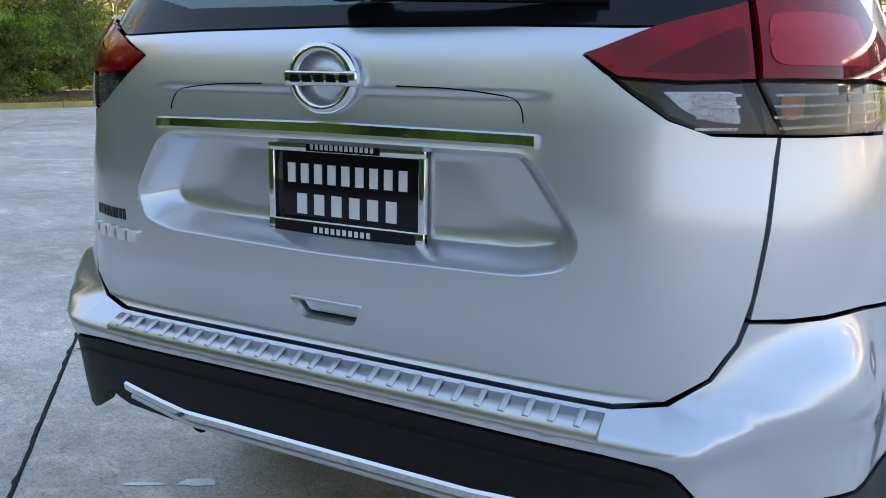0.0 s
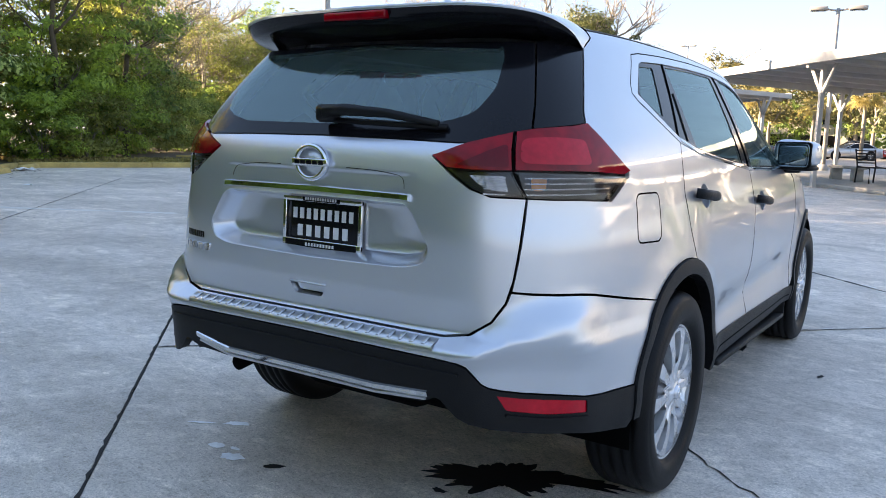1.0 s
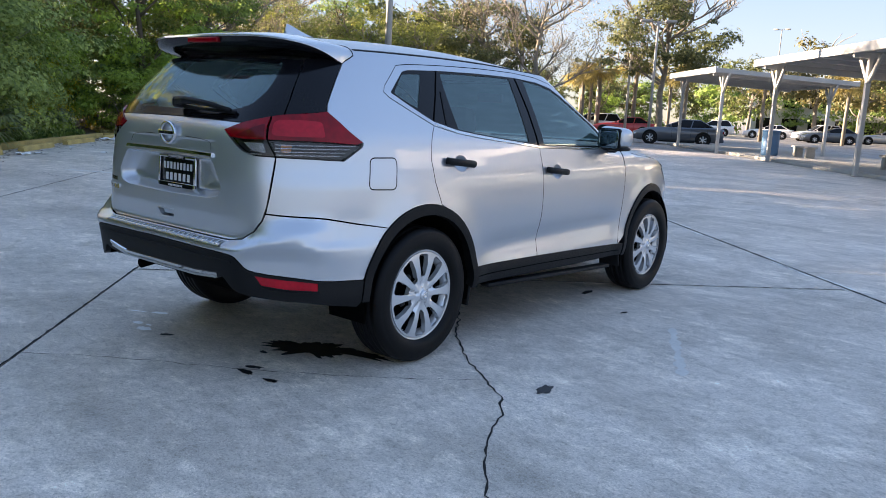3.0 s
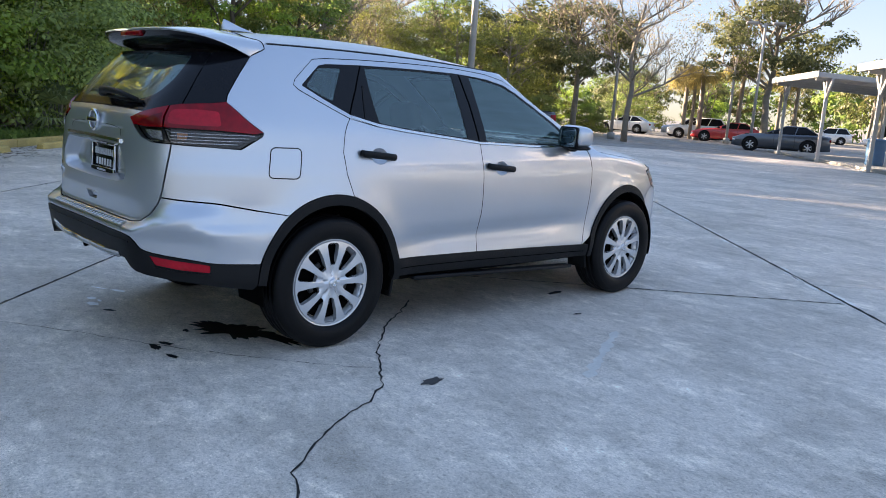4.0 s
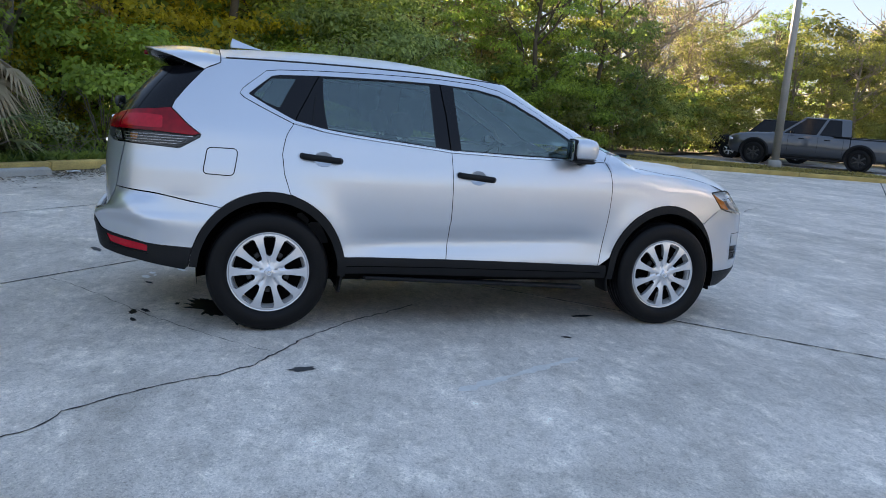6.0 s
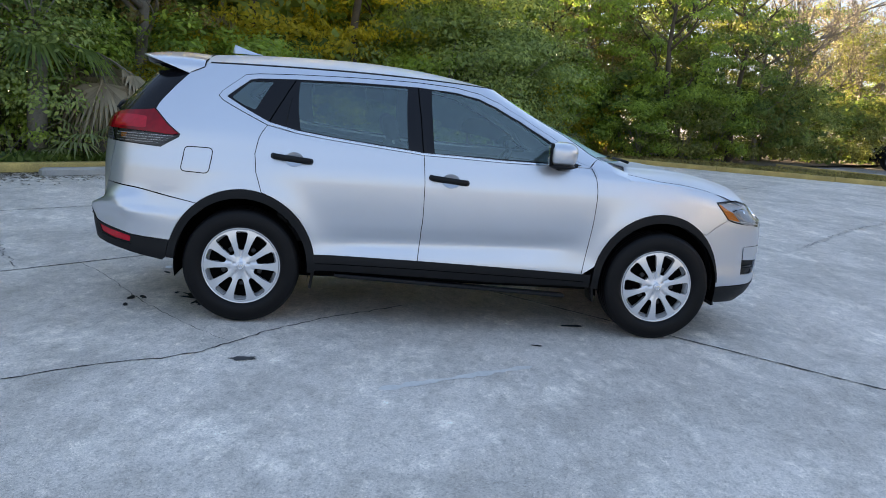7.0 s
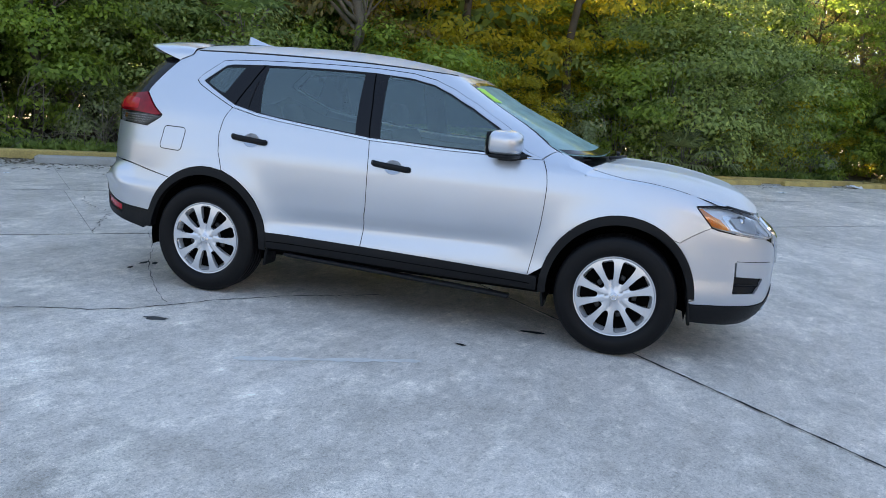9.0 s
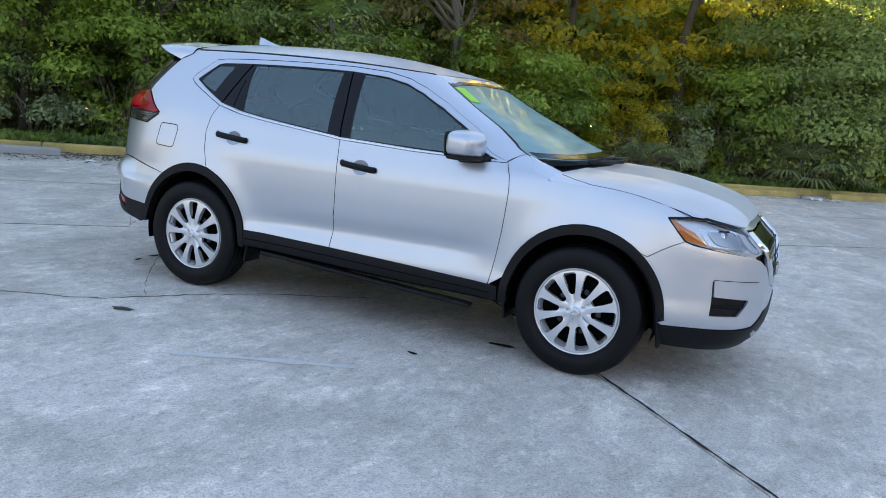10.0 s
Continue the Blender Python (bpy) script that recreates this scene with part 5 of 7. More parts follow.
box(bm, 0, 0, -0.005, 0.33, 0.03, 0.012, 0.004)
part("wheel_hub", bm, CLOTH, steer)
bm = bmesh.new()
box(bm, 0, -0.35, 0.62, 1.1, 0.85, 0.10, 0.03)
part("cargo_floor", bm, CABIN_GREY, suv)
for sgn in (1, -1):
    trim = [S(-0.45, 0.93), S(-0.45, 1.22), S(-0.2, 1.34), S(0.12, 1.2), S(0.5, 1.15), S(1.1, 1.09), S(2.15, 1.06), S(2.15, 0.7), S(1.0, 0.7), S(0.62, 0.72), S(0.5, 0.90), S(0.3, 0.93)]
    panel("door_card", trim if sgn > 0 else flip(trim), CABIN_GREY, suv, off=-0.06, rim=0, step=0.08)
bm = bmesh.new()
box(bm, 0, 1.72, 1.425, 0.22, 0.03, 0.065, 0.012)
part("inner_mirror", bm, CABIN_GREY, suv)
# sticker at the top corner of the windscreen
STICKER = mat("lime_sticker", (0.36, 0.80, 0.05), 0.5, 0, 0.08, 30, 100)
stick = [Fr(0.495, 1.500), Fr(0.525, 1.425), Fr(0.45, 1.420), Fr(0.395, 1.500)]
panel("price_sticker", stick, STICKER, suv, off=0.001, rim=0.002, gap=0, label="lime-green sticker on the windscreen corner")
# front wipers
for x0, x1 in ((0.45, -0.10), (-0.05, -0.58)):
    a, b = (wrap(*[np.array([t]) for t in Fr(x, 1.142)])[0] for x in (x0, x1))
    b = b + np.array([0, 0.06, -0.03])
    m = (a + b) / 2
    bm = tube([tuple(a + np.array([0, 0.03, 0.0])), tuple(m + np.array([0, 0.035, 0.012])), tuple(b + np.array([0, 0.02, 0.022]))], 0.011, 6)
    part("front_wiper", bm, BLACK_PLASTIC, suv)


# ---- the lot: a grid turned 45 degrees to the car ----
LOT = pose(0, 0, 0, 0, 0, 45)              # p across the bays, q along the kerb
rng = np.random.default_rng(7)


def pq(p, q):
    return (0.70711 * (p - q), 0.70711 * (p + q))




def concrete_mat(name, base, dark, per_object=0.06):
    """Worn concrete: broad stains, cloudy patches, speckle and brushed marks."""
    m = mat(name, base, 0.72, 0, 0.10, 0.35, 140, 0.35, per_object=per_object)
    nt = m.node_tree
    b = nt.nodes["Principled BSDF"]
    col = b.inputs["Base Color"].links[0].from_socket
    co = nt.nodes.new("ShaderNodeNewGeometry")
    for scale, lo, hi, tone, stretch in ((0.9, 0.46, 0.66, dark, (1, 1, 1)), (3.5, 0.48, 0.66, 0.82, (1, 1.3, 1)), (12.0, 0.50, 0.62, 0.84, (1, 1.2, 1)), (0.25, 0.46, 0.60, 0.80, (1, 2.0, 1)), (28.0, 0.50, 0.66, 0.80, (1, 1, 1)), (75.0, 0.50, 0.62, 0.66, (1, 1, 1)), (220.0, 0.50, 0.62, 0.62, (1, 1, 1)), (1.6, 0.54, 0.64, 1.30, (1, 1.4, 1)), (7.0, 0.54, 0.64, 1.24, (1, 1.6, 1)), (110.0, 0.56, 0.64, 1.45, (1, 1, 1))):
        mp, nz, rp, mx = nt.nodes.new("ShaderNodeMapping"), nt.nodes.new("ShaderNodeTexNoise"), nt.nodes.new("ShaderNodeMapRange"), nt.nodes.new("ShaderNodeMix")
        mp.inputs["Scale"].default_value = stretch
        mp.inputs["Rotation"].default_value = (0, 0, radians(20))
        mp.inputs["Location"].default_value = (scale * 3, scale, 0)
        nt.links.new(co.outputs["Position"], mp.inputs["Vector"])
        nt.links.new(mp.outputs[0], nz.inputs["Vector"])
        nz.inputs["Scale"].default_value, nz.inputs["Detail"].default_value, nz.inputs["Roughness"].default_value = scale, 8, 0.70
        rp.inputs["From Min"].default_value, rp.inputs["From Max"].default_value = lo, hi
        nt.links.new(nz.outputs["Fac"], rp.inputs["Value"])
        mx.data_type, mx.blend_type = "RGBA", "MULTIPLY"
        nt.links.new(rp.outputs[0], mx.inputs["Factor"])
        nt.links.new(col, mx.inputs["A"])
        mx.inputs["B"].default_value = (tone, tone, tone * 0.99, 1)
        col = mx.outputs["Result"]
    nt.links.new(col, b.inputs["Base Color"])
    return m


CONCRETE = concrete_mat("concrete", (0.80, 0.715, 0.635), 0.76)
ASPHALT = concrete_mat("old_paving", (0.36, 0.34, 0.32), 0.75)
JOINT = mat("joint_dirt", (0.016, 0.015, 0.014), 0.95, 0, 0.3, 3, 60)
KERB_YELLOW = mat("kerb_yellow", (0.46, 0.33, 0.11), 0.85, 0, 0.45, 2.2, 40, 0.5)
STOP_GREY = mat("stop_concrete", (0.34, 0.33, 0.30), 0.85, 0, 0.2, 3, 50, 0.5)
EARTH = mat("leaf_litter", (0.12, 0.09, 0.055), 0.95, 0, 0.45, 1.5, 35, 1.0)
GRASS = mat("verge_grass", (0.11, 0.12, 0.04), 0.95, 0, 0.4, 1.2, 50, 1.0)
WHITE_STEEL = mat("white_painted_steel", (0.42, 0.415, 0.40), 0.5, 0, 0.12, 2, 40, 0.1)
GALV = mat("galvanised_pole", (0.36, 0.34, 0.31), 0.5, 0.3, 0.15, 3, 60, 0.1)
PAPER = mat("white_litter", (0.82, 0.83, 0.84), 0.7, 0, 0.15, 20, 80)
STAIN = mat("oil_stain", (0.008, 0.008, 0.009), 0.6, 0, 0.3, 10, 60, spec=0.15)

bm = bmesh.new()
bmesh.ops.create_grid(bm, x_segments=12, y_segments=12, size=900)
ground = part("ground", bm, ASPHALT, None, "", smooth=False)
ground.matrix_world = pose(0, 0, -0.014)
tagged(ground, "worn grey paving reaching to the horizon", "ground", kind="structure")

bm = bmesh.new()
box(bm, 4.4, 5.0, -0.512, 23.3, 41.5, 1.0)
bed = part("joint_bed", bm, JOINT, None, smooth=False)
bed.matrix_world = LOT
tagged(bed, "dark dirt in the open slab joints", "ground", kind="structure")
slab_parent = empty("slabs", LOT, "pale concrete slabs with dark open joints", "pavement", kind="structure")


def slab(p0, p1, q0, q1):
    bm = bmesh.new()
    n = 0.0055
    tight = 0.0015 if p1 < -1 else n
    box(bm, (p0 + p1) / 2, (q0 + q1) / 2, -0.10, p1 - p0 - 2 * n, q1 - q0 - 2 * tight, 0.20)
    bmesh.ops.bevel(bm, geom=[e for e in bm.edges if e.verts[0].co.z > -0.01 and e.verts[1].co.z > -0.01], offset=0.002 if tight < n else 0.005, segments=1, affect="EDGES")
    part("slab", bm, CONCRETE, slab_parent, smooth=False)


for p0, p1, first, size in ((-7.35, -4.06, -1.0, 5.7), (-4.06, -1.41, -1.07, 2.84), (-1.41, 4.42, 1.46, 5.83), (4.42, 10.25, 2.2, 5.83), (10.25, 16.08, 1.0, 5.83)):
    q = first - 3 * size - (size if size < 3 else 0) * 2
    while q < 26:
        slab(p0, p1, q, q + size)
        q += size


def ribbon(name, points, width, material, z, seed, wobble=0.03, label="", category="crack"):
    """A ragged line on the ground, like a crack."""
    r = random.Random(seed)
    pts = [Vector((*p, 0)) for p in points]
    fine = []
    for a, b in zip(pts, pts[1:]):
        n = max(2, int((b - a).length / 0.045))
        side = Vector((-(b - a).y, (b - a).x, 0)).normalized()
        fine += [a.lerp(b, i / n) + side * r.uniform(-wobble, wobble) for i in range(n)]
    fine.append(pts[-1])
    bm = bmesh.new()
    prev = None
    for i, p in enumerate(fine):
        d = (fine[min(i + 1, len(fine) - 1)] - fine[max(0, i - 1)]).normalized()
        w = width * r.uniform(0.35, 1.3) * (0.25 if i in (0, len(fine) - 1) else 1)
        s = Vector((-d.y, d.x, 0)) * w / 2
        row = [bm.verts.new(p + s + Vector((0, 0, z))), bm.verts.new(p - s + Vector((0, 0, z)))]
        if prev:
            bm.faces.new((prev[0], prev[1], row[1], row[0]))
        prev = row
    bmesh.ops.recalc_face_normals(bm, faces=bm.faces)
    ob = part(name, bm, material, None, smooth=False)
    return tagged(ob, label, category, kind="structure")


ribbon("joint_edge", [pq(4.42, q) for q in np.linspace(-14, 25, 40)], 0.03, JOINT, 0.0022, 9, 0.004, "wide dark joint with crumbled edges", "joint")
ribbon("joint_edge", [pq(p, 1.475) for p in np.linspace(-1.4, 4.4, 12)], 0.017, JOINT, 0.0022, 19, 0.003, "dark joint between two slabs beside the front wheel", "joint")
for k, pp in enumerate((-1.41, -4.06)):
    ribbon("joint_edge", [pq(pp, q) for q in np.linspace(-14, 16, 31)], 0.016, JOINT, 0.0022, 29 + k, 0.004, "dark joint between two rows of slabs", "joint")
PALE_EDGE = mat("chalky_joint_edge", (0.86, 0.81, 0.75), 0.85, 0, 0.25, 5, 90)
edge_rng = random.Random(77)
for k in range(26):
    q = -4.0 + 0.42 * k + edge_rng.uniform(-0.1, 0.1)
    off = edge_rng.choice((-1, 1)) * edge_rng.uniform(0.03, 0.055)
    ribbon("chalky_edge", [pq(4.42 + off, q + 0.1 * i) for i in range(edge_rng.randint(3, 8))], edge_rng.uniform(0.015, 0.05), PALE_EDGE, 0.0016, 200 + k, 0.006, "pale chalky edge beside the open joint", "joint")
for k in range(16):
    pp = -1.2 + 0.34 * k + edge_rng.uniform(-0.1, 0.1)
    ribbon("chalky_edge", [pq(pp + 0.1 * i, 1.475 + edge_rng.choice((-0.028, 0.028))) for i in range(edge_rng.randint(2, 5))][:2], edge_rng.uniform(0.010, 0.022), PALE_EDGE, 0.0016, 240 + k, 0.004, "pale chalky edge beside the open joint", "joint")
crack_main = [(0.30, 1.08), (0.52, 0.82), (0.64, 0.62), (0.82, 0.43), (1.04, 0.22), (1.37, -0.03), (1.50, -0.12), (1.62, -0.26), (1.70, -0.45), (1.81, -0.66), (1.90, -0.80), (2.04, -0.96), (2.22, -1.06), (2.40, -1.32), (2.75, -1.62), (3.3, -2.1)]
ribbon("crack", crack_main, 0.011, JOINT, 0.0025, 3, 0.012, "long ragged crack across the concrete slab")
ribbon("crack", [(-0.60, -1.46), (-0.19, -1.13), (0.31, -0.82), (0.60, -0.62), (0.87, -0.41), (1.08, -0.22), (1.30, 0.0)], 0.005, JOINT, 0.0025, 4, 0.010, "hairline crack running under the car")
ribbon("crack", [(-1.9, -3.2), (-1.6, -2.95), (-1.2, -2.3), (-0.75, -2.1), (-0.31, -1.8)], 0.008, JOINT, 0.0025, 5, 0.03, "short ragged crack beside the joint")
ribbon("crack", [(-3.32, 6.24), (-4.2, 7.1), (-5.33, 8.19), (-6.6, 9.71)], 0.012, JOINT, 0.0025, 6, 0.06, "zigzag crack in the pale concrete")
ribbon("crack", [(-10.5, 1.6), (-9.6, 2.7), (-8.9, 2.6), (-8.0, 3.1)], 0.012, JOINT, 0.0025, 8, 0.06, "faint crack in the far slabs")


def blot(name, x, y, rx, ry, turn, material, z, seed, spikes=0.35, label="", category="stain"):
    """A flat spill with a ragged edge."""
    r = random.Random(seed)
    bm = bmesh.new()
    ph = [r.uniform(0, 6.28) for _ in range(6)]
    n = 150 if rx > 0.1 else 40
    peaks = [(r.uniform(0, 6.28), r.uniform(0.15, 0.75), r.uniform(0.06, 0.22)) for _ in range(16)]
    vs = []
    for i in range(n):
        a = 2 * math.pi * i / n
        k = 1 + spikes * (0.30 * math.sin(2 * a + ph[0]) + 0.20 * math.sin(5 * a + ph[1]) + 0.10 * math.sin(13 * a + ph[2]) + r.uniform(-0.10, 0.10))
        for at, size, wide in peaks:
            k += spikes * size * max(0.0, 1 - abs((a - at + math.pi) % (2 * math.pi) - math.pi) / wide)
        vs.append(bm.verts.new((rx * k * math.cos(a), ry * k * math.sin(a), 0)))
    c = bm.verts.new((0, 0, 0))
    for i in range(n):
        bm.faces.new((c, vs[i], vs[(i + 1) % n]))
    ob = part(name, bm, material, None, smooth=False)
    ob.matrix_world = pose(x, y, z, 0, 0, turn)
    return tagged(ob, label, category, kind="structure")


blot("oil_stain", 0.36, -0.29, 0.20, 0.115, 18, STAIN, 0.0035, 1, 0.7, "black wet oil stain under the rear bumper")
blot("oil_stain", 0.58, -0.17, 0.17, 0.045, 12, STAIN, 0.0030, 2, 0.5, "black wet oil trail beside the tyre")
for i, (x, y, a, b, t) in enumerate(((0.40, -0.71, 0.045, 0.018, 20), (0.61, -0.77, 0.035, 0.016, 10), (0.43, -0.78, 0.05, 0.02, -10), (-0.36, -0.72, 0.04, 0.016, 30), (1.60, 0.12, 0.07, 0.028, 100), (1.15, 1.87, 0.03, 0.014, 80), (0.66, 2.23, 0.09, 0.022, 95), (0.24, -0.52, 0.03, 0.012, 0), (-1.6, -1.2, 0.09, 0.03, 20), (2.25, -1.2, 0.03, 0.02, 60))):
    blot("oil_drip", x, y, a, b, t, mat("drip_%d" % i, (0.05, 0.05, 0.05), 0.7, 0, 0.3) if i in (4, 8) else STAIN, 0.003, 20 + i, 0.45, "small dark oil drip on the concrete")
for i, (x, y, a, b, t) in enumerate(((-0.79, -0.50, 0.045, 0.022, 30), (-0.92, -0.58, 0.06, 0.008, 30), (-0.68, -0.71, 0.035, 0.022, 0), (-0.55, -0.75, 0.045, 0.028, 20), (-0.60, -0.69, 0.025, 0.010, 0))):
    blot("white_splash", x, y, a, b, t, PAPER, 0.003, 60 + i, 0.35, "dried white splash on the concrete")
# pale worn paint of an old bay line; the second, wider strip paints a sunlit streak
LINE = mat("worn_line_sun_streak", (0.66, 0.64, 0.60), 0.8, 0, 0.2, 4, 60)
for i, (a, b) in enumerate((((2.0, 0.85), (1.55, 1.75)), ((-9.8, 3.2), (-7.5, 4.6)))):
    ribbon("bay_line_sun_streak", [a, b], 0.06 if i == 0 else 0.18, LINE, 0.0022, 40 + i, 0.006, "pale strip on the concrete, faded bay line and painted sun streak", "road marking")


# ---- kerbs, wheel stops and verge ----
def kerb_run(points, label, width=0.18, height=0.14, piece=3.0):
    """A kerb of cast pieces along a line; the face is on its right-hand side."""
    root = empty("kerb", pose(0, 0, 0), label, "kerb", kind="structure")
    for a, b in zip(points, points[1:]):
        a, b = Vector((*a, 0)), Vector((*b, 0))
        n = max(1, round((b - a).length / piece))
        d = (b - a) / n
        ang = math.degrees(math.atan2(d.y, d.x))
        for i in range(n):
            bm = bmesh.new()
            box(bm, d.length / 2, width / 2, height / 2 - 0.05, d.length - 0.008, width, height + 0.10, 0.025)
            for v in bm.verts:
                if v.co.z > 0.05:
                    v.co.z += 0.006 * math.sin(v.co.x * 2 + i)
            part("kerb_stone", bm, KERB_YELLOW, root).matrix_local = pose(*(a + d * i), 0, 0, ang)
    return root


corner = (-18.7, 8.6)
kerb_run([pq(-7.35, 26 - 44), corner], "yellow-painted concrete kerb along the thicket")
kerb_run([corner, (-13.9, 21.2), (-14.2, 21.9), (-15.0, 22.3), (-16.0, 22.0), (-22.0, 16.2)], "yellow-painted kerb round the planted island")
verge = bmesh.new()
loop = [pq(-7.5, -40), pq(-7.5, -18), pq(-7.5, 0), (-18.8, 8.7), (-14.2, 21.0), (-15.0, 22.1), (-22.0, 16.4), (-30, 26), (-70, 60), (-90, -60), (-20, -70)]
verge.faces.new([verge.verts.new((x, y, 0.075)) for x, y in loop])
bmesh.ops.triangulate(verge, faces=verge.faces)
bmesh.ops.subdivide_edges(verge, edges=verge.edges, cuts=6, use_grid_fill=True)
for v in verge.verts:
    if v.co.x + v.co.y < -12 and v.co.x < -3:
        v.co.z += 0.05 * noise.noise(v.co * 0.6)
bmesh.ops.recalc_face_normals(verge, faces=verge.faces)
vg = part("verge", verge, EARTH, None)
tagged(vg, "brown leaf litter and soil behind the kerb", "ground", kind="structure")


def wheel_stop(m, material, label):
    bm = bmesh.new()
    L = 0.92
    prof = [(-0.085, 0), (-0.07, 0.085), (-0.045, 0.115), (0.045, 0.115), (0.07, 0.085), (0.085, 0)]
    ends = []
    for y, k in ((-L, 0.0), (-L + 0.05, 1.0), (L - 0.05, 1.0), (L, 0.0)):
        ends.append([bm.verts.new((x * (0.8 + 0.2 * k), y, z * (0.75 + 0.25 * k))) for x, z in prof])
    for a, b in zip(ends, ends[1:]):
        for i in range(5):
            bm.faces.new((a[i], a[i + 1], b[i + 1], b[i]))
    bm.faces.new(ends[0])
    bm.faces.new(ends[-1][::-1])
    bmesh.ops.recalc_face_normals(bm, faces=bm.faces)
    ob = part("wheel_stop", bm, material, None, smooth=False)
    ob.matrix_world = m
    return tagged(ob, label, "wheel stop", "wheel stops along the kerb")


for k in range(-3, 9):
    q = -3.07 + 2.78 * k
    p = -6.80 + rng.uniform(-0.05, 0.05)
    wheel_stop(LOT @ pose(p, q, 0.0, 0, 0, rng.uniform(-2, 2)), KERB_YELLOW if k > 3 else STOP_GREY, "worn yellow concrete wheel stop before the kerb" if k > 3 else "bare grey concrete wheel stop before the kerb")


# leaf litter, paper scraps along the kerb
def scatter(name, n, place, size, material, label, category):
    pos = np.array([place() for _ in range(n)])
    a = rng.uniform(0, 2 * math.pi, n)
    s = size * rng.uniform(0.4, 1.3, n)
    c = np.stack([np.cos(a), np.sin(a)], 1) * s[:, None]
    d = np.stack([-np.sin(a), np.cos(a)], 1) * s[:, None] * 0.5
    z = rng.uniform(0.002, 0.014, (n, 4))
    quad = np.zeros((n, 4, 3))
    for i, o in enumerate((c, d, -c, -d)):
        quad[:, i, :2] = pos[:, :2] + o
    quad[:, :, 2] = z + pos[:, 2:3]
    me = bpy.data.meshes.new(name)
    me.from_pydata(quad.reshape(-1, 3).tolist(), [], np.arange(4 * n).reshape(n, 4).tolist())
    return tagged(part(name, me, material, None, smooth=False), label, category, kind="stuff")


def kerb_place():
    p, q = -7.3 + abs(rng.normal(0, 0.5)), rng.uniform(-14, 19) if rng.uniform(0, 1) < 0.4 else rng.uniform(-4, 9)
    return (*pq(p, q), 0.0)


scatter("leaf_litter", 9000, kerb_place, 0.032, EARTH, "dry brown leaves blown against the kerb", "leaf litter")


def litter(x, y, s, seed):
    r = random.Random(seed)
    bm = bmesh.new()
    bmesh.ops.create_grid(bm, x_segments=4, y_segments=4, size=s)
    for v in bm.verts:
        v.co.z = abs(r.uniform(0.0, 0.45 * s))
        v.co.x += r.uniform(-0.2, 0.2) * s
        v.co.y += r.uniform(-0.2, 0.2) * s
    ob = part("paper_scrap", bm, PAPER, None, smooth=False)
    ob.matrix_world = pose(x, y, 0.002, 0, 0, r.uniform(0, 180))
    return tagged(ob, "crumpled white paper scrap lying by the kerb", "litter", "litter along the kerb")


for i, (p, q, s) in enumerate(((-6.95, -2.2, 0.05), (-6.3, -1.7, 0.06), (-5.5, -1.6, 0.03), (-6.9, 3.9, 0.09), (-6.5, 4.2, 0.05), (-6.4, 11.9, 0.12), (-6.3, 12.4, 0.08), (-6.4, 14.6, 0.06), (-6.7, 18.2, 0.18), (-5.3, 13.4, 0.06), (-6.3, 7.0, 0.05), (-5.9, -3.2, 0.03))):
    litter(*pq(p, q), s, i)


# ---- plants ----
BARK = mat("bark", (0.10, 0.075, 0.05), 0.9, 0, 0.35, 4, 40, 0.8)
PALE_BARK = mat("pale_bark", (0.22, 0.19, 0.15), 0.9, 0, 0.3, 4, 40, 0.8)
LEAF_DEEP = leaf_mat("leaf_deep_green", (0.066, 0.126, 0.030), (0.30, 0.41, 0.09), 0.55)
LEAF_MID = leaf_mat("leaf_mid_green", (0.14, 0.23, 0.035), (0.45, 0.60, 0.09), 0.55)
# bright yellow leaf colour stands in for low sun shining through
LEAF_YELLOW = leaf_mat("leaf_sunlit_yellow", (0.28, 0.28, 0.022), (0.85, 0.70, 0.075), 0.72)
LEAF_VINE = leaf_mat("leaf_vine_green", (0.12, 0.18, 0.045), (0.45, 0.54, 0.14), 0.45)
LEAF_DRY = leaf_mat("leaf_dry_olive", (0.16, 0.13, 0.045), (0.48, 0.39, 0.12), 0.5)
LEAF_GREY = leaf_mat("leaf_grey_olive", (0.13, 0.165, 0.075), (0.38, 0.45, 0.19), 0.4)
LEAF_OLIVE = leaf_mat("leaf_far_olive", (0.048, 0.06, 0.02), (0.20, 0.215, 0.07), 0.4)
LEAF_MOSS = leaf_mat("leaf_moss_olive", (0.10, 0.125, 0.028), (0.34, 0.36, 0.08), 0.5)
LEAF_PALE = leaf_mat("leaf_pale_sparse", (0.20, 0.17, 0.09), (0.42, 0.37, 0.20), 0.5)


def leaf_mesh(name, pos, size, hang=0.3, out=None):
    """Many small pointed leaves, each a folded quad that faces outwards from its clump."""
    n = len(pos)
    face = rng.normal(0, 1, (n, 3)) if out is None else out + rng.normal(0, 0.42, (n, 3))
    face /= np.linalg.norm(face, axis=1)[:, None]
    d = rng.normal(0, 1, (n, 3))
    d[:, 2] -= hang
    d -= face * np.sum(d * face, axis=1)[:, None]
    d /= np.linalg.norm(d, axis=1)[:, None]
    w = np.cross(face, d)
    s = size * rng.uniform(0.55, 1.35, (n, 1))
    quad = np.stack([pos - d * s * 0.5, pos + w * s * 0.27 + face * s * 0.07, pos + d * s * 0.55, pos - w * s * 0.27 + face * s * 0.07], 1)
    me = bpy.data.meshes.new(name)
    me.vertices.add(4 * n)
    me.vertices.foreach_set("co", quad.ravel())
    me.loops.add(4 * n)
    me.loops.foreach_set("vertex_index", np.arange(4 * n, dtype=np.int32))
    me.polygons.add(n)
    me.polygons.foreach_set("loop_start", np.arange(0, 4 * n, 4, dtype=np.int32))
    me.update(calc_edges=True)
    return me


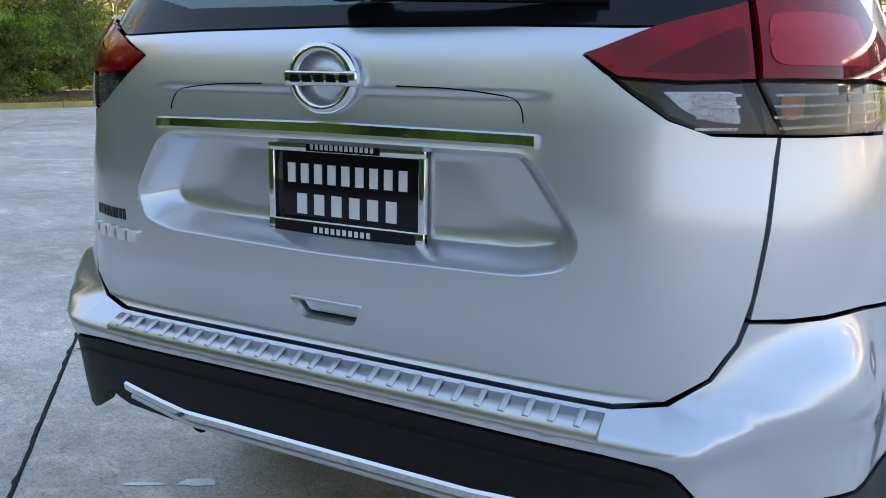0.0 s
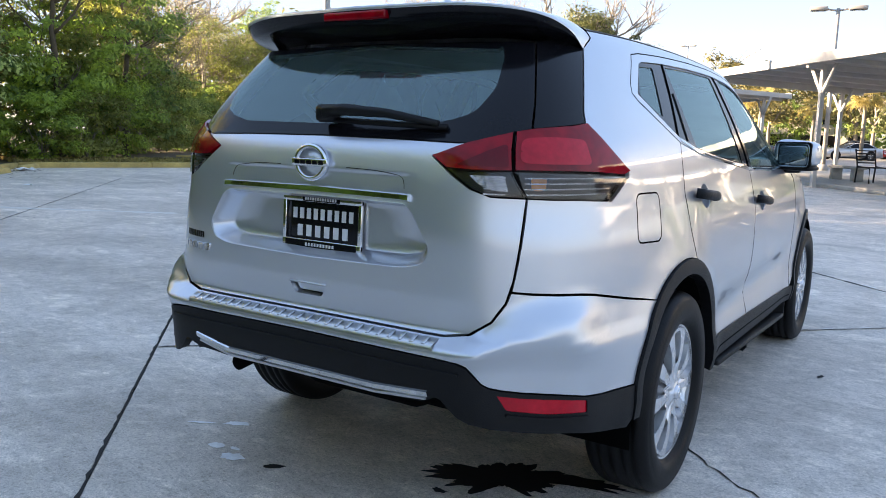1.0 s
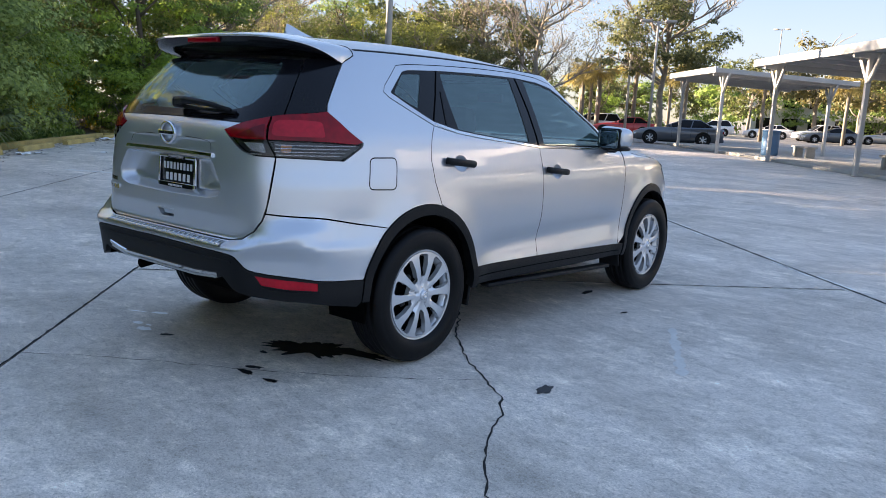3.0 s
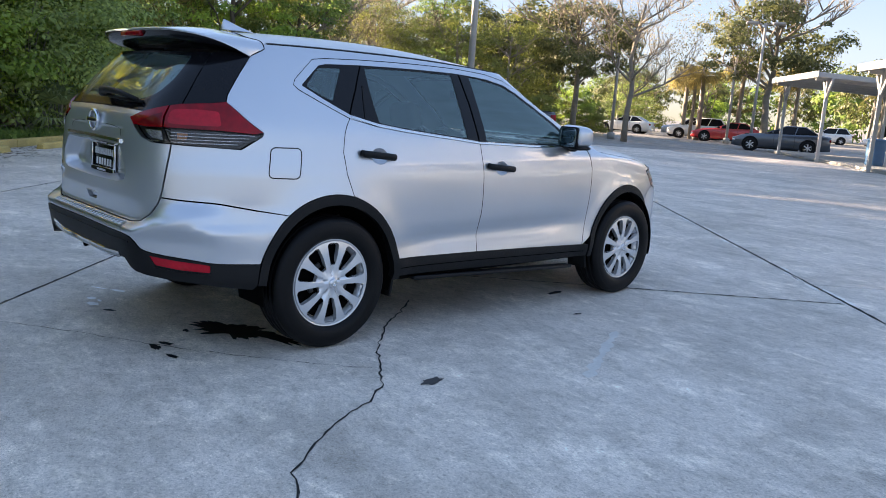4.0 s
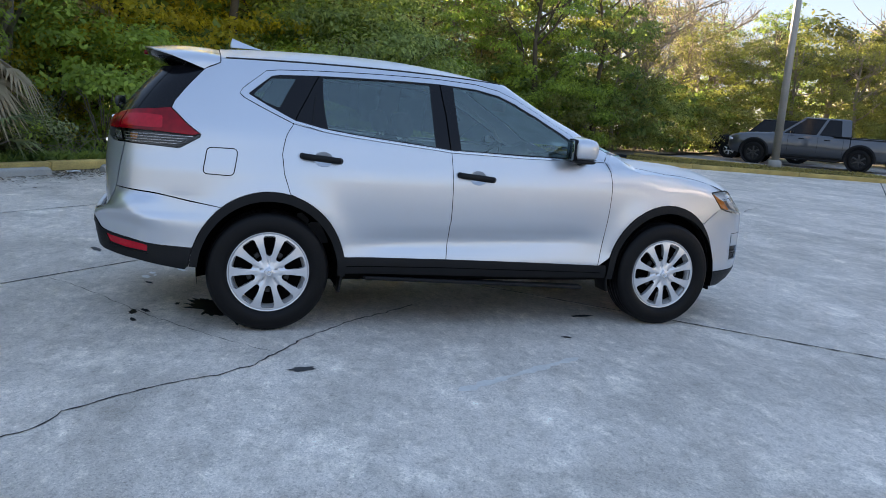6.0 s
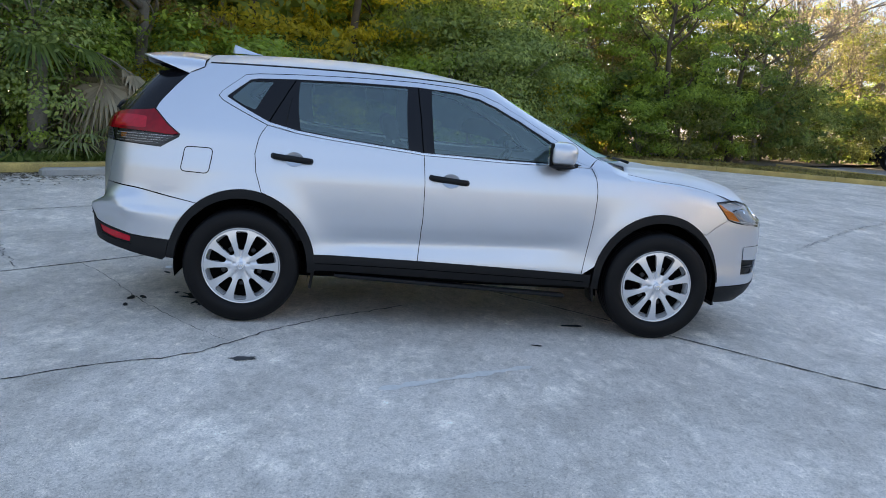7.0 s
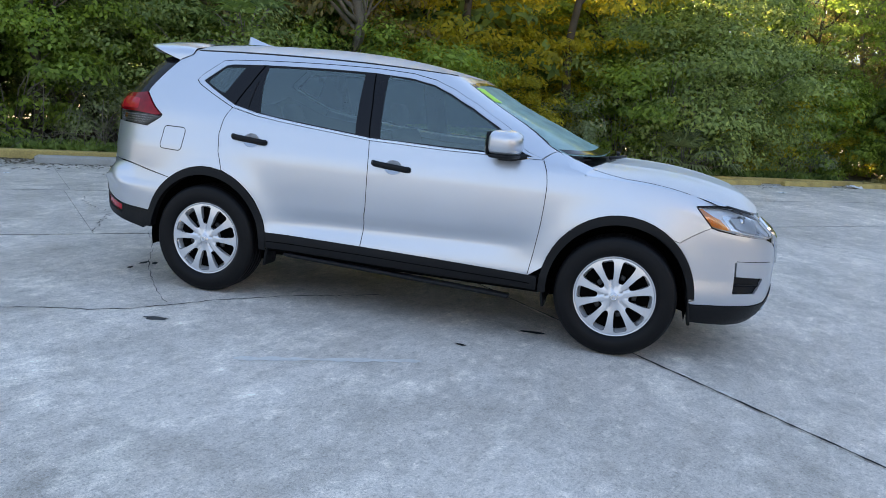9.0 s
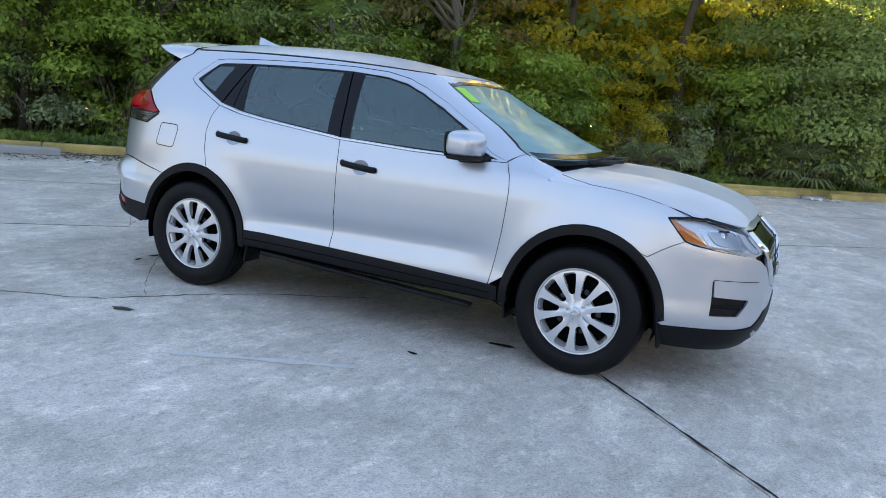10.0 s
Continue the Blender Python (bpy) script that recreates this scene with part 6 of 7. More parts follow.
def cloud(n, centre, radii, clumps, spread, shell=0.55):
    """Leaf places on ragged clumps within an ellipsoid, and the way that each leaf faces."""
    c = rng.normal(0, 1, (clumps, 3))
    c /= np.linalg.norm(c, axis=1)[:, None]
    way = c.copy()
    c *= (shell + (1 - shell) * rng.uniform(0, 1, (clumps, 1)) ** 0.5) * rng.uniform(0.78, 1.16, (clumps, 1))
    big = rng.uniform(0.55, 1.55, clumps)
    k = rng.choice(clumps, n, p=big ** 2 / np.sum(big ** 2))
    e = rng.normal(0, 1, (n, 3))
    e /= np.linalg.norm(e, axis=1)[:, None]
    e[:, 2] = np.where(e[:, 2] < -0.2, -e[:, 2] * 0.6, e[:, 2])
    reach = spread * 1.9 * big[k] * rng.uniform(0.25, 1.0, n) ** 0.45 * rng.uniform(0.8, 1.2, n)
    fall = 1.0 / (1.0 + 0.5 * (radii[2] / radii[0] - 1))
    p = np.array(centre) + c[k] * np.array(radii) + e * reach[:, None] * np.array((radii[0], radii[0], radii[0] * 0.8 * fall + 0.1))
    return p, e + 0.45 * way[k] + np.array((0, 0, 0.35))


def branch_set(bm, base, top, radius, limbs, reach, seed, twigs=3):
    """Trunk, curved limbs that part from it, and twigs on those, all tapered."""
    r = random.Random(seed)
    base, top = Vector(base), Vector(top)
    pts = [base.lerp(top, t) + Vector((r.uniform(-0.35, 0.35) * t, r.uniform(-0.35, 0.35) * t, 0)) for t in (0, 0.2, 0.4, 0.6, 0.8, 1.0)]
    made = [tube(pts, radius, 8, 0.3)]

    def limb(p, d, L, rad, level):
        q, pos = [p], p
        for i in range(5):
            d = (d + Vector((r.uniform(-0.35, 0.35), r.uniform(-0.35, 0.35), r.uniform(-0.15, 0.30)))).normalized()
            pos = pos + d * L / 5
            q.append(pos)
            if level > 0 and i > 0:
                for _ in range(1 if level == 1 else 2):
                    side = (d + Vector((r.uniform(-1, 1), r.uniform(-1, 1), r.uniform(-0.3, 0.8)))).normalized()
                    limb(pos, side, L * r.uniform(0.35, 0.6), rad * 0.5, level - 1)
        made.append(tube(q, rad, 5 if level < 2 else 6, 0.25))

    for i in range(limbs):
        t = r.uniform(0.28, 0.95)
        k = min(4, int(t * 5))
        a = r.uniform(0, 6.28)
        limb(pts[k].lerp(pts[k + 1], t * 5 - k), Vector((math.cos(a), math.sin(a), r.uniform(0.25, 0.9))).normalized(), reach * r.uniform(0.6, 1.15), radius * 0.40, 1 if twigs < 4 else 2)
    for b in made:
        me = bpy.data.meshes.new("tmp")
        b.to_mesh(me)
        b.free()
        bm.from_mesh(me)
        bpy.data.meshes.remove(me)
    return bm


def tree(label, height, spread, leaf, n, size, seed, low=0.25, bark=None, clumps=60, trunk_r=0.13, limbs=7, tight=0.16, twigs=3):
    """A trunk with limbs and a crown of small leaves; built at the origin."""
    t = empty("tree", pose(0, 0, 0), label, "tree", "trees round the lot")
    bm = branch_set(bmesh.new(), (0, 0, -0.1), (0.2, 0.1, height * 0.82), trunk_r, limbs, spread * 0.85, seed, twigs)
    part("trunk", bm, bark or BARK, t)
    z0 = height * low
    pos, out = cloud(n, (0, 0, (height + z0) / 2), (spread, spread, (height - z0) / 2), clumps, tight)
    keep = pos[:, 2] > 0.03
    part("crown", leaf_mesh("crown", pos[keep], size, 0.3, out[keep]), leaf, t, smooth=False)
    return t


def bush(label, height, spread, leaf, n, size, seed, clumps=40):
    b = empty("bush", pose(0, 0, 0), label, "bush", "bushes behind the kerb")
    bm = bmesh.new()
    r = random.Random(seed)
    for i in range(14):
        a, L = r.uniform(0, 6.28), r.uniform(0.5, 1.0)
        s = tube([(0, 0, 0), (math.cos(a) * spread * 0.3 * L, math.sin(a) * spread * 0.3 * L, height * 0.5 * L), (math.cos(a) * spread * 0.6 * L, math.sin(a) * spread * 0.6 * L, height * 0.62 * L)], 0.014, 5, 0.4)
        me = bpy.data.meshes.new("tmp")
        s.to_mesh(me)
        s.free()
        bm.from_mesh(me)
        bpy.data.meshes.remove(me)
    part("stem", bm, PALE_BARK, b)
    pos, out = cloud(n, (0, 0, height * 0.45), (spread, spread, height * 0.58), clumps, 0.14, 0.4)
    keep = pos[:, 2] > 0.02
    part("foliage", leaf_mesh("foliage", pos[keep], size, 0.3, out[keep]), leaf, b, smooth=False)
    return b


def blade_fan(bm, origin, aim, length, blades, spreadang, width, droop, r):
    """One fan of a palmetto: blades spread from the end of a stalk."""
    aim = Vector(aim).normalized()
    side = aim.cross(Vector((0, 0, 1))).normalized()
    up = side.cross(aim)
    o = Vector(origin)
    for i in range(blades):
        a = radians(-spreadang + 2 * spreadang * i / (blades - 1))
        d = (aim * math.cos(a) + side * math.sin(a)).normalized()
        L = length * (0.75 + 0.25 * math.cos(a)) * r.uniform(0.85, 1.1)
        w = d.cross(up).normalized() * width
        p1 = o + d * L * 0.5
        p2 = o + d * L - Vector((0, 0, droop * L * r.uniform(0.5, 1.3)))
        v = [bm.verts.new(p) for p in (o, p1 - w, p2, p1 + w)]
        bm.faces.new(v)


def palmetto(label, fans, reach, leaf, seed, trunk=0.0, length=0.5, lean=(-0.35, 1.1)):
    """A fan palm: low clump, or on a trunk."""
    r = random.Random(seed)
    t = empty("palm", pose(0, 0, 0), label, "palm", "palms round the lot")
    stems = bmesh.new()
    bm = bmesh.new()
    if trunk:
        me = bpy.data.meshes.new("tmp")
        b = tube([(0, 0, -0.1), (0.05, 0, trunk * 0.5), (0, 0.05, trunk)], 0.16, 10, 0.85)
        b.to_mesh(me)
        b.free()
        stems.from_mesh(me)
    for i in range(fans):
        a = r.uniform(0, 6.28)
        e = r.uniform(*lean) if trunk else r.uniform(0.15, 1.2)
        d = Vector((math.cos(a) * math.cos(e), math.sin(a) * math.cos(e), math.sin(e)))
        tip = Vector((0, 0, trunk + 0.15)) + d * reach * r.uniform(0.6, 1.0)
        s = tube([(0, 0, trunk + 0.1), (Vector((0, 0, trunk + 0.15)) + tip) / 2, tip], 0.012, 4)
        me = bpy.data.meshes.new("tmp")
        s.to_mesh(me)
        s.free()
        stems.from_mesh(me)
        blade_fan(bm, tip, d - Vector((0, 0, 0.25)), length, 18, 80, 0.018 * length / 0.5, 0.35, r)
    part("trunk" if trunk else "stalk", stems, PALE_BARK, t)
    part("fronds", bm, leaf, t, smooth=False)
    return t


# kinds, built once
kinds = [
    tree("tall dark-green broadleaf tree in a dense thicket", 8.6, 2.5, LEAF_DEEP, 11500, 0.135, 1, 0.12, clumps=120, tight=0.10),
    tree("mid-green leafy tree in a dense thicket", 7.6, 2.3, LEAF_MID, 11000, 0.125, 2, 0.10, clumps=105, tight=0.10),
    tree("yellow-green tree, the low sun's glow put into its leaf colour", 8.4, 2.3, LEAF_YELLOW, 6800, 0.125, 3, 0.15, clumps=80, tight=0.095),
    tree("brownish vine-hung tree with dry leaves", 7.2, 2.2, LEAF_DRY, 9000, 0.12, 4, 0.2, PALE_BARK, clumps=85, limbs=10, tight=0.11),
    tree("olive-green tree with pale thin stems behind the island", 7.4, 2.5, LEAF_MOSS, 10000, 0.125, 6, 0.08, PALE_BARK, clumps=95, limbs=10, tight=0.11),
]
bushes = [
    bush("dense mid-green bush behind the kerb", 2.6, 1.5, LEAF_MID, 6500, 0.105, 11, 46),
    bush("grey-olive scrub with twiggy stems", 1.5, 1.2, LEAF_GREY, 5000, 0.075, 12, 40),
    bush("vine-covered mound of small green leaves", 3.6, 1.8, LEAF_VINE, 11000, 0.075, 13, 70),
    bush("yellowish shrub among green ones, sunlight put into its leaf colour", 2.4, 1.3, LEAF_YELLOW, 5000, 0.095, 14, 40),
    bush("olive undergrowth beyond the island", 2.6, 1.5, LEAF_MOSS, 5000, 0.11, 16, 44),
]
shade_tree = tree("dark-green tree added behind the others to block the low sun", 8.6, 2.6, LEAF_DEEP, 9000, 0.22, 5, 0.08, clumps=110, tight=0.12)
thick_bush = bush("dense dark undergrowth deep in the thicket", 3.6, 1.9, LEAF_DEEP, 2400, 0.22, 15, 60)
fan = palmetto("low fan palm with drooping grey-green fronds", 16, 0.9, LEAF_GREY, 21, 0.0, 0.75)
LEAF_STRAW = leaf_mat("straw_frond", (0.26, 0.20, 0.12), (0.52, 0.42, 0.27), 0.3)
fan_dry = palmetto("skirt of dead straw-coloured fronds under a palm", 20, 0.7, LEAF_STRAW, 23, 1.55, 0.8, (-1.3, -0.5))
fan_tall = palmetto("fan palm with hanging dry fronds", 22, 0.85, LEAF_DEEP, 22, 1.75, 0.7)

used = set()


def put(src, x, y, s, z=0.05, turn=None):
    """Sets the kind itself down the first time, copies of it after that."""
    m = pose(x, y, z, 0, 0, rng.uniform(0, 360) if turn is None else turn)
    if src.name not in used:
        used.add(src.name)
        src.matrix_world = m
        src.scale = (s, s, s * rng.uniform(0.92, 1.08))
        return src
    c = copy_thing(src, m)
    c.scale = (s, s, s * rng.uniform(0.92, 1.08))
    return c


def low_kind(q):
    """Which shrub stands in front along the kerb."""
    for end, pick in ((-2, (1, 1, 0)), (1, (0, 0, 1)), (7, (1, 2, 0)), (12, (1, 3, 0)), (16.5, (2, 2))):
        if q < end:
            return int(rng.choice(pick))
    return int(rng.choice((0, 3, 1)))


def high_kind(q, depth):
    """Which tree stands behind it."""
    for end, pick in ((-2, (0, 1)), (1, (1, 1, 2)), (3.2, (0, 3)), (6.6, (3, 1, 0)), (12, (2, 2, 2, 1)), (15, (1, 0)), (23, (0, 1, 1))):
        if q < end:
            return 2 if depth < -13 and rng.uniform(0, 1) < 0.35 else int(rng.choice(pick))
    return int(rng.choice((3, 3, 1)))


# the thicket along the main kerb: bushes in front, trees behind in three rows
q = -17.0
while q < 21:
    put(bushes[low_kind(q)], *pq(-8.7 - rng.uniform(0, 0.6), q), rng.uniform(1.2, 1.5) if 12 < q < 16 else rng.uniform(0.75, 1.1))
    q += rng.uniform(1.2, 1.9)
q = -18.0
while q < 23:
    put(bushes[int(rng.choice([0, 2, 2, 3]))], *pq(-10.6 - rng.uniform(0, 1.0), q), rng.uniform(0.9, 1.3))
    q += rng.uniform(1.8, 2.6)
for depth in (-12.8, -16.5):
    q = -19.0
    while q < 24:
        put(thick_bush, *pq(depth - rng.uniform(0, 0.8), q), rng.uniform(1.1, 1.5))
        q += rng.uniform(1.8, 2.4)
# rearmost row, added to keep the low sun off car and concrete
q = -22.0
while q < 20:
    put(shade_tree, *pq(-18.5 - rng.uniform(0, 1.0), q), rng.uniform(0.62, 0.70) if 3.5 < q < 15 else rng.uniform(0.70, 0.82))
    q += rng.uniform(1.9, 2.5)
for depth, gap in ((-10.8, 2.7), (-14.2, 2.8)):
    q = -20.0
    while q < 24:
        put(kinds[2 if 6.5 < q < 13 else high_kind(q, depth)], *pq(depth - rng.uniform(-0.7, 0.7), q), rng.uniform(0.85, 1.15))
        q += gap * rng.uniform(0.75, 1.25)
for p, q, s in ((-13.4, 5.6, 0.95), (-13.9, 7.0, 1.05), (-13.5, 8.5, 1.0), (-13.9, 10.0, 1.05), (-13.4, 11.5, 1.0), (-13.8, 13.0, 1.0)):
    put(kinds[2], *pq(p, q), s)
for p, q, s in ((-9.6, 19.2, 1.0), (-9.8, 20.9, 1.1), (-11.5, 20.0, 1.2), (-12.0, 22.0, 1.2), (-10.0, 22.6, 1.0), (-11.8, 18.0, 1.2), (-9.2, 23.7, 0.9), (-10.8, 25.2, 1.1), (-12.2, 27.6, 1.2), (-13.5, 30.5, 1.3)):
    put(bushes[2 if q < 19 or 21.5 < q < 22.3 else (3, 0, 3)[int(q * 10) % 3]], *pq(p, q), s)
for p, q, s, k in ((-9.5, -1.0, 0.85, 1), (-9.6, -3.0, 0.8, 1)):
    put(kinds[k], *pq(p, q), s)
for p, q, s, k in ((-8.3, 2.2, 1.0, fan_tall), (-8.2, 3.15, 1.0, fan_dry), (-8.0, 13.1, 1.0, fan), (-8.1, 3.0, 0.9, fan), (-8.1, 13.9, 0.9, fan), (-8.2, 9.0, 0.8, fan)):
    put(k, *pq(p, q), s)
# behind the island and along its far side
for x, y, s, k in ((-21.5, 11.5, 1.02, 1), (-22.5, 14.5, 0.95, 0), (-24.5, 16.5, 0.78, 4), (-29.5, 24.0, 0.85, 4), (-31.5, 26.5, 0.9, 4), (-33, 29, 0.9, 4), (-29, 29.5, 0.9, 4), (-27.0, 31.5, 0.9, 4), (-35, 33, 1.0, 0), (-30, 36, 1.0, 4), (-24, 13.0, 1.05, 4), (-27, 15, 1.0, 4)):
    put(kinds[k], x, y, s)
for x, y, s, k in ((-20.3, 10.2, 0.9, 0), (-20.9, 12.0, 0.9, 4), (-22.0, 13.6, 1.0, 0), (-23.6, 15.2, 1.0, 4), (-25.4, 17.3, 1.0, 4), (-26.6, 19.4, 1.0, 2), (-27.4, 22.0, 1.1, 4), (-28.4, 24.6, 1.1, 4), (-28.6, 27.0, 1.1, 4), (-26.2, 29.8, 1.0, 4), (-24.5, 31.5, 0.9, 4)):
    put(bushes[k], x, y, s)

for k in range(10):
    put(thick_bush, -21.8 - 0.95 * k, 10.2 + 1.75 * k, rng.uniform(0.75, 0.95))


def brush_pile(p, q, seed, n=34):
    """Dry twigs and canes leaning in a tangle."""
    r = random.Random(seed)
    bm = bmesh.new()
    for i in range(n):
        x, y = r.uniform(-0.8, 0.8), r.uniform(-0.35, 0.35)
        a, L, e = r.uniform(0, 6.28), r.uniform(0.5, 1.4), r.uniform(0.1, 1.2)
        d = Vector((math.cos(a) * math.cos(e), math.sin(a) * math.cos(e), math.sin(e))) * L
        o = Vector((x, y, 0.05))
        t = tube([tuple(o), tuple(o + d * 0.5 + Vector((0, 0, 0.10 * L))), tuple(o + d + Vector((r.uniform(-0.1, 0.1), r.uniform(-0.1, 0.1), -0.05)))], r.uniform(0.003, 0.007), 4, 0.4)
        me = bpy.data.meshes.new("tmp")
        t.to_mesh(me)
        t.free()
        bm.from_mesh(me)
        bpy.data.meshes.remove(me)
    ob = part("brush_pile", bm, PALE_BARK, None)
    ob.matrix_world = pose(*pq(p, q), 0.05, 0, 0, 135)
    return tagged(ob, "tangle of dry grey twigs behind the kerb", "brush", kind="stuff")


for i, (p, q) in enumerate(((-7.95, -0.6), (-8.0, 0.9), (-8.0, 4.6), (-8.1, 12.4), (-8.0, 8.2))):
    brush_pile(p, q, 70 + i)


# ---- vehicles farther off ----
def loft(rings, cap=True):
    bm = bmesh.new()
    rows = [[bm.verts.new(p) for p in r] for r in rings]
    n = len(rows[0])
    for a, b in zip(rows, rows[1:]):
        for i in range(n):
            bm.faces.new((a[i], a[(i + 1) % n], b[(i + 1) % n], b[i]))
    if cap:
        bm.faces.new(rows[0])
        bm.faces.new(rows[-1])
    bmesh.ops.recalc_face_normals(bm, faces=bm.faces)
    return bm


def vehicle(name, label, m, paint, wb, front, rear, w, top, cabin, wheel_r=0.33, low=0.24, bed=None, category="car", rim_mat=None, trim=None):
    """A parked vehicle: rear axle at its origin, facing +y. top: knots of the body's upper line; cabin: belt from y0 to y3, roof from y1 to y2, roof height."""
    v = empty(name, m, label, category, "parked vehicles")
    f = curve(*zip(*top))
    ys = sorted(set([-rear, -rear + 0.06, -rear + 0.2, wb + front - 0.25, wb + front - 0.08, wb + front] + list(np.linspace(-rear + 0.3, wb + front - 0.4, 26))))
    rings = []
    for y in ys:
        e = min(1.0, min(y + rear, wb + front - y) / 0.35 + 0.02) ** 0.35
        k = w * (0.80 + 0.20 * e)
        z = float(f(y))
        lo = low + 0.10 * (1 - e)
        half = [(k * 0.86, lo), (k, lo + 0.10), (k * 1.0, 0.62 * z + 0.05), (k * 0.985, z - 0.10), (k * 0.93, z - 0.02), (k * 0.80, z)]
        rings.append([(x, y, zz) for x, zz in half] + [(-x, y, zz) for x, zz in half[::-1]])
    body = part("body", loft(rings), paint, v)
    y0, y1, y2, y3, zr = cabin
    rings = []
    for t in np.linspace(0, 1, 5):
        a, b = y0 + (y1 - y0) * t, y3 + (y2 - y3) * t
        zz = (1 - t) * (float(f((y0 + y3) / 2)) - 0.02) + t * (zr - 0.05)
        k = w * (0.90 - 0.17 * t)
        rings.append([(k, a + 0.05, zz), (k, b - 0.08, zz), (k * 0.8, b, zz), (-k * 0.8, b, zz), (-k, b - 0.08, zz), (-k, a + 0.05, zz), (-k * 0.8, a, zz), (k * 0.8, a, zz)])
    glass = part("cabin_glass", loft(rings), GLOSS_BLACK, v, "dark side windows", smooth=False)
    k = w * 0.735
    rings = []
    for dy, kk, zz in ((0.02, 1.0, zr - 0.055), (0.0, 1.0, zr - 0.03), (-0.06, 0.93, zr)):
        a, b = y1 - dy, y2 + dy
        rings.append([(k * kk, a, zz), (k * kk, b - 0.05, zz), (k * kk * 0.8, b, zz), (-k * kk * 0.8, b, zz), (-k * kk, b - 0.05, zz), (-k * kk, a, zz)])
    part("roof", loft(rings), paint, v)
    zb = float(f((y0 + y3) / 2)) - 0.02
    for sgn in (1, -1):
        posts = [(y0 + 0.17, y1 + 0.16, 0.33), (y3 - 0.11, y2 - 0.06, 0.11), ((y0 + y3) / 2 - 0.1, (y1 + y2) / 2 - 0.02, 0.10)] if bed else [(y0 + 0.05, y1 + 0.02, 0.09), (y3 - 0.09, y2 - 0.06, 0.07), ((y0 + y3) / 2 - 0.1, (y1 + y2) / 2 - 0.1, 0.06)]
        for ya, yb, pw in posts:
            q = [(sgn * (w * 0.90 + 0.004), ya, zb), (sgn * (w * 0.73 + 0.006), yb, zr - 0.05)]
            bm = loft([[(x + dx, y + dy, z) for dx, dy in ((-0.012, -pw / 2), (0.012, -pw / 2), (0.012, pw / 2), (-0.012, pw / 2))] for x, y, z in q])
            part("pillar", bm, paint, v, smooth=False)
        for wy in (0.0, wb):
            part("arch", lathe([(0.0, 0.0), (wheel_r + 0.075, 0.0), (wheel_r + 0.085, 0.012), (wheel_r + 0.085, -0.05)], 28), trim or BLACK_PLASTIC, v).matrix_local = pose(sgn * (w + 0.004), wy, wheel_r + 0.03, 0, 0, 0 if sgn > 0 else 180)
            t = part("wheel", lathe([(wheel_r * 0.62, 0.09), (wheel_r * 0.72, 0.11), (wheel_r * 0.93, 0.105), (wheel_r, 0.08), (wheel_r, -0.10), (wheel_r * 0.6, -0.10)], 32), RUBBER, v)
            t.matrix_local = pose(sgn * (w - 0.08), wy, wheel_r, 0, 0, 0 if sgn > 0 else 180)
            bm = bmesh.new()
            for i in range(6):
                box(bm, 0.085, 0, wheel_r * 0.31, 0.02, wheel_r * 0.17, wheel_r * 0.62, 0.008, m=pose(0, 0, 0, 60 * i))
            bm2 = lathe([(wheel_r * 0.58, 0.07), (wheel_r * 0.64, 0.095), (wheel_r * 0.66, 0.07)], 28)
            me = bpy.data.meshes.new("tmp")
            bm2.to_mesh(me)
            bm2.free()
            bm.from_mesh(me)
            part("rim", bm, rim_mat or WHEEL_SILVER, t)
        bm = bmesh.new()
        if bed:
            box(bm, sgn * (w - 0.07), -rear + 0.09, float(f(-rear + 0.1)) - 0.28, 0.20, 0.22, 0.34, 0.03)
        else:
            box(bm, sgn * w * 0.72, -rear + 0.03, float(f(-rear + 0.1)) - 0.20, w * 0.42, 0.10, 0.14, 0.03)
        part("tail_lamp", bm, RED_LENS, v)
        if bed:
            for wy in (0.0, wb):
                bm = lathe([(wheel_r + 0.05, 0.0), (wheel_r + 0.06, 0.05), (wheel_r + 0.15, 0.045), (wheel_r + 0.165, 0.0)], 36)
                bmesh.ops.delete(bm, geom=[q for q in bm.verts if q.co.z < -0.12], context="VERTS")
                part("arch_flare", bm, BLACK_PLASTIC, v).matrix_local = pose(sgn * w, wy, wheel_r + 0.03, 0, 0, 0 if sgn > 0 else 180)
            bm = bmesh.new()
            box(bm, sgn * (w * 0.99), y0 + 0.02, zb - 0.38, 0.02, 0.03, 0.80)
            part("bed_gap", bm, DARK, v, smooth=False)
            bm = tube([(sgn * w * 0.98, wheel_r + 0.25, low - 0.04), (sgn * w * 1.03, wheel_r + 0.45, low - 0.06), (sgn * w * 1.03, wb - wheel_r - 0.45, low - 0.06), (sgn * w * 0.98, wb - wheel_r - 0.25, low - 0.04)], 0.035, 8)
            part("side_step", bm, BLACK_PLASTIC, v)
            bm = bmesh.new()
            box(bm, sgn * w * 0.93, (bed[0] + bed[1]) / 2, float(f(0)) + 0.01, 0.10, bed[1] - bed[0], 0.03, 0.01)
            part("bed_rail", bm, BLACK_PLASTIC, v)
        bm = bmesh.new()
        box(bm, sgn * w * 0.74, wb + front - 0.10, float(f(wb + front - 0.1)) - 0.16, w * 0.40, 0.18, 0.12, 0.03)
        part("headlight", bm, CLEAR if paint is None else LENS_INNER, v)
        bm = bmesh.new()
        box(bm, sgn * (w + 0.07), y3 - 0.45, zb + 0.07, 0.16, 0.10, 0.13, 0.03)
        part("door_mirror", bm, trim or paint, v)
        for hy in ((y0 + y3) / 2 - 0.45, (y0 + y3) / 2 + 0.45):
            bm = bmesh.new()
            box(bm, sgn * (w + 0.008), hy, zb - 0.16, 0.03, 0.20, 0.03, 0.008)
            part("handle", bm, trim or paint, v)
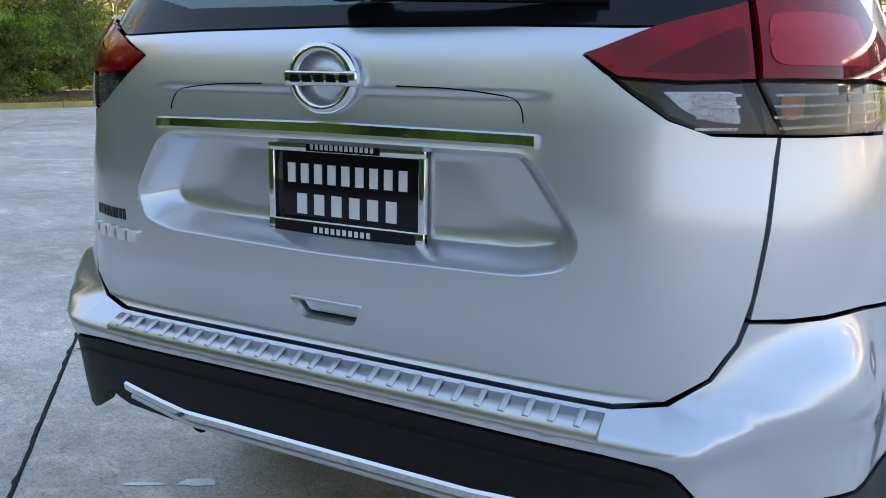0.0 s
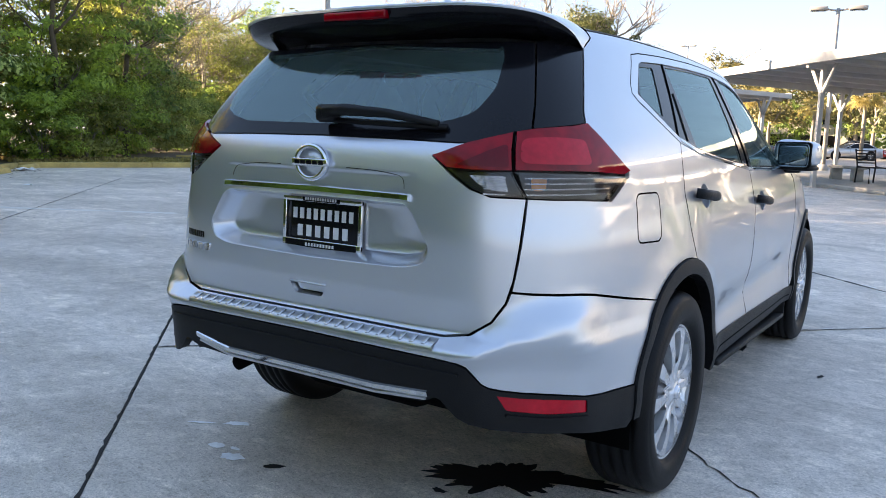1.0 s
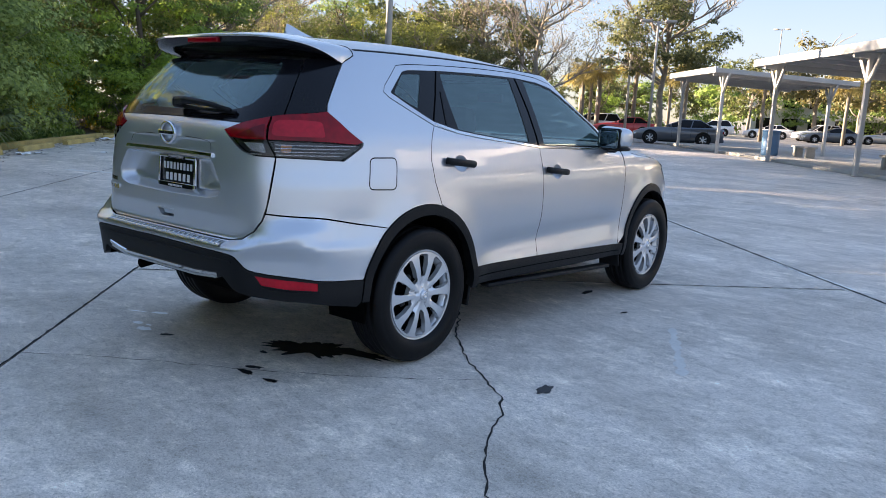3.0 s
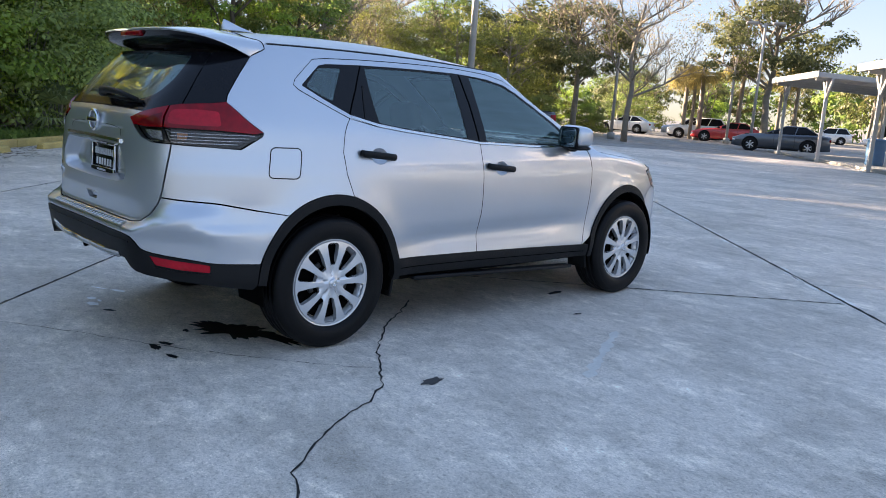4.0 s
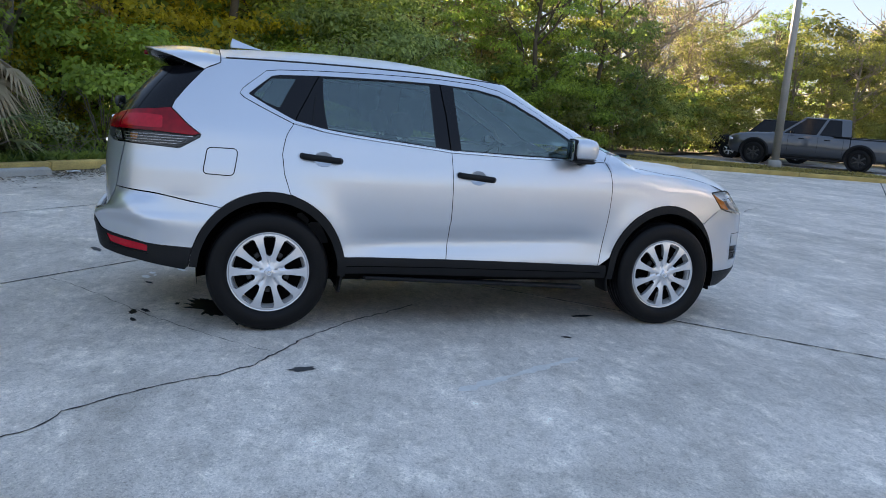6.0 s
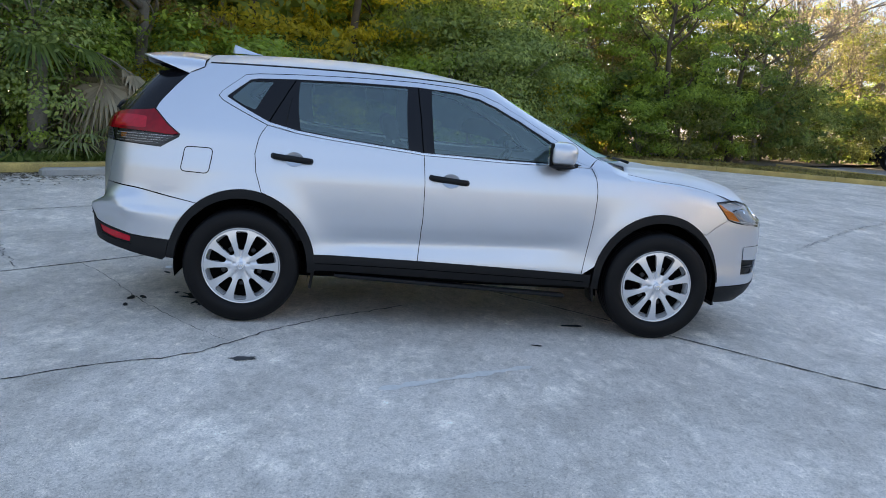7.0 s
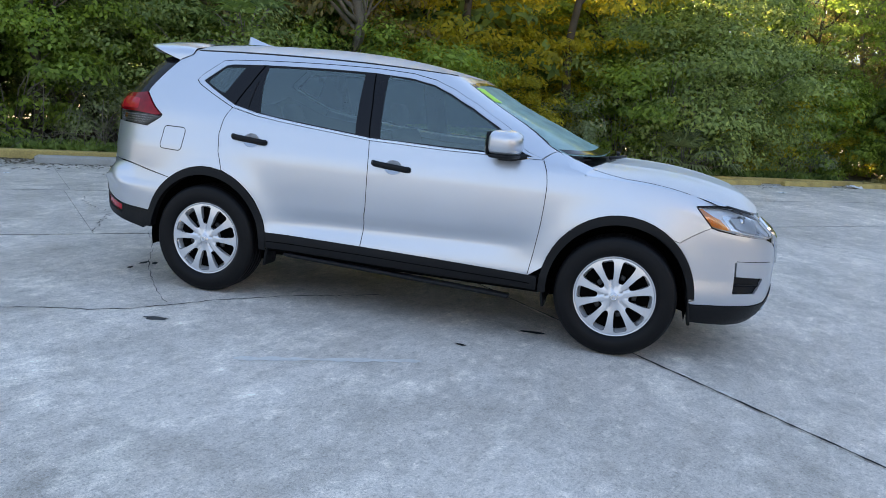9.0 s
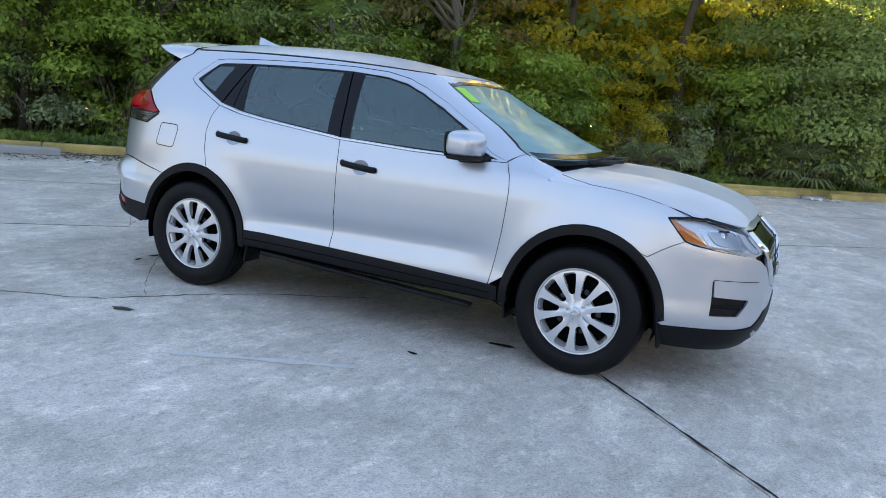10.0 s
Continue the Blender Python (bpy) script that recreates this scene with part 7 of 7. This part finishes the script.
        for hy in ((y0 + y3) / 2 - 0.12, (y0 + y3) / 2 + 0.92, (y0 + y3) / 2 - 1.0):
            bm = bmesh.new()
            box(bm, sgn * (w * 0.998), hy, zb - 0.36, 0.012, 0.008, 0.62)
            part("door_gap", bm, DARK, v, smooth=False)
    for y, s in ((-rear, -1), (wb + front, 1)):
        bm = bmesh.new()
        box(bm, 0, y - s * 0.06, low + 0.14, w * 1.75, 0.18, 0.20, 0.04)
        part("bumper", bm, trim or paint, v)
    bm = bmesh.new()
    box(bm, 0, wb / 2, low - 0.01, w * 1.75, wb - 2 * wheel_r - 0.2, 0.10, 0.02)
    part("sill", bm, BLACK_PLASTIC, v)
    if bed:
        bm = bmesh.new()
        z = float(f(bed[0]))
        box(bm, 0, (bed[0] + bed[1]) / 2, z + 0.002, w * 1.45, bed[1] - bed[0], 0.012)
        part("bed_cover", bm, BLACK_PLASTIC, v)
    return v


GREY_PAINT = mat("gunmetal_paint", (0.085, 0.09, 0.10), 0.3, 0.6, 0.05, 2, 600, 0, 1.0)
SLATE_PAINT = mat("slate_paint", (0.10, 0.115, 0.135), 0.3, 0.6, 0.05, 2, 600, 0, 1.0)
WHITE_PAINT = mat("white_paint", (0.78, 0.78, 0.77), 0.35, 0, 0.03, 2, 300, 0, 0.8)
RED_PAINT = mat("red_paint", (0.50, 0.03, 0.03), 0.3, 0, 0.05, 2, 300, 0, 1.0)
SILVER2 = mat("silver_far", (0.5, 0.51, 0.53), 0.3, 0.7, 0.04, 2, 300, 0, 0.8)
BLACK_RIM = mat("black_rim", (0.04, 0.04, 0.04), 0.35, 0.5, 0.2, 20, 100)


def facing(x, y, tx, ty, z=0.0):
    """A pose at x, y with its +y towards tx, ty."""
    return pose(x, y, z, 0, 0, math.degrees(math.atan2(-(tx - x), ty - y)))


truck = vehicle("pickup_truck", "dark grey crew-cab pickup parked beyond the island", facing(-20.48, 25.76, -23.13, 23.21), GREY_PAINT, 3.70, 0.98, 1.25, 0.96,
                [(-1.3, 1.22), (1.05, 1.22), (1.2, 1.25), (3.0, 1.25), (3.25, 1.22), (3.9, 1.18), (4.4, 1.10), (4.7, 0.98)], (0.34, 0.42, 2.05, 2.85, 1.88), 0.40, 0.36, (-1.1, 0.95), "pickup truck", BLACK_RIM, BLACK_PLASTIC)
truck.scale = (1.08, 1.08, 1.08)
vehicle("parked_suv", "dark suv parked beside the pickup truck", facing(-24.6, 26.3, -26.9, 24.1), GLOSS_BLACK, 2.9, 0.9, 1.0, 0.95,
                   [(-1.0, 1.15), (2.0, 1.15), (2.7, 1.10), (3.4, 1.02), (3.8, 0.85)], (-0.9, -0.55, 1.6, 2.3, 1.88), 0.38, 0.28)
sedan_args = (2.9, 0.95, 1.08, 0.92, [(-1.1, 0.98), (-0.5, 1.05), (0.5, 1.02), (2.0, 0.98), (2.5, 0.96), (3.3, 0.85), (3.85, 0.66)], (-0.65, 0.15, 1.25, 2.25, 1.45), 0.34, 0.20)
vehicle("sedan", "slate-grey saloon parked past the canopy", facing(-13.9, 41.6, -16.8, 40.4), SLATE_PAINT, *sedan_args)
van_args = (2.7, 0.9, 1.0, 0.91, [(-1.0, 1.08), (2.0, 1.05), (2.6, 1.0), (3.3, 0.88), (3.6, 0.75)], (-0.85, -0.4, 1.3, 2.2, 1.66), 0.35, 0.24)
far_cars = ((-23.0, 53.0, RED_PAINT, 0, "red hatchback in the far row of cars"), (-27.5, 56.5, WHITE_PAINT, 1, "white suv in the far row of cars"), (-35.0, 57.5, WHITE_PAINT, 0, "white saloon parked beyond the far trees"), (-30.5, 60.5, SILVER2, 1, "silver suv in the far row of cars"),
            (-27.5, 82, WHITE_PAINT, 1, "white suv in the far row of cars"), (-22, 84, WHITE_PAINT, 0, "white saloon in the far row of cars"), (-17, 83, WHITE_PAINT, 1, "white suv in the far row of cars"), (-11.5, 86, SILVER2, 0, "silver saloon in the far row of cars"), (-6, 83, SLATE_PAINT, 1, "dark suv in the far row of cars"), (-1.5, 86, RED_PAINT, 0, "red saloon in the far row of cars"), (3.6, 83, WHITE_PAINT, 1, "white suv in the far row of cars"), (-14, 76, SLATE_PAINT, 0, "dark saloon parked past the canopy"), (-5, 74, SILVER2, 0, "silver saloon parked past the canopy"), (1, 73, GREY_PAINT, 1, "dark suv parked past the canopy"))
for i, (x, y, pnt, kind, lab) in enumerate(far_cars):
    a = radians(205 + 9 * math.sin(i * 2.3))
    vehicle("parked_car", lab, facing(x, y, x + math.cos(a), y + math.sin(a)), pnt, *(van_args if kind else sedan_args))


# ---- canopies: white steel shelters on forked posts ----
ALONG, ACROSS = Vector((0.623, -0.783, 0)), Vector((0.783, 0.623, 0))


def canopy(origin, length, depth, posts, label, z=3.15):
    m = Matrix.Translation(origin) @ pose(0, 0, 0, 0, 0, math.degrees(math.atan2(ALONG.y, ALONG.x)))
    c = empty("canopy", m, label, "canopy", "shelters over the far bays")
    rise = 0.30
    bm = bmesh.new()
    box(bm, length / 2, depth / 2, z + rise / 2 + 0.06, length, depth, 0.05, 0.01)
    for v in bm.verts:
        v.co.z += rise * (0.5 - v.co.y / depth)
    part("deck", bm, WHITE_STEEL, c, smooth=False)
    for y, dz in ((0.0, rise), (depth, 0.0)):
        bm = bmesh.new()
        box(bm, length / 2, y, z + dz + 0.02, length + 0.1, 0.06, 0.26, 0.012)
        part("fascia", bm, WHITE_STEEL, c, smooth=False)
    for x in (0.0, length):
        bm = bmesh.new()
        box(bm, x, depth / 2, z + rise / 2, 0.06, depth, 0.20, 0.01)
        for v in bm.verts:
            v.co.z += rise * (0.5 - v.co.y / depth)
        part("fascia", bm, WHITE_STEEL, c, smooth=False)
    for k in range(int(length / 1.5)):
        bm = bmesh.new()
        box(bm, 0.75 + 1.5 * k, depth / 2, z + rise / 2 - 0.03, 0.08, depth - 0.1, 0.12)
        for v in bm.verts:
            v.co.z += rise * (0.5 - v.co.y / depth)
        part("beam", bm, WHITE_STEEL, c, smooth=False)
    for x in posts:
        for y in (0.6, depth - 0.9):
            zz = z + rise * (1 - y / depth) - 0.05
            bm = bmesh.new()
            box(bm, 0, 0, zz / 2, 0.13, 0.13, zz, 0.012)
            p = part("post", bm, WHITE_STEEL, c, smooth=False)
            p.matrix_local = pose(x, y, 0)
            for s in (-1, 1):
                bm = tube([(0, 0, zz - 0.85), (s * 0.62, 0, zz - 0.04)], 0.055, 6)
                part("brace", bm, WHITE_STEEL, p)
            bm = bmesh.new()
            box(bm, 0, 0, 0.01, 0.28, 0.28, 0.03, 0.004)
            part("foot", bm, GALV, p)
        bm = bmesh.new()
        box(bm, x, depth / 2, z + rise / 2 - 0.12, 0.12, depth - 0.2, 0.16)
        for v in bm.verts:
            v.co.z += rise * (0.5 - v.co.y / depth)
        part("rafter", bm, WHITE_STEEL, c, smooth=False)
    return c


def along(k, off=0.0):
    return Vector((-1.8, 22.4, 0)) + ALONG * k + ACROSS * off


canopy(along(-7.3, -0.6), 26.0, 6.2, (0.75, 7.3, 13.6, 19.9), "white steel parking canopy on forked posts", 3.28)
canopy(along(-19.2, -0.6), 7.4, 6.2, (0.6, 6.8), "smaller white canopy beyond the first", 3.28)
canopy(along(-14.0, 13.0), 34.0, 6.2, (1, 7, 13, 19, 25, 31), "white steel canopy over the far bays", 3.3)
bm = bmesh.new()
box(bm, 0, 0, 0.06, 40, 7.0, 0.14, 0.03)
walkway = part("island_kerb", bm, STOP_GREY, None)
walkway.matrix_world = Matrix.Translation(along(-2, 3.8)) @ pose(0, 0, 0, 0, 0, math.degrees(math.atan2(ALONG.y, ALONG.x)))
tagged(walkway, "low concrete walkway under the canopies", "pavement", kind="structure")

BIN_BLUE = mat("blue_plastic", (0.04, 0.13, 0.26), 0.5, 0, 0.1, 4, 60)
bin_ob = part("bin", lathe([(0.0, 0.0), (0.30, 0.0), (0.33, 0.08), (0.34, 0.55), (0.33, 0.95), (0.36, 0.97), (0.36, 1.02), (0.30, 1.03), (0.29, 0.9), (0.0, 0.85)], 24, "z"), BIN_BLUE, None)
bin_ob.matrix_world = pose(-6.9, 31.0, 0.13)
tagged(bin_ob, "blue plastic barrel bin under the canopy", "bin")
for k, off in ((-2.2, 2.4), (-9.5, 2.6)):
    b = empty("bench", Matrix.Translation(along(k, off)) @ pose(0, 0, 0.13, 0, 0, -51), "low concrete bench under the canopy", "bench", "benches under the canopy")
    bm = bmesh.new()
    box(bm, 0, 0, 0.42, 1.5, 0.42, 0.09, 0.02)
    part("seat", bm, STOP_GREY, b)
    for s in (-0.55, 0.55):
        bm = bmesh.new()
        box(bm, s, 0, 0.19, 0.16, 0.36, 0.38, 0.02)
        part("leg", bm, STOP_GREY, b)
rack = empty("metal_chair", Matrix.Translation(along(-0.6, 2.2)) @ pose(0, 0, 0.13, 0, 0, 40), "black tubular metal chair under the canopy", "chair")
for pts in ([(-0.3, -0.3, 0), (-0.28, -0.25, 0.45), (-0.3, 0.3, 0.5), (-0.32, 0.42, 1.0)], [(0.3, -0.3, 0), (0.28, -0.25, 0.45), (0.3, 0.3, 0.5), (0.32, 0.42, 1.0)], [(-0.3, 0.35, 0), (-0.3, 0.3, 0.5)], [(0.3, 0.35, 0), (0.3, 0.3, 0.5)]):
    part("leg", tube(pts, 0.025, 6), BLACK_PLASTIC, rack)
for i in range(5):
    part("slat", tube([(-0.3, -0.2 + 0.12 * i, 0.47), (0.3, -0.2 + 0.12 * i, 0.47)], 0.02, 5), BLACK_PLASTIC, rack)
    part("slat", tube([(-0.31, 0.34 + 0.02 * i, 0.6 + 0.09 * i), (0.31, 0.34 + 0.02 * i, 0.6 + 0.09 * i)], 0.02, 5), BLACK_PLASTIC, rack)


# ---- lamp posts ----
def lamp_post(x, y, h, label, heads=2, turn=0.0, r=0.10):
    t = empty("street_lamp", pose(x, y, 0.0, 0, 0, turn), label, "street lamp", "lamp posts on the lot")
    part("pole", tube([(0, 0, 0), (0, 0, h * 0.5), (0, 0, h)], r, 12, 0.75), GALV, t)
    part("base", lathe([(0.0, 0.0), (0.22, 0.0), (0.22, 0.35), (0.12, 0.40)], 20, "z"), STOP_GREY, t)
    for s in ((-1, 1)[:heads] if heads > 1 else (1,)):
        part("arm", tube([(0, 0, h - 0.1), (s * 0.45, 0, h - 0.02)], 0.04, 6), GALV, t)
        bm = bmesh.new()
        box(bm, s * 0.75, 0, h + 0.0, 0.70, 0.42, 0.16, 0.04)
        hd = part("lamp_head", bm, GALV, t)
        bm = bmesh.new()
        box(bm, s * 0.75, 0, h - 0.085, 0.5, 0.3, 0.02)
        part("lens", bm, CLEAR, hd)
    return t


lamp_post(-17.35, 18.95, 9.5, "tall grey lamp post on the planted island", r=0.14)
lamp_post(-18.6, 44.5, 7.35, "twin-headed lamp post beyond the canopy", turn=30)
lamp_post(-3.2, 35.0, 6.9, "twin-headed lamp post above the canopy", turn=10)
lamp_post(-31.0, 109.0, 14.0, "tall distant mast with floodlight heads", turn=0)
lamp_post(-23.5, 37.0, 6.5, "slim lamp post among the far trees", 1)
lamp_post(-22.5, 49.0, 6.0, "slim lamp post among the far trees", 1)
lamp_post(-26.5, 52.0, 6.0, "slim lamp post among the far palms", 1)

# grass on the island
grass_n = 9000
gp = []
while len(gp) < grass_n:
    t, s = rng.uniform(0, 1), rng.uniform(0.05, 3.2)
    a, b = np.array(corner), np.array((-13.9, 21.2))
    d = (b - a) / np.linalg.norm(b - a)
    p = a + (b - a) * t + np.array([-d[1], d[0]]) * s
    gp.append((p[0], p[1], 0.09))
scatter("grass", 1, lambda: (-17.0, 18.0, 0.08), 0.02, GRASS, "sparse dry grass on the planted island", "grass")
me = leaf_mesh("grass_blades", np.array(gp) + np.array([0, 0, 0.03]), 0.14, -2.0)
tagged(part("grass_tufts", me, LEAF_DRY, None, smooth=False), "tufts of dry grass behind the yellow kerb", "grass", kind="stuff")
gp = np.array([(*pq(-7.55 - abs(rng.normal(0, 0.5)), rng.uniform(-16, 19)), 0.1) for _ in range(14000)])
me = leaf_mesh("weed_blades", gp + np.array([0, 0, 0.04]), 0.20, -1.6)
tagged(part("weeds", me, LEAF_DEEP, None, smooth=False), "low green weeds at the foot of the thicket", "weeds", kind="stuff")

# ---- farther trees ----
oak = tree("broad dark-olive oak beyond the canopies", 9.6, 4.6, LEAF_OLIVE, 13000, 0.21, 31, 0.40, PALE_BARK, 75, 0.26, 11, 0.085, 5)
far_oak = tree("olive-green tree far beyond the parked cars", 8.6, 4.4, LEAF_OLIVE, 3600, 0.38, 34, 0.25, PALE_BARK, 60, 0.24, 7, 0.11)
LEAF_GOLD = leaf_mat("golden_leaf", (0.10, 0.10, 0.035), (0.19, 0.16, 0.05), 0.35)
gold = tree("yellowish tree catching the low sun", 8.0, 4.4, LEAF_GOLD, 4200, 0.34, 32, 0.35, PALE_BARK, 60, 0.22, 8, 0.11)
bare = tree("half-bare pale tree with thin branches", 8.6, 4.4, LEAF_PALE, 6500, 0.085, 33, 0.35, PALE_BARK, 120, 0.19, 9, 0.12, 5)
for src, x, y, s in ((oak, -20.5, 50.0, 1.06), (oak, -25.6, 36.0, 0.85), (far_oak, -33, 42, 0.95), (gold, -21.0, 92.0, 1.25), (gold, -8, 95, 1.2), (gold, -14.0, 80.0, 1.0), (far_oak, 2.0, 88.0, 1.1), (far_oak, -5.0, 78.0, 0.9), (bare, -21.2, 35.0, 1.0), (bare, -29.5, 47.0, 0.95), (bare, -27.5, 19.0, 0.85), (bare, -30.5, 21.5, 0.95), (bare, -33.0, 26.0, 0.95), (far_oak, -36.0, 38.0, 0.95), (far_oak, -40, 47, 1.0), (far_oak, -46, 52, 1.1), (far_oak, -36, 70, 0.66), (far_oak, -48, 78, 0.75), (gold, -56, 66, 1.0), (far_oak, -27, 88, 0.9), (far_oak, 8, 100, 1.3), (gold, 16, 95, 1.2), (far_oak, -60, 90, 0.85), (far_oak, -40, 100, 0.8), (far_oak, -16, 108, 1.0), (far_oak, -3, 112, 1.3), (gold, -50, 105, 0.8)):
    put(src, x, y, s, 0.0)
# mostly hidden trees added behind the truck to keep the low sun off the island trees
for k in range(3):
    put(shade_tree, -37.0 - 1.5 * (k % 2), 6.0 + 3.6 * k, 0.95)
for k in range(4):
    put(shade_tree, -46 - 2.0 * (k % 3), 4 + 9.0 * k, 1.2)
palm = palmetto("cabbage palm with a tufted crown", 26, 1.1, LEAF_DRY, 41, 4.6, 1.1)
for x, y, s in ((-26.4, 52.0, 1.0), (-28.2, 54.0, 0.9), (-24.6, 54.5, 1.05), (-30.6, 57.0, 1.0), (-22.0, 58.0, 0.95), (-18.5, 66.0, 1.0), (-33.0, 61.0, 1.1), (-13.0, 70.0, 1.0), (-9.0, 72.0, 0.95), (-25.5, 63.0, 1.0), (-36.0, 66.0, 1.1), (-5.0, 70, 1.0)):
    put(palm, x, y, s, 0.0)

# ---- far building ----
PLASTER = mat("white_plaster", (0.62, 0.58, 0.52), 0.8, 0, 0.08, 1, 20, 0.1)


def building(x, y, sx, sy, h, turn, label, bays):
    b = empty("building", pose(x, y, 0, 0, 0, turn), label, "building", "far buildings")
    bm = bmesh.new()
    box(bm, 0, 0, h / 2, sx, sy, h, 0.02)
    part("wall", bm, PLASTER, b, smooth=False)
    bm = bmesh.new()
    box(bm, 0, 0, h + 0.25, sx + 0.4, sy + 0.4, 0.5, 0.03)
    part("roof", bm, WHITE_STEEL, b, smooth=False)
    for i in range(bays):
        xx = -sx / 2 + (i + 0.5) * sx / bays
        for z in (1.6, 4.6)[: 2 if h > 5 else 1]:
            bm = bmesh.new()
            box(bm, xx, -sy / 2, z, sx / bays * 0.6, 0.12, 1.6, 0.02)
            w = part("window", bm, GLOSS_BLACK, b, smooth=False)
            bm = bmesh.new()
            box(bm, xx, -sy / 2 - 0.04, z - 0.88, sx / bays * 0.68, 0.2, 0.1, 0.01)
            part("sill", bm, WHITE_STEEL, w, smooth=False)
    return b


building(-22.0, 118.0, 26, 14, 7.0, 10, "low white building behind the far cars", 8)
building(12.0, 130.0, 30, 14, 6.0, -5, "long white building in the distance", 9)

# shrubs past the pickup truck, and the wood behind them
for x, y, sc, k in ((-26.0, 33.5, 1.0, 4), (-28.0, 35.0, 1.1, 4), (-30.0, 37.0, 1.1, 4), (-32.5, 38.0, 1.2, 4), (-34.5, 40.5, 1.2, 4), (-37.0, 43.0, 1.2, 4)):
    put(bushes[k], x, y, sc, 0.0)
for x, y, sc, k in ((-38, 34, 1.0, 4), (-40, 38, 1.05, 0), (-43, 42, 1.1, 4), (-36, 29, 1.0, 0), (-38.5, 25, 1.0, 4), (-33, 15, 1.0, 0), (-29, 11, 1.0, 4), (-26, 8.5, 1.0, 0)):
    put(kinds[k], x, y, sc, 0.0)
# a hedge far off that closes the view under the crowns
for k in range(34):
    x = -92 + 4.2 * k
    put(thick_bush, x, 108 + 9 * math.sin(k * 1.7) - 0.35 * abs(x + 20) * 0.3, rng.uniform(1.6, 2.3), 0.0)
for x, y, sc, k in ((-27.5, 40.5, 0.85, 4), (-29.3, 42.0, 0.9, 0), (-31.0, 44.0, 1.0, 4), (-46, 62, 1.5, 0), (-50, 58, 1.6, 2), (-54, 55, 1.6, 0), (-42, 66, 1.5, 2), (-38, 74, 1.5, 0), (-44, 72, 1.6, 4)):
    put(bushes[k], x, y, sc, 0.0)
